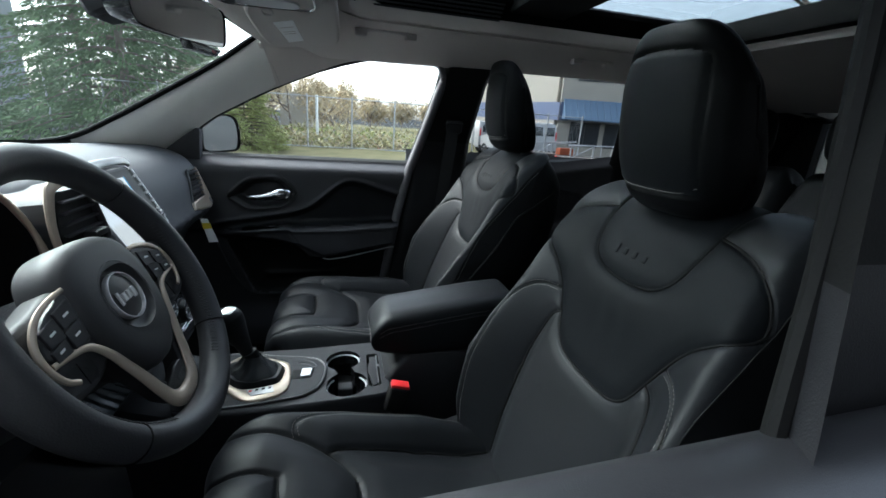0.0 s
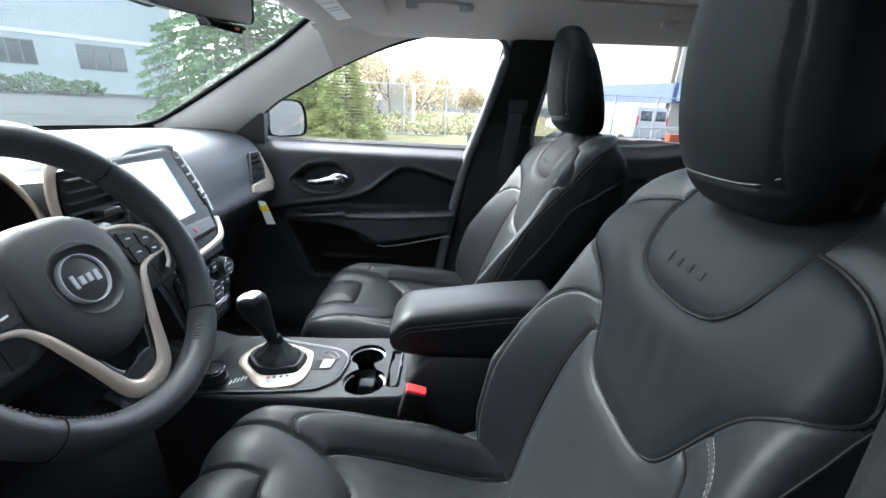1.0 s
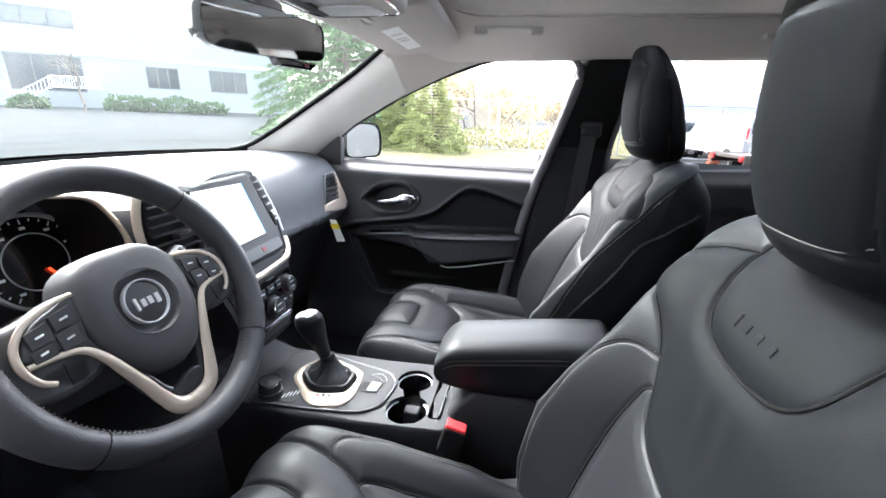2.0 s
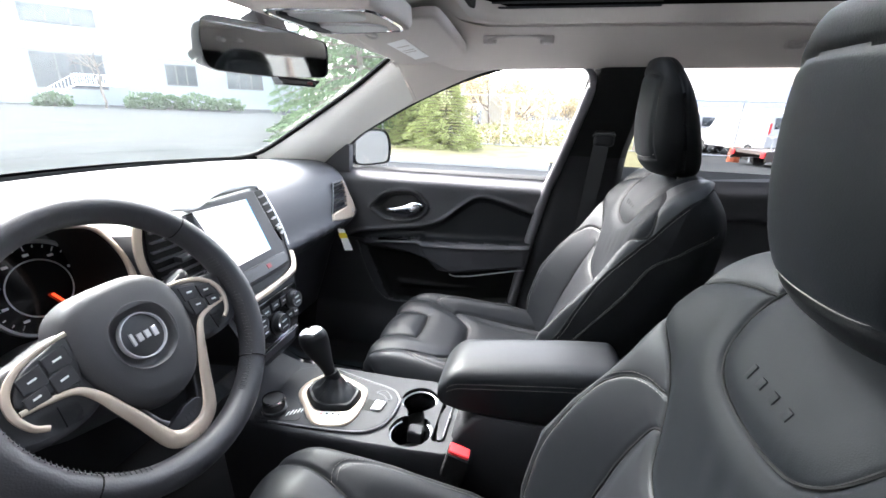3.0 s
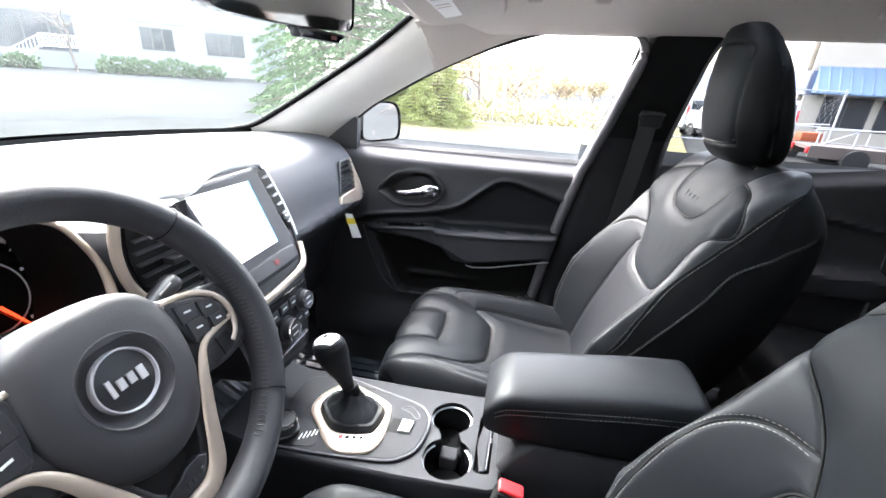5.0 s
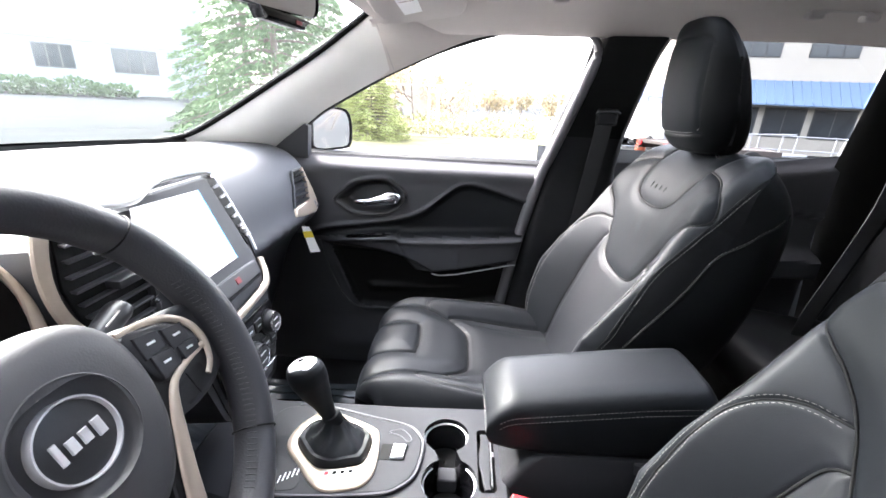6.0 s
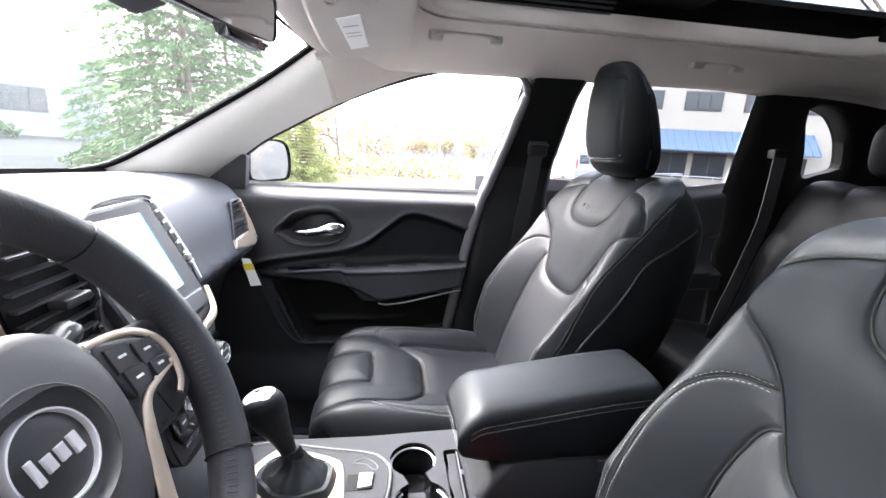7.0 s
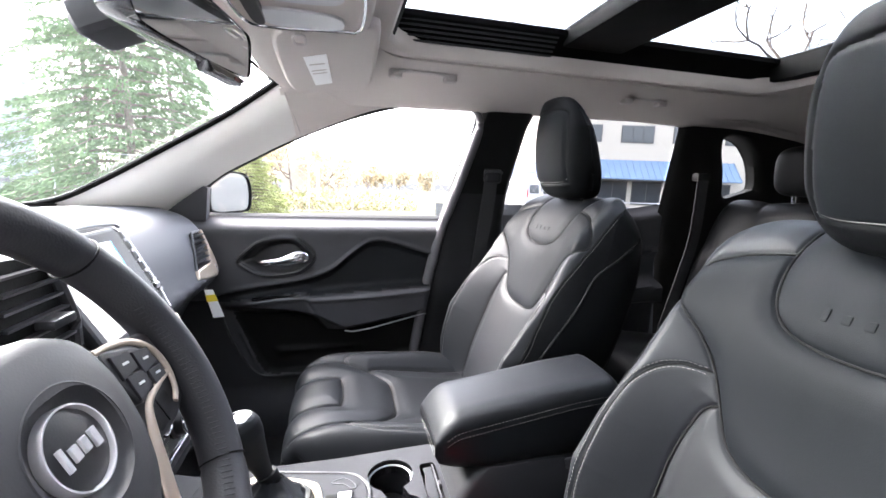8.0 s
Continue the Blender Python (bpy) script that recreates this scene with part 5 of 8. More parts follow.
def knob(y, z, r, h=0.018):
    prof = [(r * 1.15, 0), (r * 1.15, 0.004), (r, 0.005), (r * 0.96, h - 0.002), (r * 0.86, h), (r * 0.8, h - 0.001), (0.0005, h - 0.001)]
    w = np.linspace(0, 2 * np.pi, 28, endpoint=False)
    P = np.array([[face(y + a * math.cos(t), z + a * math.sin(t), 0.005 + b) for t in w] for a, b in prof])
    k = put("climate_knob", grid(P, closed_v=True)[0] - DA, grid(P, closed_v=True)[1], M_SATIN, hv)
    P = np.array([[face(y + a * math.cos(t), z + a * math.sin(t), 0.005 + h + b) for t in w] for a, b in ((r * 0.90, -0.004), (r * 0.93, 0.0), (r * 0.82, 0.0008), (r * 0.80, -0.001))])
    put("knob_ring", grid(P, closed_v=True)[0] - DA, grid(P, closed_v=True)[1], M_CHROME, k)
    for dz in (-0.3, 0.3):
        put("knob_mark", *(lambda q: (q[0] - DA, q[1]))(slab([(y - r * 0.4, z + dz * r - 0.0012), (y + r * 0.4, z + dz * r - 0.0012), (y + r * 0.4, z + dz * r + 0.0012), (y - r * 0.4, z + dz * r + 0.0012)], 0.0008, 0.0002, 1, lambda a, b, c: face(a, b, 0.0045 + h + c))), M_WHITE, k)


knob(0.068, 0.948, 0.020)
knob(-0.062, 0.948, 0.020)
knob(0.005, 0.916, 0.023)
for y, z, a, b in ((-0.026, 0.958, 0.013, 0.010), (0.008, 0.960, 0.013, 0.008), (0.038, 0.958, 0.011, 0.010), (0.050, 0.917, 0.012, 0.010), (0.074, 0.914, 0.010, 0.010), (-0.040, 0.917, 0.012, 0.010), (-0.064, 0.914, 0.010, 0.010)):
    k = stack_piece("climate_button", [(y - a, z - b), (y + a, z - b), (y + a, z + b), (y - a, z + b)], 0.004, 0.004, M_SATIN, 0.0015, parent=hv)
    stack_piece("button_mark", [(y - a * 0.5, z - 0.0015), (y + a * 0.5, z - 0.0015), (y + a * 0.5, z + 0.0015), (y - a * 0.5, z + 0.0015)], 0.0078, 0.0006, M_WHITE, 0.0002, parent=k)
stack_piece("climate_rim", [(-0.068, 0.8775), (0.070, 0.8775), (0.070, 0.874), (-0.068, 0.874)], 0.003, 0.005, M_CHROME, 0.001)

# far air vent at the end of the dash
FV = [(0.584, 1.130), (0.652, 1.130), (0.640, 1.085), (0.619, 1.046), (0.519, 1.043), (0.556, 1.085)]
FB = [(0.650, 1.134), (0.668, 1.108), (0.689, 1.060), (0.693, 1.030), (0.676, 1.006), (0.640, 1.001), (0.560, 1.009), (0.502, 1.020), (0.517, 1.042), (0.622, 1.045), (0.643, 1.085)]


def side_face(y, z, w=0.0):
    return np.array((-0.478 + 0.31 * (1.09 - z) - 0.16 * max(0, y - 0.645) + w * 0.955, y, z + w * 0.296))


def side_vent(sgn):
    T = np.array([1, sgn, 1])
    v, f = slab(FV, 0.004, 0.001, 2, lambda a, b, c: side_face(a, b, c - 0.004))
    well = put("end_vent", v * T - DA, f if sgn > 0 else [q[::-1] for q in f], M_DARK, dash)
    v, f = slab(FB, 0.022, 0.005, 3, lambda a, b, c: side_face(a, b, c - 0.012))
    bezel = put("vent_bezel", v * T - DA, f if sgn > 0 else [q[::-1] for q in f], M_CHAMP, dash, "champagne satin metal vent bezel")
    q = [side_face(0.655 + 0.007 * math.cos(t), 1.024 + 0.007 * math.sin(t), 0.0105) for t in np.linspace(0, 2 * np.pi, 20, endpoint=False)]
    v, f = tube(q, 0.0013, 6, closed=True)
    put("bezel_mark", v * T - DA, f, M_SILVER, bezel)
    q = [side_face(a, b, 0.004) for a, b in ((0.517, 1.040), (0.553, 1.085), (0.581, 1.132), (0.652, 1.132))]
    v, f = tube(q, 0.0035, 6)
    put("vent_rim", v * T - DA, f, M_SATIN, well)
    for k in range(6):
        z = 1.121 - k * 0.0145
        a0 = float(np.interp(z, (1.043, 1.085, 1.13), (0.522, 0.557, 0.586)))
        a1 = float(np.interp(z, (1.046, 1.085, 1.13), (0.617, 0.638, 0.650)))
        V = np.array([[side_face(y, z, 0.000), side_face(y, z - 0.003, 0.011), side_face(y, z, 0.0125), side_face(y, z + 0.004, 0.000)] for y in np.linspace(a0, a1, 4)])
        v, f = grid(V, closed_v=True)
        put("slat", v * T - DA, f, M_SATIN, well)


side_vent(1)
side_vent(-1)

# instrument hood and dials before the wheel
CY = -0.385
HOOD = [(-0.150, -0.12), (-0.150, -0.03), (-0.135, 0.040), (-0.095, 0.078), (0.0, 0.090), (0.056, 0.083), (0.097, 0.071), (0.117, 0.041), (0.126, 0.004), (0.120, -0.040), (0.095, -0.10)]
hood = spline([(CY + a, 1.145 + b) for a, b in HOOD], 60)
rows = []
for x, gsc in ((-0.62, 0.92), (-0.53, 0.96), (-0.455, 1.0), (-0.425, 1.02), (-0.415, 1.0), (-0.425, 0.975), (-0.48, 0.965), (-0.535, 0.96)):
    q = hood.copy()
    q[:, 0] = CY + (q[:, 0] - CY) * gsc
    q[:, 1] = 1.12 + (q[:, 1] - 1.12) * gsc
    rows.append(np.c_[np.full(60, x) + 0.25 * (1.20 - q[:, 1]), q])
put("instrument_hood", grid(np.array(rows[:5]))[0] - DA, grid(np.array(rows[:5]))[1], M_DASH, dash)
put("hood_lining", grid(np.array(rows[4:]))[0] - DA, grid(np.array(rows[4:]))[1], M_DARK, dash)
q = np.array(rows)[4] + (0.004, 0, 0)
put("hood_trim", tube(q, 0.0055, 10, flat=0.7)[0] - DA, tube(q, 0.0055, 10, flat=0.7)[1], M_CHAMP, dash, "champagne satin metal strip")
cl = put("instrument_panel", *(lambda q: (q[0] - DA, q[1]))(slab(spline([(CY + a * 0.9, 1.13 + b * 0.9) for a, b in HOOD], 50), 0.006, 0.002, 2, lambda a, b, c: np.array((-0.535 + 0.25 * (1.20 - b) + c, a, b)))), M_DARK, dash)
GN = np.array((0.97, 0.0, 0.243))


def gauge(cy, cz, r, needle):
    c = np.array((-0.529 + 0.25 * (1.20 - cz), cy, cz))
    e1, e2 = np.array((0.0, 1, 0)), np.array((-0.243, 0, 0.97))
    w = np.linspace(0, 2 * np.pi, 48, endpoint=False)

    def disc(rad, h):
        return c + GN * h + rad * (np.cos(w)[:, None] * e1 + np.sin(w)[:, None] * e2)
    g = put("dial", np.concatenate([disc(r, 0.0), disc(r, 0.002)]) - DA, grid(np.array([disc(r, 0), disc(r, 0.002)]), closed_v=True)[1] + [tuple(range(48, 96))], M_GLOSSBLACK, cl)
    R = np.array([disc(r * 0.97, 0.002), disc(r * 1.0, 0.008), disc(r * 1.05, 0.008), disc(r * 1.06, 0.0)])
    put("dial_rim", grid(R, closed_v=True)[0] - DA, grid(R, closed_v=True)[1], M_BADGE, g)
    R = np.array([disc(r * 0.60, 0.0026), disc(r * 0.605, 0.003), disc(r * 0.625, 0.003), disc(r * 0.63, 0.0026)])
    put("inner_ring", grid(R, closed_v=True)[0] - DA, grid(R, closed_v=True)[1], M_SILVER, g)
    for k in range(25):
        a_ = radians(228 - k * 276 / 24)
        d = math.cos(a_) * e1 + math.sin(a_) * e2
        ln = 0.10 if k % 3 == 0 else 0.055
        put("tick", np.array(tube([c + GN * 0.0028 + d * r * (0.93 - ln), c + GN * 0.0028 + d * r * 0.93], 0.0008, 4)[0]) - DA, tube([c, c + d], 0.1, 4)[1], M_WHITE, g)
    for k in range(9):
        a_ = radians(228 - k * 276 / 8)
        d = math.cos(a_) * e1 + math.sin(a_) * e2
        p = c + GN * 0.0028 + d * r * 0.74
        put("numeral_bar", np.array([p - e1 * 0.004 - e2 * 0.002, p + e1 * 0.004 - e2 * 0.002, p + e1 * 0.004 + e2 * 0.002, p - e1 * 0.004 + e2 * 0.002]) - DA, [(0, 1, 2, 3)], M_WHITE, g)
    d = math.cos(radians(needle)) * e1 + math.sin(radians(needle)) * e2
    v, f = tube([c + GN * 0.006 + d * r * 0.22, c + GN * 0.006 + d * r * 0.78], (0.0022, 0.0012), 8)
    put("needle", v - DA, f, glow("needle_orange_%d" % round(needle), (1.0, 0.06, 0.015), 0.12), g, "orange needle")


gauge(CY + 0.073, 1.119, 0.070, 300)
gauge(CY - 0.090, 1.119, 0.066, 228)
put("info_display", *(lambda q: (q[0] - DA, q[1]))(slab([(CY - 0.03, 1.09), (CY + 0.016, 1.09), (CY + 0.016, 1.16), (CY - 0.03, 1.16)], 0.004, 0.001, 2, lambda a, b, c: np.array((-0.531 + 0.25 * (1.20 - b) + c, a, b)))), M_GLOSSBLACK, cl)

# paper tag on a string under the dash
tag = thing("paper_tag", "small white paper tag with a yellow band, hanging", "tag", (-0.446, 0.531, 0.992), turn=-52)
put("tag_sheet", *slab([(-0.010, -0.085), (0.012, -0.088), (0.010, -0.004), (-0.006, 0.0)], 0.0012, 0.0003, 1, lambda a, b, c: (0.012 + 0.12 * b + c, a * 1.3 - 0.34 * b, b)), M_PAPER, tag)
put("tag_band", *slab([(-0.0095, -0.036), (0.0112, -0.038), (0.0110, -0.018), (-0.0080, -0.016)], 0.0006, 0.0002, 1, lambda a, b, c: (0.0134 + 0.12 * b + c, a * 1.3 - 0.34 * b, b)), M_YELLOW, tag)
put("string", *tube([(0.0, 0, 0.004), (0.010, 0.002, -0.004)], 0.0008, 6), M_THREAD, tag)
# ---- steering wheel ----
WC = np.array((-0.253, -0.376, 1.117))
wheel = thing("steering_wheel", "black leather steering wheel with champagne spokes", "steering wheel", WC)
WA = radians(25)
WN, WU, WR = np.array((math.cos(WA), 0, math.sin(WA))), np.array((-math.sin(WA), 0, math.cos(WA))), np.array((0.0, 1, 0))


def wp(a, b, h=0.0):
    return a * WR + b * WU + h * WN


RIM = 0.170


def rim_h(b):
    """The rim lies behind the hub and leans away at its top."""
    return -0.008 - 0.045 * b


w = np.linspace(0, 2 * np.pi, 160, endpoint=False)
w2 = np.linspace(0, 2 * np.pi, 20, endpoint=False)
rows = []
for t in w:
    thick = 0.0180 + 0.0012 * math.cos(2 * t) ** 2 - 0.0008 * (min(abs((math.degrees(t) - c + 180) % 360 - 180) for c in (42, 138, 222, 318)) < 1.2)
    rows.append([wp((RIM + thick * math.cos(s)) * math.cos(t), (RIM + thick * math.cos(s)) * math.sin(t), rim_h(RIM * math.sin(t)) + thick * 1.12 * math.sin(s)) for s in w2])
P = np.array(rows)
v, f = grid(P, closed_u=True, closed_v=True)
rim = put("rim", v, f, M_RIM, wheel, sharp=0)
seams = []
for c in (42, 138, 222, 318):
    t = radians(c)
    seams.append(tube([wp((RIM + 0.0187 * math.cos(s)) * math.cos(t), (RIM + 0.0187 * math.cos(s)) * math.sin(t), rim_h(RIM * math.sin(t)) + 0.0187 * 1.1 * math.sin(s)) for s in w2], 0.0009, 5, closed=True))
tagged(put("rim_seam", *joined(seams), M_DARK, rim), kind="stuff")
lace = []
for t in [radians(d) for d in (*np.arange(-62, 22, 2.0), *np.arange(158, 242, 2.0))]:
    s0 = radians(150)
    p = [wp((RIM + 0.0195 * math.cos(s)) * math.cos(t + d), (RIM + 0.0195 * math.cos(s)) * math.sin(t + d), rim_h(RIM * math.sin(t)) + 0.0195 * 1.1 * math.sin(s)) for s, d in ((s0 - 0.22, -0.004), (s0, 0.0), (s0 + 0.22, 0.004))]
    lace.append(tube(p, 0.0006, 5))
tagged(put("lacing", *joined(lace), M_RIM, rim), kind="stuff")

# airbag cover: a soft shield
HUB = spline([(0.0, 0.076), (0.032, 0.074), (0.056, 0.063), (0.069, 0.044), (0.0745, 0.018), (0.073, -0.012), (0.066, -0.040), (0.054, -0.064), (0.036, -0.082), (0.016, -0.091), (0.0, -0.093), (-0.016, -0.091), (-0.036, -0.082), (-0.054, -0.064), (-0.066, -0.040), (-0.073, -0.012), (-0.0745, 0.018), (-0.069, 0.044), (-0.056, 0.063), (-0.032, 0.074)], 72, True)
rows = []
for s, h in ((1.0, -0.045), (1.0, -0.022), (0.985, -0.012), (0.94, -0.004), (0.85, 0.001), (0.7, 0.003), (0.52, 0.004)):
    q = HUB * s + np.array([0, -0.012]) * (1 - s) * 0.6
    rows.append([wp(a, b, h) for a, b in q])
ringr = []
for r, h in ((0.043, 0.004), (0.042, 0.0045), (0.040, 0.001), (0.034, -0.004), (0.0285, -0.004)):
    ringr.append([wp(r * math.cos(t), r * math.sin(t), h) for t in np.linspace(np.pi / 2, np.pi / 2 - 2 * np.pi, 72, endpoint=False)])
P = np.array(rows + ringr)
hub = put("airbag_cover", *grid(P, closed_v=True), M_HUB, wheel, sharp=50)
# round badge: dark disc, bright ring, plain raised bars for the maker's mark
tt = np.linspace(0, 2 * np.pi, 48, endpoint=False)
R = np.array([[wp(r * math.cos(t), r * math.sin(t), h) for t in tt] for r, h in ((0.0290, -0.004), (0.0290, 0.0015), (0.0284, 0.0028), (0.0272, 0.0028), (0.0266, 0.001), (0.0264, -0.002))])
put("badge_ring", *grid(R, closed_v=True), M_BADGE, hub, "bright chrome ring")
R = np.array([[wp(r * math.cos(t), r * math.sin(t), h) for t in tt] for r, h in ((0.0268, -0.001), (0.02, 0.0005), (0.0004, 0.001))])
put("badge_disc", *grid(R, closed_v=True), M_SATIN, hub)
for k, (a, ww, b0, b1) in enumerate(((-0.0150, 0.0020, -0.0075, 0.0085), (-0.0058, 0.0031, -0.0055, 0.0045), (0.0038, 0.0031, -0.0055, 0.0045), (0.0137, 0.0031, -0.0080, 0.0050))):
    o = slab([(a - ww, b0), (a + ww, b0), (a + ww, b1), (a - ww, b1)], 0.0022, 0.0008, 2, lambda p, q, r: wp(p, q, 0.0008 + r))
    put("badge_bar", *o, M_BADGE, hub, "plain chrome bar of the badge")

# spokes, their bright trim and the switches
for s in (1, -1):
    put("spoke", *slab(spline([(s * 0.060, 0.040), (s * 0.110, 0.036), (s * 0.166, 0.024), (s * 0.168, -0.024), (s * 0.135, -0.050), (s * 0.085, -0.052), (s * 0.060, -0.03)], 50, True), 0.026, 0.008, 3, lambda a, b, c: wp(a, b, -0.036 + c)), M_HUB, wheel)
    # the arc over the switches
    path = spline([(s * 0.066, 0.041), (s * 0.090, 0.0385), (s * 0.116, 0.030), (s * 0.134, 0.013), (s * 0.1385, -0.008), (s * 0.132, -0.027), (s * 0.121, -0.036)], 50)
    put("switch_trim", *tube([wp(a, b, -0.005) for a, b in path], np.interp(np.linspace(0, 1, 50), (0, 0.3, 0.7, 1), (0.0025, 0.0032, 0.0042, 0.003)), 10, flat=0.6, up=tuple(WN)), M_CHAMP, wheel, "champagne satin metal arc")
    # the band under the switches, which runs down to the foot of the wheel
    path = spline([(s * 0.134, -0.010), (s * 0.108, -0.0125), (s * 0.086, -0.0185), (s * 0.072, -0.036), (s * 0.061, -0.060), (s * 0.050, -0.086), (s * 0.041, -0.110), (s * 0.031, -0.130), (s * 0.016, -0.1405), (0.0, -0.1425)], 80)
    u = np.linspace(0, 1, 80)
    wd = np.interp(u, (0, 0.2, 0.32, 0.42, 0.7, 0.85, 1), (0.003, 0.0036, 0.0055, 0.0068, 0.0088, 0.0108, 0.0112))
    put("spoke_trim", *tube([wp(a, b, -0.004 - 0.010 * max(0, q - 0.35)) for (a, b), q in zip(path, u)], wd, 12, flat=0.42, up=tuple(WN)), M_CHAMP, wheel, "champagne satin metal spoke trim")
    put("lower_spoke", *slab([(s * 0.066, -0.045), (s * 0.048, -0.088), (s * 0.036, -0.120), (s * 0.018, -0.140), (0.0, -0.143), (0.0, -0.122), (s * 0.014, -0.119), (s * 0.026, -0.104), (s * 0.044, -0.062)], 0.020, 0.003, 2, lambda a, b, c: wp(a, b, -0.030 + c)), M_SATIN, wheel)
    pod = put("switch_pod", *slab(spline([(s * 0.068, 0.036), (s * 0.092, 0.033), (s * 0.113, 0.0255), (s * 0.129, 0.010), (s * 0.132, -0.005), (s * 0.105, -0.008), (s * 0.078, -0.012)], 44, True), 0.006, 0.002, 2, lambda a, b, c: wp(a, b, -0.010 + c)), M_SATIN, wheel)
    for a, b, ha, hb in ((0.0865, 0.0215, 0.0120, 0.0085), (0.1130, 0.0140, 0.0115, 0.0085), (0.0900, 0.0005, 0.0115, 0.0090), (0.1170, -0.0030, 0.0105, 0.0055)):
        k = -0.20 * s
        quad = [(s * (a - ha), b - hb - k * s * -ha), (s * (a + ha), b - hb + k * s * ha), (s * (a + ha), b + hb + k * s * ha), (s * (a - ha), b + hb - k * s * ha)]
        bt = put("switch_button", *slab(quad, 0.003, 0.0012, 2, lambda p, q, r: wp(p, q, -0.005 + r)), M_BUTTON, pod)
        put("button_mark", *slab([(s * (a - ha * 0.36), b - 0.0011), (s * (a + ha * 0.36), b - 0.0022), (s * (a + ha * 0.36), b + 0.0000), (s * (a - ha * 0.36), b + 0.0011)], 0.0004, 0.0001, 1, lambda p, q, r: wp(p, q, -0.0019 + r)), M_WHITE, bt)
    # rocker under the band
    pad = put("rocker_pad", *slab(spline([(s * 0.086, -0.027), (s * 0.104, -0.0215), (s * 0.124, -0.020), (s * 0.128, -0.030), (s * 0.118, -0.043), (s * 0.100, -0.049), (s * 0.087, -0.046)], 40, True), 0.010, 0.003, 2, lambda a, b, c: wp(a, b, -0.020 + c)), M_BUTTON, wheel)
    put("rocker_joint", *tube([wp(s * 0.105, -0.0225, -0.0098), wp(s * 0.107, -0.046, -0.0098)], 0.0007, 5), M_DARK, pad)
# moulded plate with illegible raised print inside the foot of the wheel
foot = put("foot_plate", *slab([(0.020, -0.106), (0.002, -0.106), (-0.006, -0.110), (-0.026, -0.114), (-0.030, -0.122), (0.0, -0.1305), (0.016, -0.128), (0.028, -0.113)], 0.008, 0.002, 2, lambda a, b, c: wp(a, b, -0.016 + c)), M_SATIN, wheel)
for k in range(4):
    put("print_bar", *slab([(-0.004 + 0.006 * k, -0.124), (-0.0005 + 0.006 * k, -0.124), (-0.0005 + 0.006 * k, -0.118), (-0.004 + 0.006 * k, -0.118)], 0.0008, 0.0003, 1, lambda p, q, r: wp(p, q, -0.0082 + r)), M_HUB, foot)
# column and stalks
put("column_cover", *tube([wp(0, -0.02, -0.03), wp(0, -0.025, -0.10), wp(0, -0.03, -0.22)], (0.062, 0.066, 0.075), 24), M_PLASTIC, wheel)
for s in (1, -1):
    p = spline([wp(s * 0.04, -0.004, -0.098), wp(s * 0.085, 0.015, -0.094), wp(s * 0.125, 0.033, -0.091), wp(s * 0.164, 0.048, -0.089)], 20)
    st = put("stalk", *tube(p, np.interp(np.linspace(0, 1, 20), (0, 0.6, 0.64, 0.96, 1), (0.007, 0.009, 0.012, 0.0145, 0.012)), 14, flat=0.8), M_SATIN, wheel)
    put("stalk_mark", *tube([wp(s * 0.128, 0.040, -0.077), wp(s * 0.148, 0.047, -0.0755)], 0.0010, 6), M_GRIP, st)
# ---- centre console ----
KA = np.array((-0.1, -0.01, 0.45))
con = thing("centre_console", "black centre console with cup holders and champagne surround", "console", KA)
CUPS = ((-0.008, 0.026, 0.041), (0.000, -0.072, 0.045))


def top_z(x):
    return np.interp(x, (-0.45, -0.40, -0.345, -0.09, 0.13), (0.785, 0.768, 0.7515, 0.7565, 0.768))


def outline_cups():
    """The edge of the two joined cup wells."""
    (fx, fy, fr), (nx_, ny_, nr_) = CUPS
    half = 0.019
    af, an = math.asin(half / fr), math.asin(half / nr_)
    far = [(fx + fr * math.cos(t), fy + fr * math.sin(t)) for t in np.linspace(-math.pi / 2 + af, 1.5 * math.pi - af, 40)]
    near = [(nx_ + nr_ * math.cos(t), ny_ + nr_ * math.sin(t)) for t in np.linspace(math.pi / 2 + an, 2.5 * math.pi - an, 40)]
    return np.array(far + near)


def round_box(x0, x1, y0, y1, r):
    return rounded(x0, x1, y0, y1, r, 6)


WELLS = {"cup": (outline_cups(), 0.072), "tray": (round_box(0.047, 0.076, -0.092, 0.040, 0.008), 0.022)}
bm = bmesh.new()
rim_out = np.array([(x, -0.122) for x in np.linspace(-0.42, -0.09, 24)] + [(0.0, -0.122), (0.075, -0.120), (0.087, -0.114), (0.090, -0.10), (0.090, 0.075), (0.087, 0.088), (0.075, 0.095), (0.0, 0.096)] + [(x, 0.096) for x in np.linspace(-0.09, -0.42, 24)])
panel = np.array([p for p in rim_out if p[0] > -0.091])
v, f = grid(np.array([[(x, y, float(top_z(x))) for y in np.linspace(-0.122, 0.096, 8)] for x in np.linspace(-0.42, -0.09, 24)]))
put("console_front", v - KA, f, M_CONSOLE, con)
edges = []
for loop in [panel] + [w_[0] for w_ in WELLS.values()]:
    vs = [bm.verts.new((x, y, float(top_z(x)))) for x, y in loop]
    edges += [bm.edges.new((vs[i], vs[(i + 1) % len(vs)])) for i in range(len(vs))]
bmesh.ops.triangle_fill(bm, use_beauty=True, use_dissolve=False, edges=edges)
bmesh.ops.translate(bm, verts=bm.verts, vec=tuple(-KA))
part("console_top", bm, M_CONSOLE, con)
grow = rim_out - rim_out.mean(0)
grow = grow / np.linalg.norm(grow, axis=1)[:, None]
rows = [np.c_[rim_out + grow * a, top_z(rim_out[:, 0]) + b] for a, b in ((0.0, 0.0), (0.004, -0.002), (0.007, -0.008), (0.007, -0.02))]
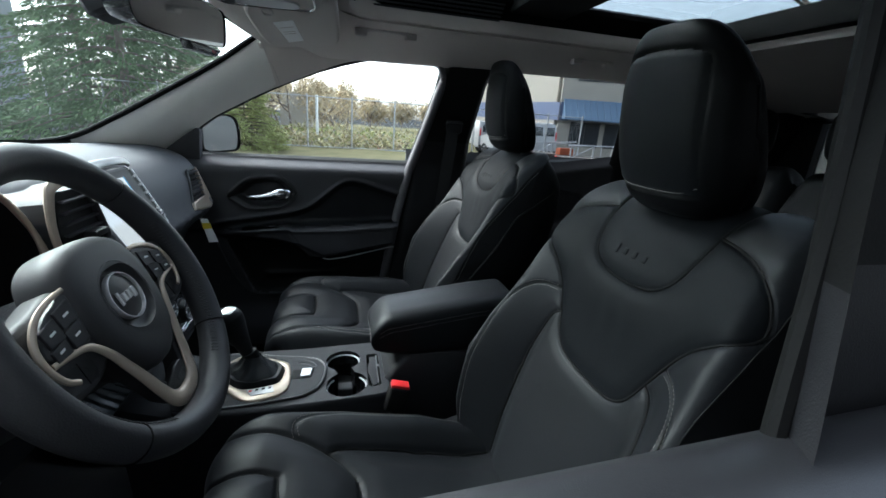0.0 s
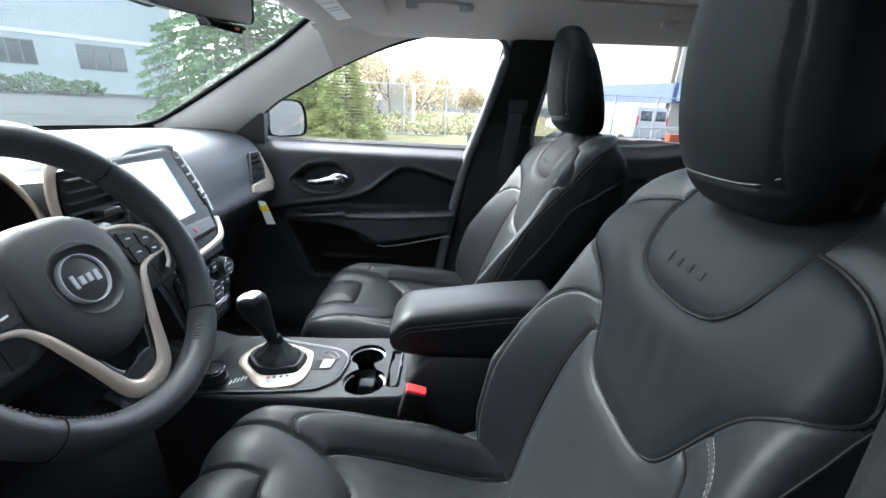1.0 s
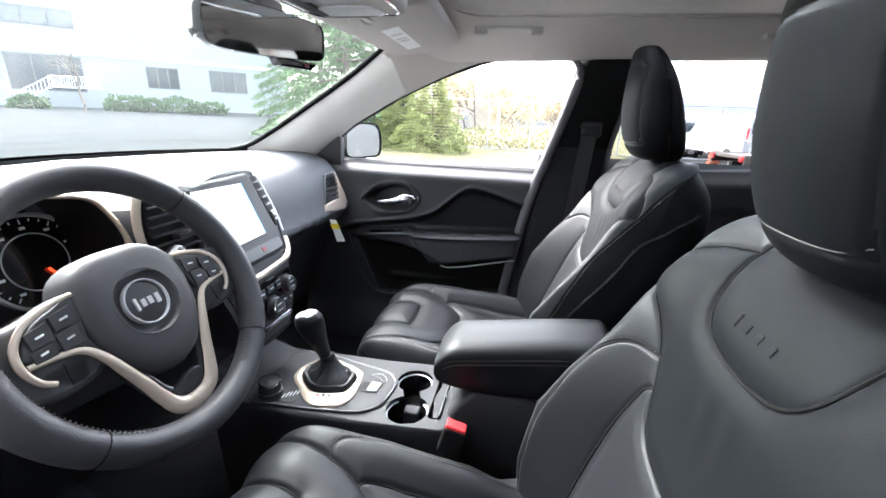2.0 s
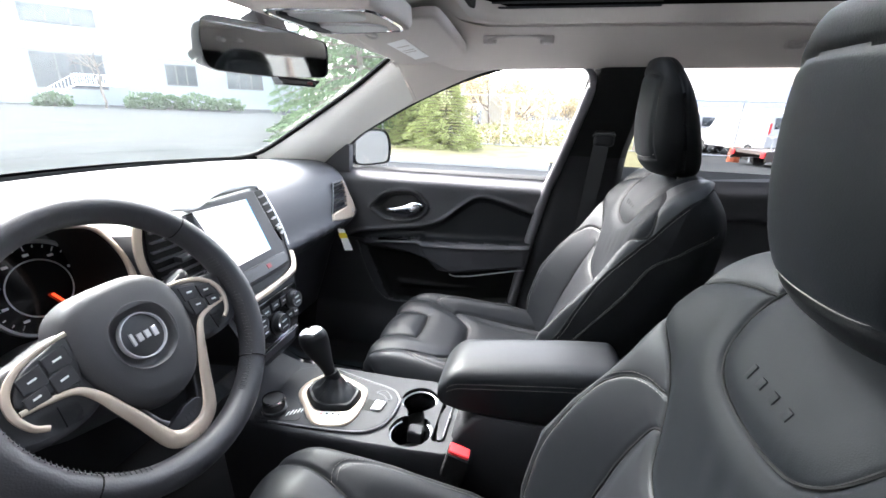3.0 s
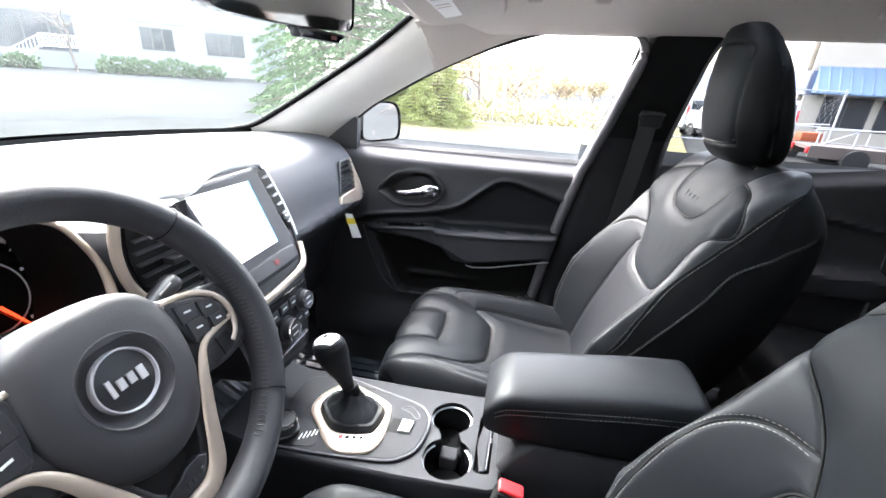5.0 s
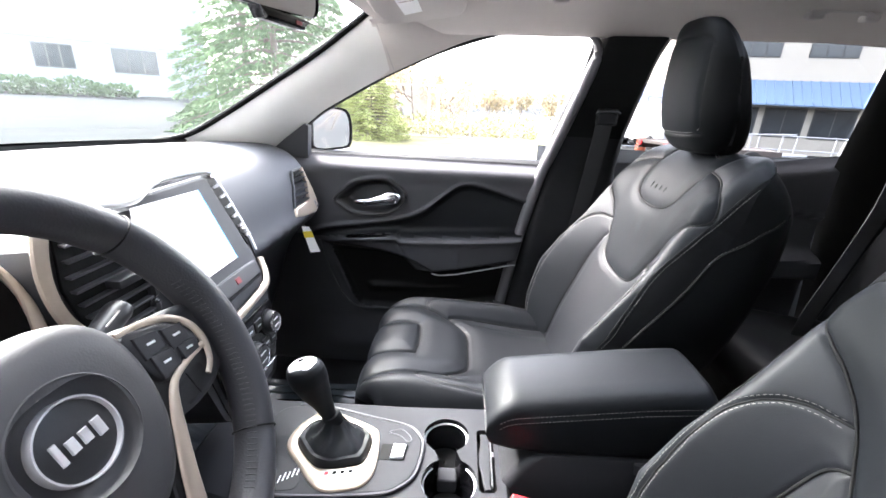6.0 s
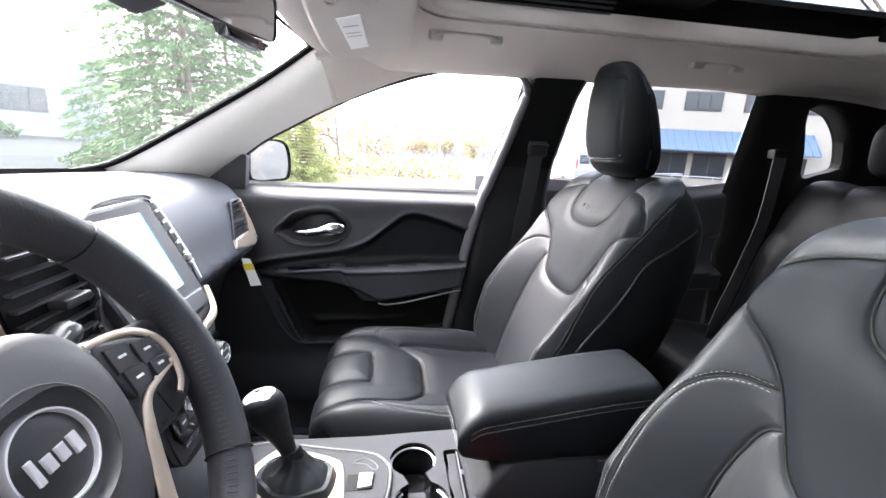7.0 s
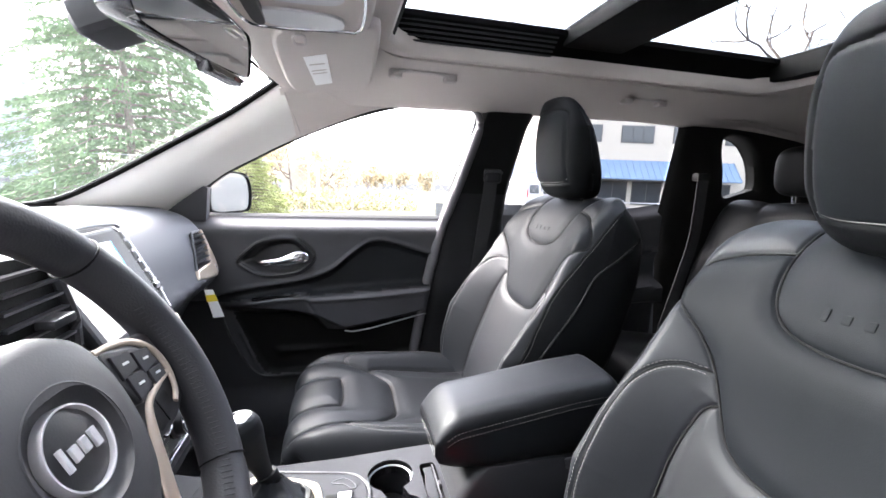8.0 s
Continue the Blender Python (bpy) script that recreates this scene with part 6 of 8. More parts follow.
rows.append(np.c_[rim_out * (1, 0.93), np.full(len(rim_out), 0.44)])
v, f = grid(np.array(rows), closed_v=True, flip=True)
put("console_side", v - KA, f, M_CONSOLE, con, sharp=50)
for nm, (loop, deep) in WELLS.items():
    c = loop.mean(0)
    lip = [np.c_[loop, top_z(loop[:, 0])], np.c_[c + (loop - c) * 0.985, top_z(loop[:, 0]) - 0.003], np.c_[c + (loop - c) * 0.975, top_z(loop[:, 0]) - 0.010], np.c_[c + (loop - c) * 0.94, top_z(loop[:, 0]) - deep]]
    v, f = grid(np.array(lip), closed_v=True)
    f.append(tuple(range(3 * len(loop), 4 * len(loop))))
    put("cup_well" if nm == "cup" else "storage_well", v - KA, f, M_GLOSSBLACK if nm == "cup" else M_DARK, con, sharp=40)
for cx, cy, r in CUPS:
    a0 = 90 if cy > 0 else 270
    t = np.radians(np.linspace(a0 - 138, a0 + 138, 50))
    ring = np.c_[cx + (r - 0.0025) * np.cos(t), cy + (r - 0.0025) * np.sin(t), top_z(cx + r * np.cos(t)) - 0.010]
    put("cup_rim", tube(ring, 0.0016, 8)[0] - KA, tube(ring, 0.0016, 8)[1], M_SILVER, con, "thin bright cup holder rim")
    disc = np.array([[(cx + a * math.cos(q), cy + a * math.sin(q), 0.692 + h) for q in np.linspace(0, 2 * np.pi, 32, endpoint=False)] for a, h in ((0.034, 0.0), (0.034, 0.004), (0.03, 0.005), (0.001, 0.004))])
    put("cup_mat", grid(disc, closed_v=True)[0] - KA, grid(disc, closed_v=True)[1], M_DARK, con)
part("cup_bridge", box_bm(0.034, 0.030, 0.030, 0.006, tuple(np.array((-0.003, -0.024, 0.708)) - KA), 3), M_CONSOLE, con)


def flat_piece(name, outline, h, material, n=0, bevel=0.003, z0=0.0, parent=None, label=""):
    o = spline(outline, n, True) if n else np.array(outline, float)
    v, f = slab(o, h, bevel, 2, lambda a, b, c: np.array((a, b, float(top_z(a)) + z0 + c)))
    return put(name, v - KA, f, material, parent or con, label)


plate = flat_piece("shift_plate", [(-0.335, 0.060), (-0.30, 0.080), (-0.258, 0.083), (-0.160, 0.060), (-0.085, 0.042), (-0.060, 0.022), (-0.050, -0.008), (-0.058, -0.062), (-0.078, -0.088), (-0.108, -0.102), (-0.20, -0.112), (-0.28, -0.118), (-0.335, -0.118), (-0.338, -0.02)], 0.005, M_CONSOLE, 90, 0.003)
rimpts = spline([(-0.30, 0.082), (-0.258, 0.085), (-0.160, 0.062), (-0.084, 0.043), (-0.058, 0.022), (-0.048, -0.008), (-0.056, -0.064), (-0.077, -0.090), (-0.108, -0.104), (-0.20, -0.114), (-0.30, -0.119)], 60)
q = np.c_[rimpts, top_z(rimpts[:, 0]) + 0.004]
put("plate_rim", tube(q, 0.0024, 8)[0] - KA, tube(q, 0.0024, 8)[1], M_BEAD, con, "thin grey edge of the plate")
# printed plate of the terrain dial
flat_piece("dial_plate", [(-0.335, -0.045), (-0.315, -0.040), (-0.272, -0.052), (-0.243, -0.082), (-0.240, -0.103), (-0.262, -0.110), (-0.335, -0.112)], 0.0012, M_BUTTON, 60, 0.0005, 0.005)
# champagne surround of the gaiter: both rims run at the same angles about its middle
CG = np.array((-0.205, -0.012))


def about(points, n=80):
    p = spline(points, 400, True) - CG
    t = np.arctan2(p[:, 1], p[:, 0])
    o = np.argsort(t)
    g = np.linspace(-np.pi, np.pi, n, endpoint=False)
    r = np.interp(g, t[o], np.linalg.norm(p, axis=1)[o], period=2 * np.pi)
    return CG + r[:, None] * np.c_[np.cos(g), np.sin(g)]


OB = about([(-0.284, -0.026), (-0.284, 0.012), (-0.262, 0.050), (-0.238, 0.066), (-0.200, 0.054), (-0.146, 0.031), (-0.129, 0.010), (-0.122, -0.058), (-0.134, -0.092), (-0.160, -0.104), (-0.196, -0.108), (-0.222, -0.094), (-0.252, -0.062)])
IB = about([(-0.268, -0.018), (-0.264, 0.012), (-0.245, 0.034), (-0.224, 0.041), (-0.190, 0.030), (-0.150, 0.015), (-0.138, -0.008), (-0.143, -0.048), (-0.158, -0.060), (-0.206, -0.069), (-0.234, -0.057)])
tz = lambda q: top_z(q[:, 0])
P = np.array([np.c_[OB, tz(OB) + 0.003], np.c_[OB, tz(OB) + 0.008], np.c_[OB * 0.94 + IB * 0.06, tz(OB) + 0.010], np.c_[OB * 0.15 + IB * 0.85, tz(OB) + 0.011], np.c_[IB, tz(IB) + 0.009], np.c_[IB, tz(IB) + 0.002]])
put("gaiter_surround", grid(P, closed_v=True)[0] - KA, grid(P, closed_v=True)[1], M_CHAMP, con, "champagne satin metal surround", sharp=0)
# gear display window with its small marks
win = flat_piece("gear_window", [(-0.208, -0.075), (-0.156, -0.066), (-0.150, -0.088), (-0.194, -0.096)], 0.0016, M_SILVER, 0, 0.0006, 0.0100, label="pale gear display window")
for k in range(4):
    x0, y0 = -0.201 + 0.0125 * k, -0.083 + 0.0022 * k
    flat_piece("gear_mark", [(x0, y0), (x0 + 0.006, y0 + 0.001), (x0 + 0.006, y0 + 0.007), (x0, y0 + 0.006)], 0.0005, M_RED if k == 0 else M_DARK, 0, 0.0002, 0.0116, parent=win)
# parking brake switch in its tray
tr = flat_piece("switch_tray", [(-0.123, -0.042), (-0.078, -0.040), (-0.073, -0.008), (-0.120, -0.006)], 0.002, M_DARK, 0, 0.0008, 0.0045)
flat_piece("brake_switch", [(-0.102, -0.040), (-0.080, -0.038), (-0.077, -0.010), (-0.100, -0.009)], 0.006, M_SILVER, 0, 0.002, 0.0055, parent=tr, label="satin silver parking brake switch")
tq = spline([(-0.112, 0.022), (-0.090, 0.014), (-0.078, 0.002), (-0.070, 0.004), (-0.076, 0.018), (-0.092, 0.030)], 50, True)
tq = np.c_[tq, top_z(tq[:, 0]) + 0.007]
put("tray_groove", tube(tq - (0, 0, 0.0015), 0.0012, 6, closed=True)[0] - KA, tube(tq, 0.0012, 6, closed=True)[1], M_BEAD, con)
# terrain dial
t = np.linspace(0, 2 * np.pi, 40, endpoint=False)
dial = None
for nm, prof, mt in (("terrain_dial", ((0.030, 0.0), (0.030, 0.008), (0.027, 0.009), (0.026, 0.026), (0.024, 0.029), (0.0005, 0.030)), M_SATIN), ("dial_ring", ((0.0265, 0.024), (0.0275, 0.026), (0.0262, 0.030), (0.0235, 0.0302)), M_CHROME)):
    P = np.array([[(-0.303 + a * math.cos(q) * 0.88, -0.090 + a * math.sin(q) * 0.88, 0.762 + h) for q in t] for a, h in prof])
    o = put(nm, grid(P, closed_v=True)[0] - KA, grid(P, closed_v=True)[1], mt, dial or con)
    dial = dial or o
for k in range(5):
    x0, y0 = -0.272 + 0.0062 * k, -0.098 + 0.0042 * k
    flat_piece("print_bar", [(x0, y0), (x0 + 0.0022, y0), (x0 + 0.0022, y0 + 0.014 + 0.002 * (k % 2)), (x0, y0 + 0.014 + 0.002 * (k % 2))], 0.0004, M_WHITE, 0, 0.0001, 0.0062)
# sockets in the front well
for y in (0.012, 0.05):
    P = np.array([[(-0.372 + a * math.cos(q), y + a * math.sin(q), 0.735 + h) for q in t] for a, h in ((0.014, -0.02), (0.014, 0.006), (0.011, 0.008), (0.0005, 0.007))])
    put("socket", grid(P, closed_v=True)[0] - KA, grid(P, closed_v=True)[1], M_SATIN, con)
# rear box under the armrest
rows = [[(a, b, z) for a, b in rounded(x0, 0.455, -0.074 - w_, 0.070 + w_, 0.016, 6)] for z, x0, w_ in ((0.43, 0.086, 0.010), (0.70, 0.084, 0.008), (0.765, 0.084, 0.006), (0.790, 0.100, 0.003), (0.812, 0.120, -0.001), (0.822, 0.135, -0.006))]
v, f = grid(np.array(rows), closed_v=True, flip=True)
put("storage_box", v - KA, f + [tuple(range(len(v) - len(rows[0]), len(v)))], M_PILLARLOW, con, sharp=50)
# loose insert in the tray beside the cup holders: a plate with a wavy edge and a thin slot
ins_ = flat_piece("tray_insert", [(0.054, 0.034), (0.055, 0.018), (0.053, 0.004), (0.049, -0.012), (0.048, -0.032), (0.053, -0.050), (0.055, -0.068), (0.058, -0.084), (0.067, -0.082), (0.070, 0.034)], 0.005, M_CONSOLE, 0, 0.0015, -0.009)
q = np.array([(0.0715, 0.034, 0.764), (0.0705, -0.02, 0.764), (0.0695, -0.082, 0.764)])
put("insert_rail", tube(q, 0.0016, 6)[0] - KA, tube(q, 0.0016, 6)[1], M_BEAD, ins_)
part("insert_tab", box_bm(0.004, 0.012, 0.006, 0.001, tuple(np.array((0.073, -0.022, 0.768)) - KA)), M_BEAD, ins_)

# shift lever: thing of its own
lever = thing("gear_lever", "black leather gear lever with stitched gaiter", "gear lever", (-0.205, 0.0, 0.765))
LA = np.array((-0.205, 0.0, 0.765))
ax = spline([(-0.212, 0.0, 0.80), (-0.225, 0.0, 0.835), (-0.240, 0.0, 0.868), (-0.252, -0.001, 0.900), (-0.258, -0.001, 0.921)], 30)
kr = np.interp(np.linspace(0, 1, 130), (0, 0.12, 0.3, 0.5, 0.68, 0.82, 0.91, 0.96, 0.99, 1), (0.0125, 0.0135, 0.0175, 0.0255, 0.0315, 0.0325, 0.0285, 0.0215, 0.011, 0.0005))
kr = np.convolve(np.pad(kr, 4, mode="edge"), np.hanning(11)[1:-1] / np.hanning(11).sum(), "valid")
v, f = tube(spline(ax, 130), kr, 96, flat=0.9, up=(0, 1, 0))
cap_key = split_faces(v, f[:-2], lambda q: bool(v[list(q)].mean(0)[2] > 0.908 + 0.5 * max(0.0, v[list(q)].mean(0)[0] + 0.256)) and v[list(q)].mean(0)[1] > -0.020)
for k, (vv, ff) in sorted(cap_key.items()):
    put("knob_cap" if k else "knob", vv - LA, ff, M_SILVER if k else M_LEATHER, lever, "satin silver knob cap" if k else "", sharp=0)
put("collar", tube([(-0.206, 0, 0.795), (-0.213, 0, 0.812)], 0.0165, 20)[0] - LA, tube([(0, 0, 0), (0, 0, 1)], 1, 20)[1], M_LEATHER, lever)
gq = np.linspace(0, 2 * np.pi, 80, endpoint=False)
rows = []
IBc = CG + (IB - CG) * 0.97
cc = np.array((-0.207, 0.0))
for s, h in ((1.0, 0.002), (0.99, 0.009), (0.93, 0.015), (0.82, 0.013), (0.70, 0.022), (0.55, 0.026), (0.40, 0.036), (0.28, 0.046)):
    q = cc + (IBc - cc) * s
    rip = 0.0030 * np.sin(gq * 7 + s * 5) * max(0.0, 1 - abs(2 * s - 1.2))
    rows.append(np.c_[q, 0.760 + h + rip])
P = np.array(rows)
put("gaiter", grid(P, closed_v=True)[0] - LA, grid(P, closed_v=True)[1], M_LEATHER, lever)
th = []
for off in (0.006, -0.006):
    th.append(stitches(np.array([(cc[0] + (0.058 - 0.043 * s), off + 0.004, 0.762 + 0.044 * s + 0.006 * math.sin(math.pi * s)) for s in np.linspace(0, 1, 30)]), (0, 0, 1)))
put("stitching", joined(th)[0] - LA, joined(th)[1], M_THREAD, lever)

# armrest lid
lid = thing("armrest", "padded black leather armrest lid with pale stitching", "armrest", (0.22, 0.0, 0.85))
AA = np.array((0.22, 0.0, 0.85))
rows = []
xs = np.linspace(0, 1, 70)


def lid_ring(x, dz=0.0):
    """Section across the lid at x."""
    e0, e1 = (x - 0.052) / 0.05, (0.40 - x) / 0.03
    top = 0.912 + 0.16 * (x - 0.06) - 0.10 * max(0, x - 0.28) ** 1.3
    fr = min(1, max(0, e0))
    rd = 1 - (1 - fr) ** 2.4
    rr = 1 - (1 - min(1, max(0, e1))) ** 2
    zt = (top - 0.035) + 0.035 * rd * rr
    zb = np.interp(x, (0.052, 0.060, 0.10, 0.44), (0.828, 0.818, 0.812, 0.812)) + 0.02 * (1 - rr)
    hw = 0.071 * (0.92 + 0.08 * rd) * (0.9 + 0.1 * rr)
    pts = []
    n = 48
    for k in range(n):
        a_ = 2 * np.pi * k / n
        y = np.sign(math.cos(a_)) * abs(math.cos(a_)) ** 0.32 * hw
        s = math.sin(a_)
        z = (zt + zb) / 2 + np.sign(s) * abs(s) ** 0.38 * (zt - zb) / 2
        z += 0.004 * (1 - (y / hw) ** 2) * (s > 0)
        seam = zt - 0.030
        y *= 1 - 0.022 * math.exp(-((z - seam) / 0.0028) ** 2)
        y *= 1 - 0.05 * max(0, (seam - z)) / 0.05
        # the front leans back under the seam
        pts.append((x + 0.95 * max(0.0, seam - z) * min(1.0, max(0.0, (0.22 - x) / 0.14)), y, z))
    return pts, zt - 0.030, hw


xs = np.concatenate([[0.0525, 0.054, 0.057, 0.062, 0.068, 0.076], np.linspace(0.085, 0.385, 50), [0.392, 0.397, 0.3995]])
P = np.array([lid_ring(x)[0] for x in xs])
v, f = grid(P, closed_v=True)
n = 48
f += [tuple(range(n))[::-1], tuple(range(len(v) - n, len(v)))]
seamz = np.array([lid_ring(x)[1] for x in xs])
kk = split_faces(v, f, lambda q: v[list(q)][:, 2].mean() > np.interp(v[list(q)][:, 0].mean(), xs, seamz))
for k, (vv, ff) in kk.items():
    put("lid_top" if k else "lid_side", vv - AA, ff, M_LEATHER, lid, sharp=0)
th = []
for sgn in (1, -1):
    for dz in (0.005, -0.005):
        th.append(stitches([(x, sgn * (lid_ring(x)[2] * 0.9955 + 0.0004), lid_ring(x)[1] + dz) for x in np.linspace(0.072, 0.38, 120)], (0, sgn, 0)))
for dz in (0.005, -0.005):
    th.append(stitches([(0.0535 + 0.10 * y * y, y, lid_ring(0.06)[1] + dz - 0.006) for y in np.linspace(-0.055, 0.055, 60)], (-1, 0, 0)))
tagged(put("stitching", joined(th)[0] - AA, joined(th)[1], M_THREAD, lid, "pale thread in double rows"), kind="stuff")
part("latch", box_bm(0.03, 0.008, 0.02, 0.003, tuple(np.array((0.30, -0.071, 0.812)) - AA)), M_PLASTIC, lid)

# belt buckles
for y, x, z in ((-0.126, 0.112, 0.786), (0.132, 0.20, 0.76)):
    bk = thing("seat_belt_buckle", "black seat belt buckle with a red release button", "belt buckle", (x, y, z), group="buckles")
    rot = Euler((0, radians(14), 0)).to_matrix()
    part("housing", box_bm(0.046, 0.030, 0.060, 0.007, (-0.006, 0, -0.031), 3, rot), M_DARK, bk)
    part("release_button", box_bm(0.040, 0.023, 0.010, 0.004, (0.0, 0, 0.000), 3, rot), M_RED, bk, "red release button")
    part("stem", box_bm(0.016, 0.028, 0.16, 0.005, (-0.004, 0, -0.125), 2, Euler((0, radians(-8), 0)).to_matrix()), M_DARK, bk)
# ---- things under the roof ----
mir = thing("rear_view_mirror", "black interior mirror with a wide glass", "mirror", (-0.262, -0.030, 1.474))
MA = np.array((-0.262, -0.030, 1.474))
MT = Matrix.Translation((0, 0, 0)) @ Euler((0, radians(2), radians(-11))).to_matrix().to_4x4()


def mt(a, b, c):
    return np.array(MT @ Vector((c, a * 1.08, b)))


shape = spline([(-0.134, 0.0), (-0.128, 0.032), (-0.10, 0.040), (0.0, 0.042), (0.10, 0.038), (0.127, 0.032), (0.131, 0.0), (0.126, -0.026), (0.10, -0.032), (0.0, -0.038), (-0.10, -0.038), (-0.128, -0.030)], 80, True)
rows = []
for s, c in ((0.6, -0.045), (0.85, -0.040), (0.98, -0.022), (1.0, -0.008), (0.985, 0.0), (0.965, 0.001), (0.955, -0.002)):
    rows.append([mt(a * (1 - (1 - s) * 0.35), b * s, c) for a, b in shape])
P = np.array(rows)
v, f = grid(P, closed_v=True)
f.append(tuple(range(80))[::-1])
put("housing", v, f, M_GLOSSBLACK, mir)
put("mirror_glass", [mt(a * 0.985, b * 0.95, -0.0015) for a, b in shape], [tuple(range(80))], M_MIRROR, mir, "silvered mirror glass", smooth=False)
mb = put("mirror_foot", *slab([(-0.05, -0.036), (0.05, -0.036), (0.04, -0.050), (-0.04, -0.050)], 0.02, 0.004, 2, lambda a, b, c: mt(a + 0.05, b, c - 0.016)), M_GLOSSBLACK, mir)
put("lamp", *slab([(0.018, -0.046), (0.030, -0.046), (0.030, -0.041), (0.018, -0.041)], 0.001, 0.0003, 1, lambda a, b, c: mt(a + 0.05, b, c + 0.0042)), M_DIMRED, mb, "dim red telltale")
put("stem", *tube([mt(0.07, 0.0, -0.04), np.array((-0.06, 0.085, 0.0)), np.array((-0.12, 0.09, 0.03))], (0.012, 0.014, 0.02), 12), M_SATIN, mir)
part("sensor_cover", box_bm(0.14, 0.09, 0.05, 0.018, (-0.11, 0.08, 0.035), 3, Euler((0, radians(-24), 0)).to_matrix()), M_BUTTON, mir)

# overhead console
oc = thing("overhead_console", "grey overhead console with reading lamps and chrome rim", "overhead console", (-0.15, 0.0, 1.545))
OCO = spline([(-0.10, -0.10), (-0.11, 0.0), (-0.10, 0.10), (-0.06, 0.118), (0.06, 0.10), (0.10, 0.08), (0.10, -0.08), (0.06, -0.10), (-0.06, -0.118)], 60, True)
v, f = slab(OCO, 0.035, 0.012, 3, lambda a, b, c: (a, b, 0.018 - c))
put("shell", v, f, M_LINER, oc)
q = np.c_[OCO * 0.86, np.full(60, -0.0175)]
put("lamp_rim", *tube(q, 0.0028, 8, closed=True), M_CHROME, oc, "thin chrome rim")
for y in (-0.05, 0.05):
    put("reading_lamp", *slab(spline([(-0.05, y - 0.03), (0.05, y - 0.028), (0.05, y + 0.028), (-0.05, y + 0.03)], 30, True), 0.004, 0.002, 2, lambda a, b, c: (a, b, -0.017 - c)), M_SILVER, oc, "frosted reading lamp lens")
put("button_strip", *slab(spline([(-0.075, -0.07), (-0.055, -0.07), (-0.055, 0.07), (-0.075, 0.07)], 30, True), 0.005, 0.002, 2, lambda a, b, c: (a, b, -0.017 - c)), M_BUTTON, oc)


# sun visors, folded up
def visor(sgn):
    vi = thing("sun_visor", "pale grey cloth sun visor with a white label", "sun visor", (-0.112, sgn * 0.335, 1.552), group="visors")
    o = spline([(-0.085, -0.185), (-0.105, -0.13), (-0.105, 0.10), (-0.085, 0.178), (-0.05, 0.192), (0.06, 0.192), (0.088, 0.172), (0.095, 0.10), (0.092, -0.14), (0.078, -0.182), (0.04, -0.192), (-0.05, -0.192)], 80, True)
    tilt = lambda a, b: -0.004 - 0.085 * (b + 0.05) + 0.15 * a
    v, f = slab(o, 0.020, 0.009, 3, lambda a, b, c: (a, sgn * b, tilt(a, b) + 0.010 - c))
    put("panel", v, f if sgn < 0 else [q[::-1] for q in f], M_LINER, vi)
    v, f = slab([(-0.056, -0.075), (-0.010, -0.09), (-0.002, 0.130), (-0.042, 0.142)], 0.001, 0.0002, 1, lambda a, b, c: (a, sgn * b * 0.85, tilt(a, b * 0.85) - 0.0102 - c))
    put("label", v, f, M_PAPER, vi, "white warning label")
    for k in (1, 3, 4):
        v, f = slab([(-0.048 + 0.0012 * k, -0.05 + 0.022 * k), (-0.016 + 0.001 * k, -0.055 + 0.022 * k), (-0.016 + 0.001 * k, -0.049 + 0.022 * k), (-0.048 + 0.0012 * k, -0.044 + 0.022 * k)], 0.0004, 0.0001, 1, lambda a, b, c: (a, sgn * b * 0.85, tilt(a, b * 0.85) - 0.0114 - c))
        put("print_bar", v, f, M_LINER, vi)
    put("pivot", *tube([(-0.085, sgn * -0.205, 0.0), (-0.085, sgn * -0.175, -0.004)], 0.011, 14), M_LINER, vi)
    q = spline([(-0.062, sgn * -0.182, -0.018), (-0.062, sgn * -0.150, -0.022), (-0.045, sgn * -0.150, -0.021), (-0.045, sgn * -0.182, -0.017)], 40, True)
    put("clip_slot", *tube(q, 0.0026, 8, closed=True), M_GRIP, vi)


visor(1)
visor(-1)


# grab handles
def grab(sgn, x0, x1, y):
    z = float(liner_z(np.array((x0 + x1) / 2), np.array(y))) - 0.006
    g = thing("grab_handle", "folded pale grey roof grab handle", "grab handle", ((x0 + x1) / 2, sgn * y, z), group="grab handles")
    xm = (x1 - x0) / 2
    p = spline([(-xm, 0, 0.004), (-xm + 0.012, -sgn * 0.010, -0.006), (-xm + 0.04, -sgn * 0.012, 0.002), (0, -sgn * 0.012, 0.004), (xm - 0.04, -sgn * 0.012, 0.002), (xm - 0.012, -sgn * 0.010, -0.006), (xm, 0, 0.004)], 40)
    put("grip", *tube(p, 0.0085, 10, flat=0.8), M_GRIP, g)
    for s in (-1, 1):
        part("mount", box_bm(0.036, 0.026, 0.030, 0.009, (s * (xm - 0.014), -sgn * 0.004, -0.003), 3), M_GRIP, g)


for sgn in (1, -1):
    grab(sgn, 0.03, 0.205, 0.485)
    grab(sgn, 0.75, 0.90, 0.515)


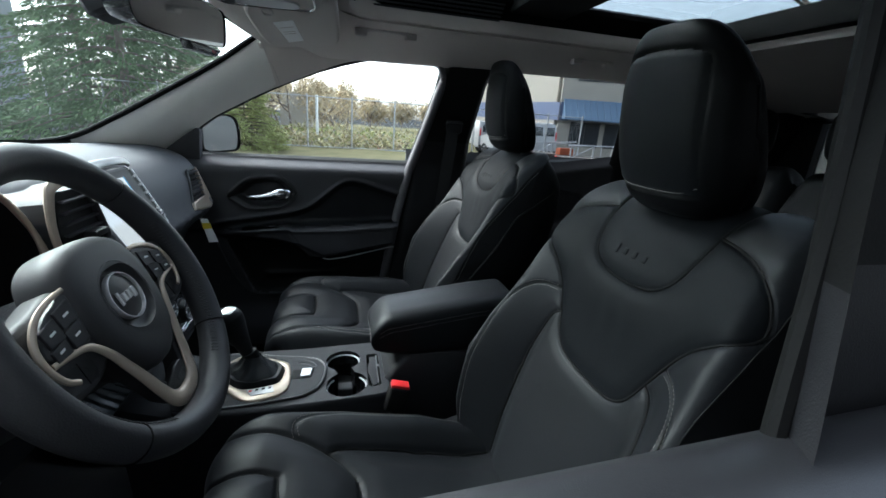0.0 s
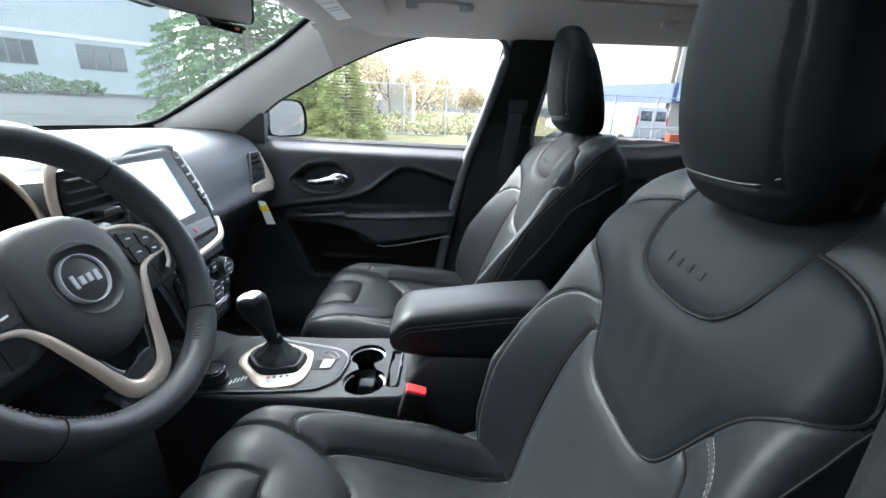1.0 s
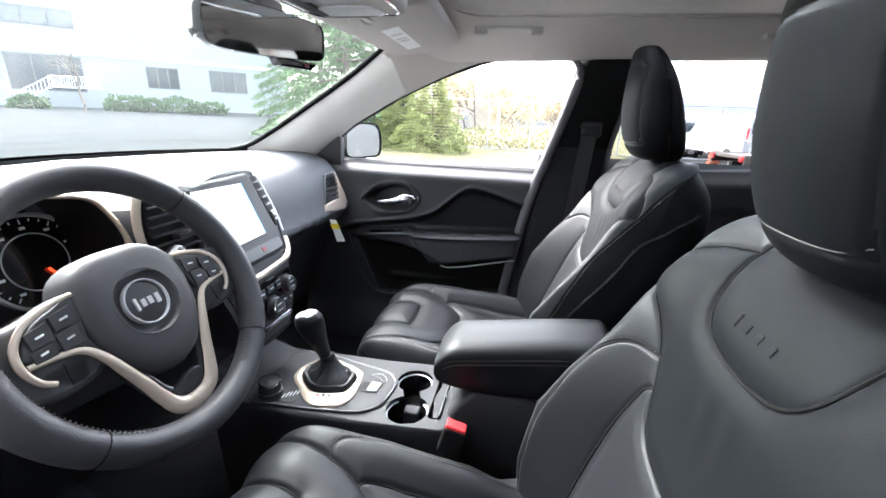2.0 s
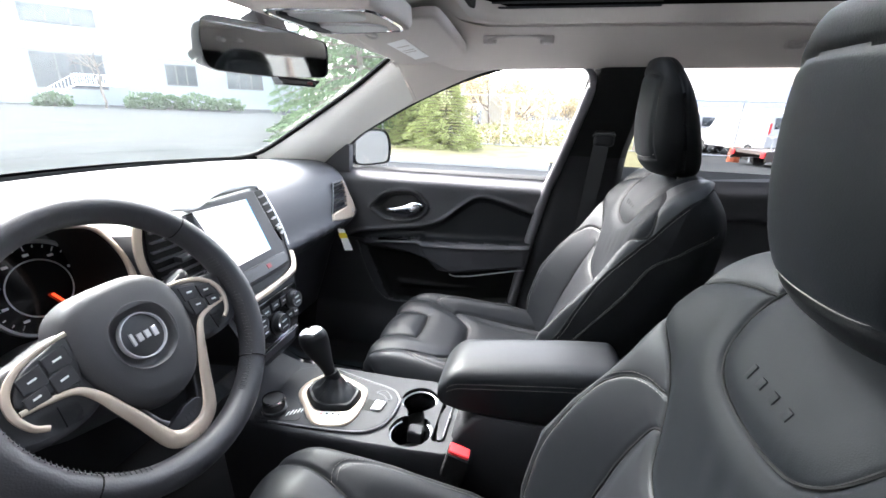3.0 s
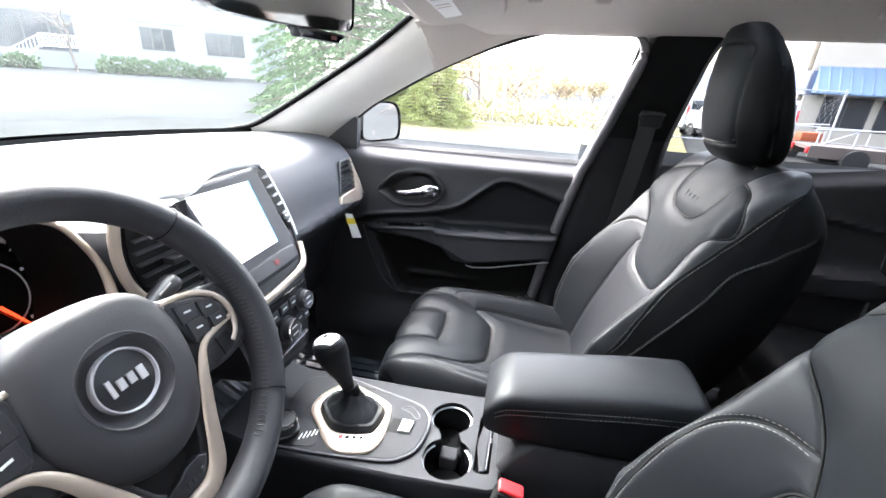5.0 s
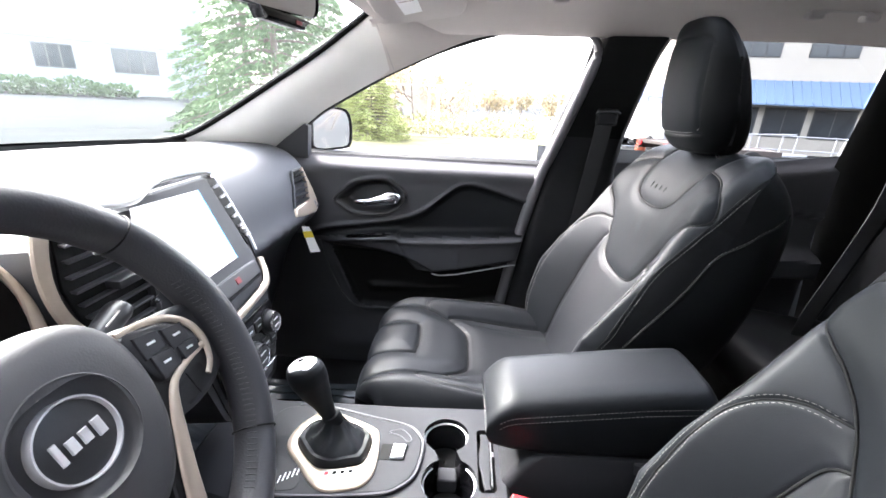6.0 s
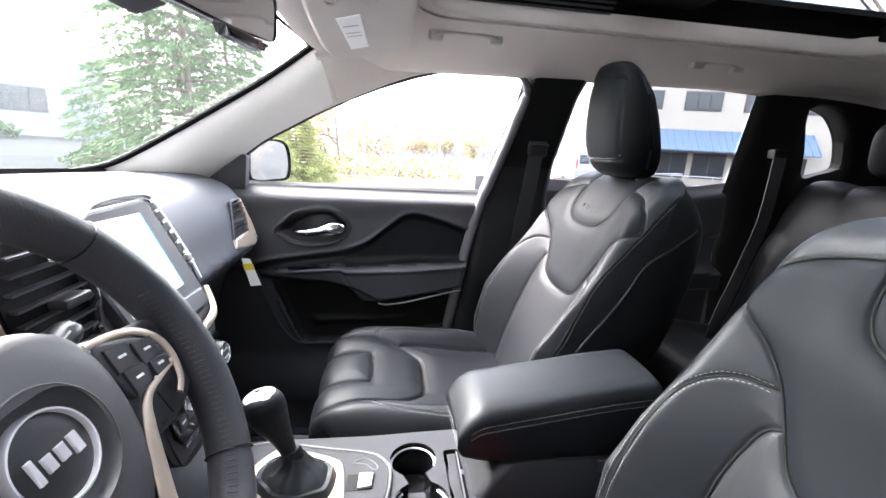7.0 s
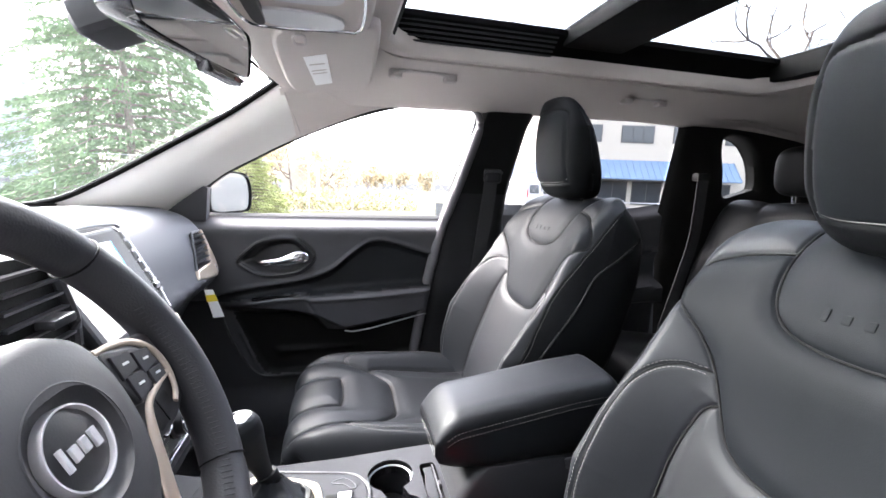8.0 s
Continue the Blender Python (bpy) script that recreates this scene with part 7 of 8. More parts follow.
# seat belts on the pillars
def belt(sgn):
    b = thing("seat_belt", "black seat belt hanging from its pillar anchor", "seat belt", (0.385, sgn * 0.655, 1.32), group="seat belts")
    part("anchor", box_bm(0.060, 0.016, 0.046, 0.012, (0.005, -sgn * 0.004, 0.0), 4), M_PILLARLOW, b)
    put("guide", *tube(spline([(-0.028, -sgn * 0.014, 0.006), (-0.020, -sgn * 0.020, 0.014), (0.018, -sgn * 0.020, 0.016), (0.034, -sgn * 0.014, 0.010)], 16), 0.0045, 8), M_SATIN, b)
    path = spline([(0.0, -0.006 * sgn, 0.0), (-0.006, 0.0, -0.10), (-0.015, 0.026 * sgn, -0.25), (-0.03, 0.045 * sgn, -0.45), (-0.04, 0.055 * sgn, -0.72)], 30)
    P = np.array([path + (-0.023, 0, 0), path + (0.023, 0.0, 0), path + (0.023, -0.0018 * sgn, 0), path + (-0.023, -0.0018 * sgn, 0)])
    put("webbing", *grid(P, closed_u=True), M_WEB, b, smooth=False)
    part("slot_trim", box_bm(0.070, 0.004, 0.26, 0.002, (0.0, sgn * 0.016, 0.04), 1, Euler((radians(16 * sgn), 0, 0)).to_matrix()), M_DARK, b)


belt(1)


# ---- rear bench ----
def rear_seat(yc, w, label):
    at = np.array((1.15, yc, 0.45))
    s = thing("bench_seat", label, "rear seat", at, group="rear seats")
    prof = spline([(1.20, 0.70), (1.235, 0.82), (1.275, 0.98), (1.315, 1.12), (1.345, 1.215), (1.385, 1.258), (1.45, 1.250), (1.49, 1.18), (1.44, 0.85)], 60)
    tan = np.gradient(prof, axis=0)
    tan /= np.linalg.norm(tan, axis=1)[:, None]
    a = np.linspace(-1, 1, 70)
    S = np.zeros((60, 70, 2))
    P = np.zeros((60, 70, 3))
    for i in range(60):
        z = prof[i, 1] if prof[i, 0] < 1.375 else 1.252 + (prof[i, 0] - 1.375)
        h = 0.028 * step(np.abs(a), 0.45, 0.75) * np.interp(z, (0.7, 1.0, 1.2), (1, 0.8, 0.1)) - 0.05 * np.clip((np.abs(a) - 0.86) / 0.14, 0, 1) ** 2.2
        y = a * w * np.interp(z, (0.7, 1.10, 1.22, 1.29), (1, 1, 0.95, 0.86))
        P[i] = np.c_[prof[i, 0] - tan[i, 1] * h, y, prof[i, 1] + tan[i, 0] * h]
        S[i] = np.c_[y, np.full(70, z)]
    pat = [(0.108, 1.34), (0.102, 1.20), (0.080, 1.170), (-0.080, 1.170), (-0.102, 1.20), (-0.108, 1.34)]
    edge = spline([(w, 1.10), (w * 0.75, 1.08), (w * 0.55, 1.02), (w * 0.5, 0.9), (w * 0.5, 0.7)], 20)
    d = fold([pat, edge, mirrored(edge)], S[..., 0], S[..., 1])
    N = np.stack([-tan[:, 1], 0 * tan[:, 0], tan[:, 0]], 1)
    P += (-0.005 * np.exp(-(d / 0.006) ** 2) + 0.006 * (1 - np.exp(-(d / 0.04) ** 2)))[..., None] * N[:, None]
    # the rear bench wears the darkened leather in place of the shade there
    put("backrest", grid(P)[0] + (0, yc, 0) - at, grid(P)[1], M_LEATHER_SHADED, s, sharp=0)
    prof = spline([(0.80, 0.60), (0.775, 0.66), (0.785, 0.72), (0.83, 0.748), (0.95, 0.745), (1.10, 0.725), (1.26, 0.71)], 40)
    P = np.array([[(x, yc + q * w, z - 0.03 * max(0, abs(q) - 0.8) ** 2 * 25 + 0.015 * float(step(np.array(abs(q)), 0.5, 0.8))) for q in np.linspace(-1, 1, 30)] for x, z in prof])
    put("cushion", grid(P)[0] - at, grid(P)[1], M_LEATHER_SHADED, s, sharp=0)
    part("base", box_bm(0.42, w * 1.9, 0.26, 0.01, tuple(np.array((1.02, yc, 0.575)) - at)), M_DARK, s)
    # low headrest
    th, ph = np.meshgrid(np.linspace(0, np.pi, 26), np.linspace(0, 2 * np.pi, 36, endpoint=False), indexing="ij")
    sg = lambda c, e: np.sign(c) * np.abs(c) ** e
    z = sg(np.cos(th), 0.6) * 0.085
    rr = np.abs(np.sin(th)) ** 0.45
    P = np.stack([1.43 + sg(np.cos(ph), 0.7) * rr * 0.055 - 0.05 * z, yc + sg(np.sin(ph), 0.6) * rr * 0.112, 1.372 + z], 2)
    put("headrest", grid(P, closed_v=True)[0] - at, grid(P, closed_v=True)[1], M_LEATHER_SHADED, s, sharp=0)
    for q in (-0.05, 0.05):
        put("post", *tube([np.array((1.44, yc + q, 1.22)) - at, np.array((1.43, yc + q, 1.31)) - at], 0.006, 8), M_CHROME, s)
    return s


rear_seat(0.415, 0.285, "black leather rear seat with a low headrest")
rear_seat(-0.415, 0.285, "black leather rear seat behind the driver")
rear_seat(0.0, 0.125, "black leather middle rear seat")
for sgn in (1, -1):
    b = thing("rear_seat_belt", "black rear seat belt across the pillar", "seat belt", (1.178, sgn * 0.60, 1.335), group="rear belts")
    part("anchor", box_bm(0.05, 0.03, 0.03, 0.008, (0, 0.012 * sgn, 0.01)), M_DARK, b)
    path = spline([(0.0, 0.0, 0.0), (-0.012, -0.005 * sgn, -0.20), (-0.065, -0.02 * sgn, -0.36), (-0.15, -0.06 * sgn, -0.52), (-0.16, -0.06 * sgn, -0.60)], 24)
    P = np.array([path + (-0.024, 0, 0), path + (0.024, 0, 0), path + (0.024, -0.002, 0), path + (-0.024, -0.002, 0)])
    put("webbing", *grid(P, closed_u=True), M_WEB, b, smooth=False)

# door mirrors outside
for sgn in (1, -1):
    dm = thing("door_mirror", "dark door mirror with a chrome-edged housing", "door mirror", (-0.445, sgn * 0.868, 1.235), group="door mirrors", turn=-sgn * 31)
    o = (0.74, 1.02) * spline([(-0.115, -0.062), (-0.128, 0.0), (-0.120, 0.050), (-0.09, 0.066), (0.02, 0.070), (0.085, 0.060), (0.112, 0.025), (0.115, -0.03), (0.095, -0.062), (0.02, -0.068)], 60, True)
    rows = [[(c, sgn * a * s, b * s) for a, b in o] for s, c in ((0.55, -0.12), (0.85, -0.10), (0.98, -0.05), (1.0, -0.01), (0.985, 0.0), (0.94, 0.0), (0.935, -0.01))]
    v, f = grid(np.array(rows), closed_v=True)
    f.append(tuple(range(60)))
    put("housing", v, f if sgn > 0 else [q[::-1] for q in f], M_GLOSSBLACK, dm)
    put("mirror_glass", [(-0.006 - 0.10 * sgn * (sgn * a) * 1.0 * 0.0, sgn * a * 0.90, b * 0.89) for a, b in o], [tuple(range(60))], M_MIRROR, dm, "silvered mirror glass", smooth=False)
    put("arm", *tube([(-0.05, -sgn * 0.06, -0.035), (-0.04, -sgn * 0.10, -0.05), (-0.04, -sgn * 0.14, -0.055)], (0.02, 0.022, 0.03), 12), M_PLASTIC, dm)

# floor mats with a clear film
for y in (0.36, -0.40):
    mt_ = thing("floor_mat", "black ribbed floor mat under clear film", "floor mat", (-0.48, y, 0.412), group="mats")
    X, Y = np.meshgrid(np.linspace(-0.30, 0.28, 60), np.linspace(-0.21, 0.21, 50), indexing="ij")
    Z = 0.014 + 0.003 * np.sin(Y * 190) + 0.006 * np.array([[noise.noise((a * 14, b * 14, y)) for b in Y[0]] for a in X[:, 0]]) + 0.16 * step(-X, 0.14, 0.45)
    put("film", *grid(np.stack([X, Y, Z], 2)), M_MATPLASTIC, mt_)
# ---- outside ----
M_ASPHALT = mat("asphalt", (0.041, 0.0425, 0.0430), 0.95, spec=0.0, grain=0.6, size=60, var=0.25, varsize=0.6, fleck=0.3)
M_GRASS = mat("grass_verge", (0.105, 0.108, 0.055), 0.95, spec=0.0, grain=1.0, size=30, var=0.35, varsize=1.5, tint=(0.145, 0.130, 0.080))
M_KERB = mat("concrete_kerb", (0.38, 0.37, 0.35), 0.9, grain=0.5, size=40, var=0.15)
M_WALL = mat("cream_render", (0.40, 0.37, 0.315), 0.9, grain=0.3, size=40, var=0.06, varsize=0.7)
M_BLUE = mat("blue_paint", (0.120, 0.150, 0.245), 0.7, grain=0.2, size=40, var=0.08, varsize=0.8)
M_AWN = mat("blue_metal_roofing", (0.095, 0.150, 0.230), 0.4, var=0.08, varsize=3)
M_WINDOW = mat("dark_window_glass", (0.03, 0.035, 0.04), 0.08, var=0.2, varsize=2)
M_FRAME = mat("dark_window_frame", (0.05, 0.05, 0.05), 0.5)
M_VAN = mat("white_van_paint", (0.42, 0.42, 0.42), 0.3, coat=0.6, var=0.03)
M_TYRE = mat("black_tyre", (0.015, 0.015, 0.015), 0.85)
M_STEEL = mat("galvanised_steel", (0.45, 0.46, 0.47), 0.5, metal=0.6, var=0.1)
M_BARK = mat("grey_bark", (0.14, 0.11, 0.09), 0.95, grain=1.0, size=40, var=0.3)
M_FIR = mat("fir_needles", (0.065, 0.110, 0.060), 0.9, var=0.45, varsize=1.2, spec=0.1, tint=(0.13, 0.18, 0.085))
M_PINE = mat("yellow_green_needles", (0.19, 0.235, 0.085), 0.9, var=0.4, varsize=3.0, spec=0.1, tint=(0.30, 0.32, 0.13))
M_AUTUMN = mat("autumn_leaves", (0.40, 0.29, 0.19), 0.9, var=0.35, varsize=2.0, spec=0.1, tint=(0.48, 0.42, 0.28))
M_BRUSH = mat("tan_brush", (0.32, 0.27, 0.17), 0.9, var=0.4, varsize=2.5, spec=0.1, tint=(0.36, 0.34, 0.19))
M_BUSH = mat("green_shrub", (0.07, 0.11, 0.045), 0.85, var=0.4, varsize=4.0)

# the ground, one sheet that reaches the horizon; it rises a little far ahead of the car
def gz(x, y):
    dip = float(step(np.array(math.hypot(x, y)), 14, 25)) * float(step(np.array(math.degrees(math.atan2(x, y))), 10, 20)) * float(step(np.array(-math.degrees(math.atan2(x, y))), -75, -60))
    return 0.55 * float(step(np.array(-x), 14, 48)) - 0.45 * dip + 0.02 * noise.noise((x * 0.15, y * 0.15, 0))


rad = np.concatenate([[0.0], np.geomspace(3, 2500, 60)])
ang = np.linspace(0, 2 * np.pi, 120, endpoint=False)
P = []
for r in rad:
    row = []
    for a_ in ang:
        x, y = r * math.cos(a_), r * math.sin(a_)
        row.append((x, y, gz(x, y)))
    P.append(row)
ground = put("ground", *grid(np.array(P), closed_v=True), M_ASPHALT)
tagged(ground, "wet grey asphalt of a wide parking lot", "ground", kind="structure")


# verge with a kerb beyond the passenger's side
X, Y = np.meshgrid(np.linspace(0, 1, 50), np.linspace(9.85, 60, 50), indexing="ij")
X = -5.2 + X * (6.2 + 0.28 * Y)
Z = 0.12 + 0.08 * np.array([[noise.noise((a * 0.5, b * 0.5, 3)) for a, b in zip(r, q)] for r, q in zip(X, Y)])
verge = put("verge", *grid(np.stack([X, Y, Z], 2)), M_GRASS)
tagged(verge, "rough autumn grass verge behind a kerb", "grass", kind="structure")
o = part("kerb", box_bm(9.3, 0.15, 0.16, 0.02, (-0.55, 9.80, 0.08)), M_KERB, None)
tagged(o, "low concrete kerb along the verge", "kerb", kind="structure")
X, Y = np.meshgrid(np.linspace(-45, -13, 40), np.linspace(14, 60, 40), indexing="ij")


def polar(az, d, z=0.0):
    return (d * math.sin(radians(az)), d * math.cos(radians(az)), z)


# unseen wall, added on the near side to keep sky light off the driver's seat
M_NEAR = mat("grey_block_wall", (0.09, 0.092, 0.095), 0.9, grain=0.5, size=30, var=0.15, varsize=0.8)
o = part("light_block_wall", box_bm(40, 0.4, 7.0, 0.02, (4, -3.1, 3.5)), M_NEAR, None, smooth=False)
tagged(o, "plain grey block wall beside the car", "wall", kind="structure")


# leaves: many small blades or sprays as one crown
def spray(points, dirs, size, rng, droop=0.3, width=0.35):
    p = np.asarray(points, float)
    n = len(p)
    d = np.asarray(dirs, float) + rng.normal(0, 0.25, (n, 3))
    d[:, 2] -= droop * rng.random(n)
    d /= np.linalg.norm(d, axis=1)[:, None] + 1e-9
    s = np.cross(d, rng.normal(0, 1, (n, 3)))
    s /= np.linalg.norm(s, axis=1)[:, None] + 1e-9
    L = (size * rng.uniform(0.6, 1.4, n))[:, None]
    v = np.stack([p, p + d * L * 0.5 + s * L * width, p + d * L, p + d * L * 0.5 - s * L * width], 1)
    return v.reshape(-1, 3), [(i, i + 1, i + 2, i + 3) for i in range(0, 4 * n, 4)]


def conifer(name, label, at, height, spread, n_whorl, per, sprays, size, material, seed, low=0.08, droop=0.35, gap=0.0):
    rng = np.random.default_rng(seed)
    t = thing(name, label, "tree", at)
    zs = np.linspace(0, height, 14)
    trunk = np.c_[0.05 * np.sin(zs * 0.6), 0.05 * np.cos(zs * 0.5) - 0.05, zs]
    put("trunk", *tube(trunk, np.interp(zs, (0, height), (height * 0.011, 0.015)), 9), M_BARK, t)
    limbs, pts, dirs = [], [], []
    for k in range(n_whorl):
        u = (k + 0.5) / n_whorl
        z = height * (low + (1 - low) * u)
        R = spread * (1 - u) ** 0.8 + 0.12
        for j in range(per):
            a_ = 2 * math.pi * (j + rng.random() * 0.8) / per + k * 1.3
            L = R * rng.uniform(0.65, 1.12)
            if rng.random() < gap:
                continue
            d = np.array((math.cos(a_), math.sin(a_), 0.0))
            q = np.array([np.array((0, 0, z)) + d * L * s + np.array((0, 0, 0.12 * L * s - droop * L * s * s)) for s in np.linspace(0, 1, 6)])
            limbs.append(tube(q, np.linspace(0.012 + 0.012 * L, 0.004, 6), 5))
            m = max(3, int(sprays * L / spread))
            s = np.sqrt(rng.uniform(0.03, 1, m))
            b = np.stack([np.interp(s, np.linspace(0, 1, 6), q[:, c]) for c in range(3)], 1)
            # side twigs: needles gather on flat, drooping fans
            off = np.clip(rng.normal(0, 1, m), -2, 2) * 0.20 * L * (1.1 - 0.75 * s)
            off = np.round(off / 0.07) * 0.07 + rng.normal(0, 0.012, m)
            side = np.cross(d, (0, 0, 1))[None] * off[:, None]
            drop = np.c_[np.zeros(m), np.zeros(m), rng.normal(-0.02, 0.03, m) - 0.35 * np.abs(off)]
            pts.append(b + side + drop)
            dirs.append(d[None] * 0.7 + side / (L + 0.1) * 1.2)
    put("limbs", *joined(limbs), M_BARK, t)
    v, f = spray(np.concatenate(pts), np.concatenate(dirs), size, rng, droop=0.7, width=0.11)
    put("crown", v, f, material, t, smooth=False)
    return t


def broadleaf(name, label, at, height, spread, leaves, size, material, seed, twigs=60):
    rng = np.random.default_rng(seed)
    t = thing(name, label, "tree", at)
    limbs, ends = [], []

    def grow(p, d, L, r, depth):
        n = 5
        q = [p]
        for _ in range(n):
            d = d + rng.normal(0, 0.13, 3)
            d /= np.linalg.norm(d)
            q.append(q[-1] + d * L / n)
        limbs.append(tube(np.array(q), np.linspace(r, r * 0.6, n + 1), 6 if depth < 2 else 4))
        if depth == 4:
            ends.append((q[-1], d))
            ends.append((q[3], d))
            return
        for _ in range(3 if depth < 3 else 2):
            e = d + rng.normal(0, 0.55, 3)
            e[2] += 0.15
            grow(q[-1 if rng.random() < 0.6 else -2], e / np.linalg.norm(e), L * rng.uniform(0.6, 0.8), r * 0.58, depth + 1)
    grow(np.zeros(3), np.array((0, 0, 1.0)), height * 0.32, height * 0.018, 0)
    q = joined(limbs)
    put("limbs", *q, M_BARK, t)
    if leaves:
        pts, dirs = [], []
        for _ in range(leaves):
            p, d = ends[rng.integers(len(ends))]
            pts.append(p + rng.normal(0, spread * 0.10, 3))
            dirs.append(rng.normal(0, 1, 3))
        put("crown", *spray(np.array(pts), dirs, size, rng, 0.2, 0.4), material, t, smooth=False)
    return t


def shrub(label, at, r, h, n, size, material, seed):
    rng = np.random.default_rng(seed)
    t = thing("shrub", label, "shrub", at, group="shrubs")
    p = rng.normal(0, 1, (n, 3))
    p /= np.linalg.norm(p, axis=1)[:, None]
    lump = np.array([1 + 0.35 * noise.noise(tuple(q * 2.2 + seed)) for q in p])
    p = p * (rng.uniform(0.45, 1, n) ** 0.4 * lump)[:, None] * (r, r, h / 1.6)
    p[:, 2] = np.abs(p[:, 2] + h * 0.25)
    put("crown", *spray(p, p / r, size, rng, 0.1, 0.4), material, t, smooth=False)
    st = [tube([(0, 0, 0), tuple(q * 0.7)], (0.02, 0.006), 4) for q in p[:14]]
    put("stems", *joined(st), M_BARK, t)
    return t


# tall firs beyond the bonnet
for k, (az, d, h, s) in enumerate(((-24, 17, 13, 3.3), (-27, 22, 14, 3.6), (-19.5, 24, 12, 3.0))):
    conifer("fir_tree", "tall dark green fir tree beside the lot", polar(az, d, 0.05), h, s, 34, 9, 380, 0.18, M_FIR, 11 + k, 0.02, gap=0.24)
conifer("fir_tree", "young yellow-green fir on the verge", polar(-12.5, 13.6, 0.12), 2.6, 1.35, 26, 10, 190, 0.075, M_PINE, 21, 0.02, 0.15)
conifer("fir_tree", "young yellow-green fir on the verge", polar(-16.5, 15.0, 0.12), 2.3, 1.3, 26, 10, 190, 0.075, M_PINE, 22, 0.02, 0.15)
for k, (az, d, h) in enumerate(((-6.5, 25, 4.5), (-3.0, 28, 4.2), (-9, 32, 6.0), (0.5, 30, 3.2), (3.5, 33, 3.0), (-1, 21, 2.6))):
    broadleaf("bare_tree", "thin autumn tree with brown leaves", polar(az, d, 0.1), h, h * 0.5, 1500, 0.11, M_AUTUMN, 31 + k)
for k, (az, d, h) in enumerate(((-14.5, 34, 6.8), (-11.5, 36, 6.2), (-8.0, 38, 5.6), (-4.5, 40, 5.0))):
    broadleaf("autumn_tree", "broad tan autumn tree beyond the fence", polar(az, d, 0.1), h, h * 0.75, 5200, 0.16, M_AUTUMN, 131 + k)
for k, (az, d, h) in enumerate(((-0.5, 44, 3.6), (3.5, 46, 3.2), (7.5, 45, 3.4), (11.5, 47, 3.2))):
    broadleaf("autumn_tree", "low tan thicket far beyond the fence", polar(az, d, 0.0), h, h * 1.0, 3600, 0.20, M_AUTUMN, 231 + k)
broadleaf("bare_tree", "bare winter tree with fine twigs", polar(53, 15, 0.0), 8.5, 3.0, 0, 0.1, M_AUTUMN, 41)
broadleaf("bare_tree", "bare winter tree with fine twigs", polar(62, 17, 0.0), 9.0, 3.0, 0, 0.1, M_AUTUMN, 42)
broadleaf("bare_tree", "bare street tree before the white building", polar(-51, 46, 0.5), 7.0, 2.0, 0, 0.1, M_AUTUMN, 43)
for k, (az, d, r, h) in enumerate(((-47.5, 50, 1.6, 1.5), (-45.5, 50, 1.4, 1.3), (-42.5, 51, 1.8, 1.5), (-39.3, 50, 1.3, 1.1), (-55, 50, 1.2, 1.1))):
    shrub("round clipped green shrub by the building", polar(az, d, 0.5), r, h, 900, 0.28, M_BUSH, 51 + k)
for k in range(16):
    az = -9 + k * 1.15
    shrub("low tangled autumn brush by the fence", polar(az, 15.9 + (k % 4) * 0.5, 0.08), 0.55 + 0.15 * (k % 3), 0.55 + 0.13 * (k % 4), 230, 0.10, (M_BRUSH, M_AUTUMN, M_PINE, M_BRUSH)[k % 4], 71 + k)

# chain-link fence
fence = thing("fence", "tall wire fence with steel posts", "fence", (0, 15.3, 0.1))
for k in range(13):
    x = -9.0 + k * 1.55
    put("post", *tube([(x, 0, 0), (x, 0, 1.85)], 0.03, 8), M_STEEL, fence)
for z in (0.06, 1.78):
    put("rail", *tube([(-9, 0, z), (9.6, 0, z)], 0.02, 6), M_STEEL, fence)
wires = []
for k in range(62):
    x = -9 + k * 0.30
    wires.append(tube([(x, 0, 0.06), (min(9.6, x + 1.72), 0, 1.78)], 0.004, 3))
    wires.append(tube([(x + 1.72 if x + 1.72 < 9.6 else 9.6, 0, 0.06), (x, 0, 1.78)], 0.004, 3))
put("wire_mesh", *joined(wires), M_STEEL, fence)

# the building with blue band and awning; its corner faces the car
bld = thing("industrial_building", "cream industrial building with a blue band and awning", "building", (13.4, 24.6, -0.1))
u_r = np.array((0.962, -0.275, 0.0))
u_l = np.array((-0.275 * 1.05, 0.962, 0.0))
nr, nl = np.array((-0.275, -0.962, 0)), np.array((-0.962, -0.275, 0))


def wall_box(name, u, n, s0, s1, z0, z1, depth0, depth1, material, parent, bevel=0.0):
    m = Matrix(((u[0], n[0], 0), (u[1], n[1], 0), (0, 0, 1)))
    bm = box_bm(s1 - s0, depth1 - depth0, z1 - z0, bevel)
    ob = part(name, bm, material, parent, smooth=False)
    c = np.array(u) * (s0 + s1) / 2 + np.array(n) * (depth0 + depth1) / 2
    ob.matrix_basis = Matrix.Translation((c[0], c[1], (z0 + z1) / 2)) @ m.to_4x4()
    return ob


wall_box("wall", u_r, nr, 0.0, 26, -0.6, 7.6, -0.4, 0.0, M_WALL, bld)
wall_box("wall", u_l, nl, 0.35, 9.5, -0.6, 7.6, -0.4, 0.0, M_WALL, bld)
wall_box("blue_band", u_l, nl, 0.0, 9.5, 2.05, 3.15, 0.0, 0.02, M_BLUE, bld)
wall_box("blue_band", u_r, nr, 0.02, 0.6, 2.05, 3.15, 0.0, 0.02, M_BLUE, bld)
wall_box("parapet", u_r, nr, -0.05, 26, 7.6, 7.8, -0.5, 0.06, M_KERB, bld)
# awning: sloping sheet with standing seams
S0, S1 = 0.2, 11.5
aw = None
A = [np.array(u_r) * s + np.array(nr) * d + (0, 0, z) for s, d, z in ((S0, 0.03, 3.35), (S1, 0.03, 3.35), (S1, 1.1, 2.15), (S0, 1.1, 2.15))]
B = [p + (0, 0, -0.06) for p in A]
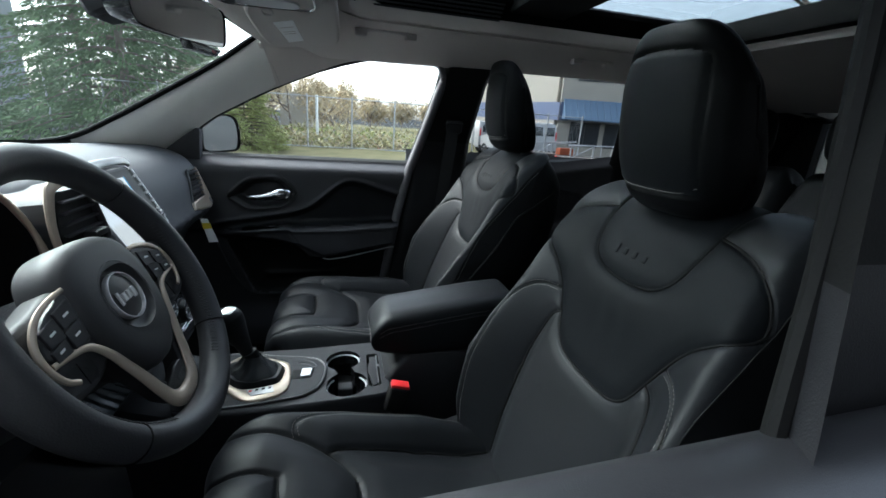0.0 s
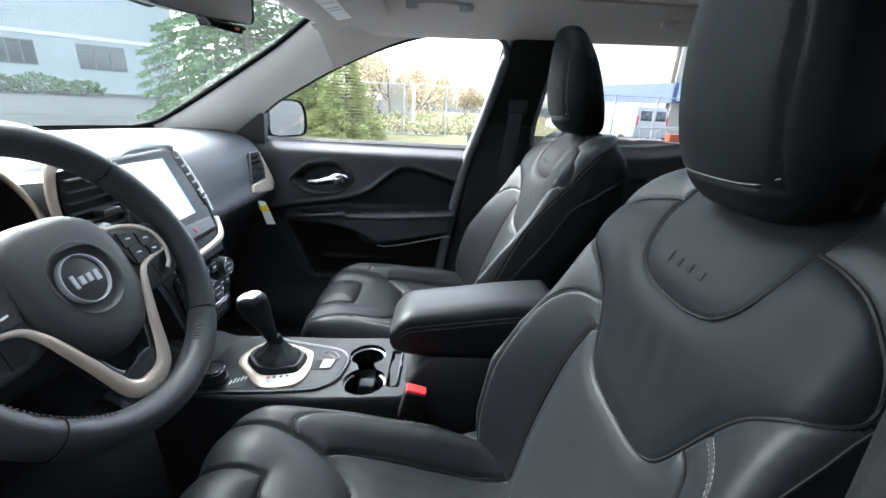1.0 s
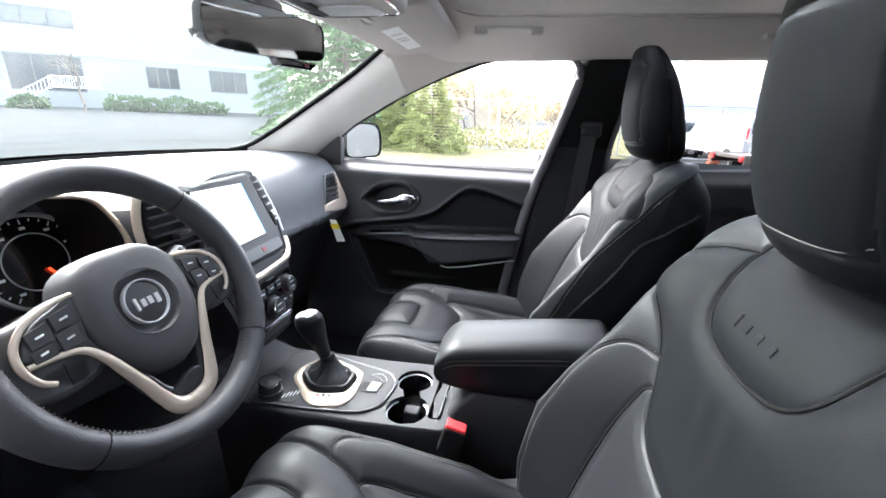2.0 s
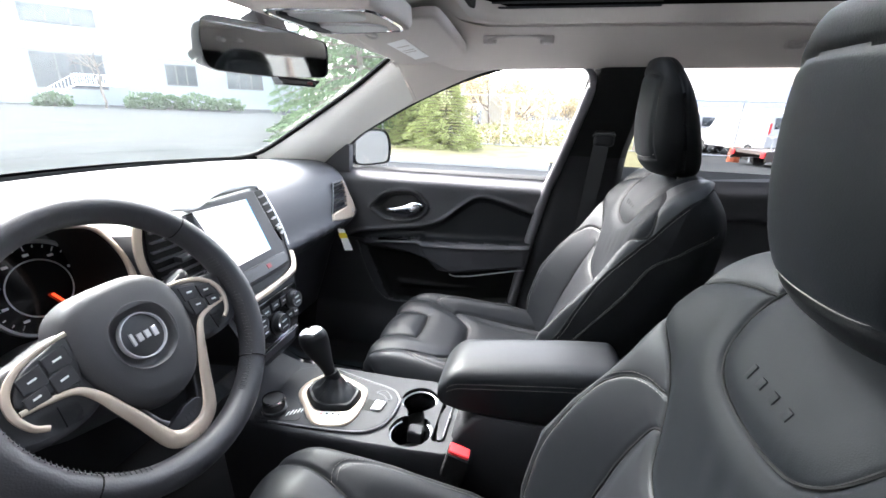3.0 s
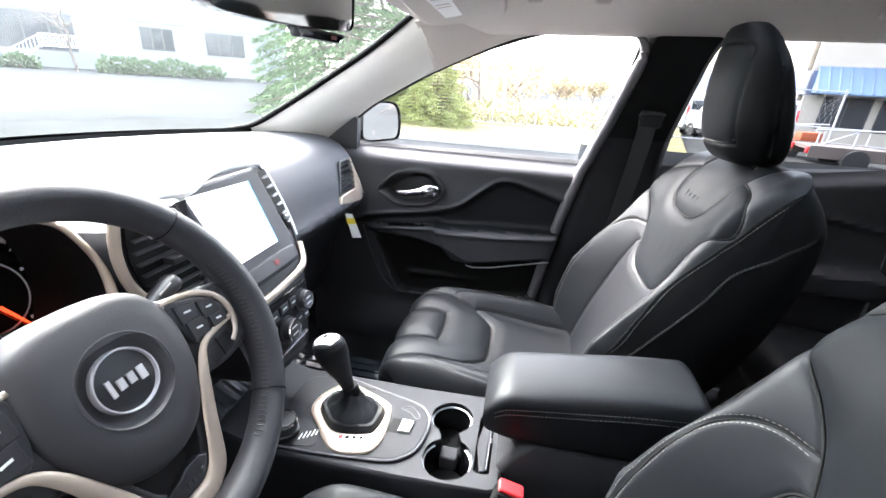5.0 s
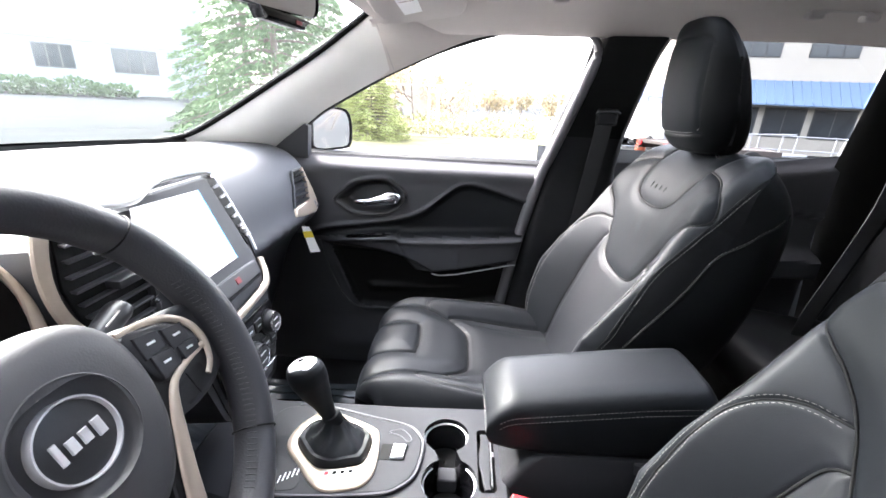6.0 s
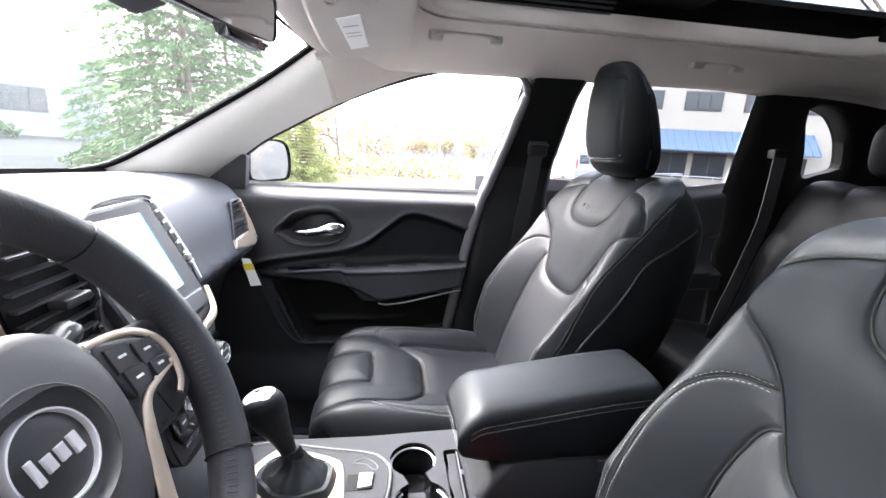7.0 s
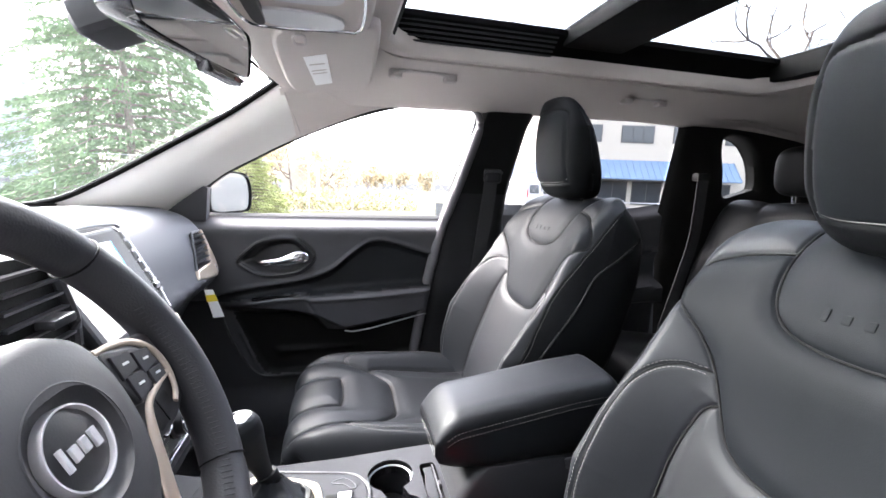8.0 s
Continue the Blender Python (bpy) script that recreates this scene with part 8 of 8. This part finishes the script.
aw = put("awning", np.array(A + B), [(0, 1, 2, 3), (7, 6, 5, 4), (0, 4, 5, 1), (1, 5, 6, 2), (2, 6, 7, 3), (3, 7, 4, 0)], M_AWN, bld, "blue ribbed metal awning", smooth=False)
for k in range(29):
    s = S0 + k * (S1 - S0) / 28
    p, q = (np.array(u_r) * s + np.array(nr) * d + (0, 0, z + 0.03) for d, z in ((0.03, 3.35), (1.1, 2.15)))
    put("seam", *tube([p, q], 0.03, 5), M_AWN, aw)
put("awning_end", np.array([A[0], A[3], np.array(u_r) * S0 + np.array(nr) * 0.03 + (0, 0, 2.15)]), [(0, 1, 2)], M_AWN, bld, smooth=False)


def window(u, n, s0, s1, z0, z1, mullions=1):
    fr = wall_box("window", u, n, s0, s1, z0, z1, -0.05, 0.03, M_FRAME, bld, 0.01)
    w = (s1 - s0 - 0.06 * (mullions + 2)) / (mullions + 1)
    for k in range(mullions + 1):
        a_ = -(s1 - s0) / 2 + 0.06 + k * (w + 0.06)
        part("pane", box_bm(w, 0.02, z1 - z0 - 0.12, 0.0, (a_ + w / 2, 0.045, 0)), M_WINDOW, fr, smooth=False)


for k in range(6):
    window(u_r, nr, 0.9 + k * 3.3, 3.0 + k * 3.3, 4.45, 5.55, 2)
for k in range(5):
    window(u_r, nr, 0.8 + k * 2.2, 2.7 + k * 2.2, 0.5, 2.0, 1)
# railing before the building
rl = thing("railing", "grey pipe railing before the building", "railing", polar(36, 20, -0.3))
for k in range(9):
    p = np.array(u_r) * (k * 1.2 - 4)
    put("post", *tube([p, p + (0, 0, 1.05)], 0.025, 6), M_STEEL, rl)
for z in (0.55, 1.05):
    put("rail", *tube([np.array(u_r) * -4 + (0, 0, z), np.array(u_r) * 5.6 + (0, 0, z)], 0.025, 6), M_STEEL, rl)


# vans
def van(at, turn, label):
    t = thing("van", label, "van", at, group="vans", turn=turn)
    side = [(-2.6, 0.45), (-2.62, 1.0), (-2.55, 1.7), (-2.45, 2.02), (-2.2, 2.08), (0.6, 2.08), (0.9, 2.0), (1.45, 1.28), (2.3, 1.10), (2.55, 0.95), (2.6, 0.45)]
    o = spline(side, 60, True)
    o = np.array([p for p in o if p[1] > 0.40])
    rows = []
    for y, s in ((-0.98, 0.965), (-0.95, 0.99), (-0.8, 1.0), (0.8, 1.0), (0.95, 0.99), (0.98, 0.965)):
        rows.append([(x * s, y * (1 - 0.10 * max(0, z - 1.2)), 0.45 + (z - 0.45) * s) for x, z in side])
    v, f = grid(np.array(rows), closed_v=True)
    k = len(side)
    f += [tuple(range(k)), tuple(range(len(v) - k, len(v)))[::-1]]
    put("body", v, f, M_VAN, t, sharp=25)
    for y in (-1, 1):
        for x0, x1 in ((-2.3, -1.1), (-0.95, 0.2)):
            part("side_window", box_bm(x1 - x0, 0.02, 0.50, 0.008, ((x0 + x1) / 2, y * 0.905, 1.62), 2, Euler((radians(5.5 * y), 0, 0)).to_matrix()), M_WINDOW, t)
        for x in (-1.7, 1.75):
            wv = np.linspace(0, 2 * np.pi, 24, endpoint=False)
            P = np.array([[(x + r * math.cos(q), y * h, 0.36 + r * math.sin(q)) for q in wv] for r, h in ((0.30, 0.78), (0.36, 0.80), (0.36, 0.97), (0.30, 0.99), (0.2, 0.985), (0.02, 0.97))])
            put("wheel", *grid(P, closed_v=True), M_TYRE, t)
    for k, (x0, x1, z) in enumerate(((-0.3, 1.0, 1.25), (-0.1, 0.9, 1.05), (0.1, 0.8, 0.88))):
        for y in (-1, 1):
            part("print_bar", box_bm(x1 - x0, 0.006, 0.11, 0, ((x0 + x1) / 2, y * 0.982, z)), M_STEEL, t, smooth=False)
    for y in (-0.40, 0.40):
        part("rear_window", box_bm(0.02, 0.62, 0.46, 0.01, (-2.575, y, 1.62), 2, Euler((0, radians(7), 0)).to_matrix()), M_WINDOW, t)
        part("tail_lamp", box_bm(0.04, 0.10, 0.55, 0.02, (-2.57, y * 2.15, 1.35), 2), M_RED, t, "red tail lamp")
    part("bumper", box_bm(0.16, 1.9, 0.22, 0.05, (-2.66, 0, 0.52), 3), M_FRAME, t)
    part("windscreen", box_bm(0.02, 1.5, 0.72, 0.01, (1.20, 0, 1.66), 2, Euler((0, radians(-37), 0)).to_matrix()), M_WINDOW, t)


van(polar(23.3, 25, -0.42), 104, "white panel van parked before the building")
van(polar(17.8, 29, -0.5), 98, "white panel van parked before the building")

# flat trailers and loose gear parked on the lot
M_RUST = mat("orange_plastic", (0.30, 0.065, 0.02), 0.6, var=0.2, varsize=6)
M_DECK = mat("brown_trailer_steel", (0.085, 0.070, 0.062), 0.6, grain=0.5, size=30, var=0.3, varsize=4)


def trailer(at, turn, length, label):
    t = thing("trailer", label, "trailer", at, group="trailers", turn=turn)
    part("deck", box_bm(length, 1.5, 0.10, 0.01, (0, 0, 0.50)), M_DECK, t, smooth=False)
    for y in (-0.75, 0.75):
        part("side_beam", box_bm(length, 0.06, 0.30, 0.01, (0, y, 0.42)), M_DECK, t, smooth=False)
        w = np.linspace(0, 2 * np.pi, 20, endpoint=False)
        P = np.array([[(0.1 + r * math.cos(q), y * 1.1 + h, 0.27 + r * math.sin(q)) for q in w] for r, h in ((0.02, -0.08), (0.2, -0.09), (0.27, -0.08), (0.27, 0.08), (0.2, 0.09), (0.02, 0.08))])
        put("wheel", *grid(P, closed_v=True), M_TYRE, t)
        part("tail_lamp", box_bm(0.05, 0.16, 0.16, 0.01, (-length / 2 - 0.02, y * 0.88, 0.45)), M_RED, t, "red tail lamp")
    put("drawbar", *tube([(length / 2, -0.5, 0.45), (length / 2 + 0.9, 0, 0.45), (length / 2, 0.5, 0.45)], 0.04, 6), M_STEEL, t)
    for x in np.linspace(-length / 2 + 0.1, length / 2 - 0.1, 3):
        put("stake", *tube([(x, -0.75, 0.5), (x, -0.75, 1.02)], 0.022, 6), M_STEEL, t)
    put("top_rail", *tube([(-length / 2, -0.75, 0.96), (length / 2 + 0.2, -0.75, 1.05)], 0.025, 6), M_STEEL, t)
    put("brace", *tube([(-length / 2 + 0.1, -0.75, 0.55), (0.0, -0.75, 0.98)], 0.018, 6), M_STEEL, t)


trailer(polar(27.2, 16.5, -0.12), 14, 1.9, "flat steel trailer with a pipe rail and red lamps")
trailer(polar(33.5, 15.0, -0.10), -14, 1.7, "flat steel trailer with a pipe rail and red lamps")
crate = part("plastic_crate", box_bm(0.55, 0.35, 0.28, 0.03, (0, 0, 0.14), 2), M_RUST, None)
crate.location = (*polar(30.6, 16.0)[:2], 0.42)
tagged(crate, "orange plastic crate on a trailer's deck", "crate")
for az, d, label in ((23.2, 17.5, "orange safety drum beside the vans"),):
    o = put("safety_drum", *tube([polar(az, d, gz(*polar(az, d)[:2])), polar(az, d, 0.2), polar(az, d, 0.42)], (0.20, 0.18, 0.15), 16), M_RUST)
    tagged(o, label, "drum")
shed = part("white_shed", box_bm(2.6, 2.0, 2.9, 0.02, (0, 0, 1.45)), M_WALL, None, smooth=False)
shed.location = polar(-5.7, 40, 0.0)
tagged(shed, "pale plain shed beyond the fence", "shed")
o = put("pole", *tube([polar(-3.4, 18.5, 0.0), polar(-3.4, 18.5, 2.05)], 0.06, 8), M_WHITE)
tagged(o, "pale upright pole among the brush", "pole")

# far white building ahead, with stairs
wb = thing("white_building", "white two-storey building with outside stairs", "building", polar(-47, 58, 0.5))
wt = Matrix.Rotation(radians(47), 4, "Z")
wb.matrix_basis = Matrix.Translation(polar(-47, 58, 0.5)) @ wt
M_WBW = mat("white_render", (0.22, 0.23, 0.23), 0.9, spec=0.1, var=0.04, varsize=0.5)
part("wall", box_bm(34, 0.4, 9.5, 0, (0, 0, 4.75)), M_WBW, wb, smooth=False)
part("floor_band", box_bm(34, 0.1, 0.35, 0.02, (0, -0.24, 5.2)), M_KERB, wb, smooth=False)
for k, (x, z, w_, h) in enumerate(((-6.2, 3.2, 5.6, 3.3), (-14, 3.2, 4.2, 3.3), (3.4, 3.4, 3.0, 2.2), (-6.2, 8.2, 5.6, 1.6), (10, 3.4, 4.0, 2.4))):
    fr = part("window", box_bm(w_, 0.1, h, 0.02, (x, -0.2, z)), M_FRAME, wb, smooth=False)
    for j in range(3):
        part("pane", box_bm(w_ / 3 - 0.15, 0.04, h - 0.25, 0, (x + (j - 1) * w_ / 3, -0.262, z)), M_WINDOW, fr, smooth=False)
for k in range(10):
    part("stair", box_bm(0.28, 1.4, 0.06, 0.01, (-8.6 + 0.28 * k, -2.4, 0.15 + 0.18 * k)), M_WHITE, wb, smooth=False)
part("landing", box_bm(4.0, 1.4, 0.10, 0.01, (-4.0, -2.4, 1.92)), M_WHITE, wb, smooth=False)
for k in range(22):
    put("baluster", *tube([(-5.9 + k * 0.18, -3.08, 1.95), (-5.9 + k * 0.18, -3.08, 2.9)], 0.03, 5), M_WHITE, wb)
for k in range(11):
    put("baluster", *tube([(-8.5 + k * 0.28, -3.08, 0.2 + 0.18 * k), (-8.5 + k * 0.28, -3.08, 1.15 + 0.18 * k)], 0.03, 5), M_WHITE, wb)
put("handrail", *tube([(-8.5, -3.08, 1.15), (-5.7, -3.08, 2.9), (-2.0, -3.08, 2.9)], 0.04, 6), M_WHITE, wb)
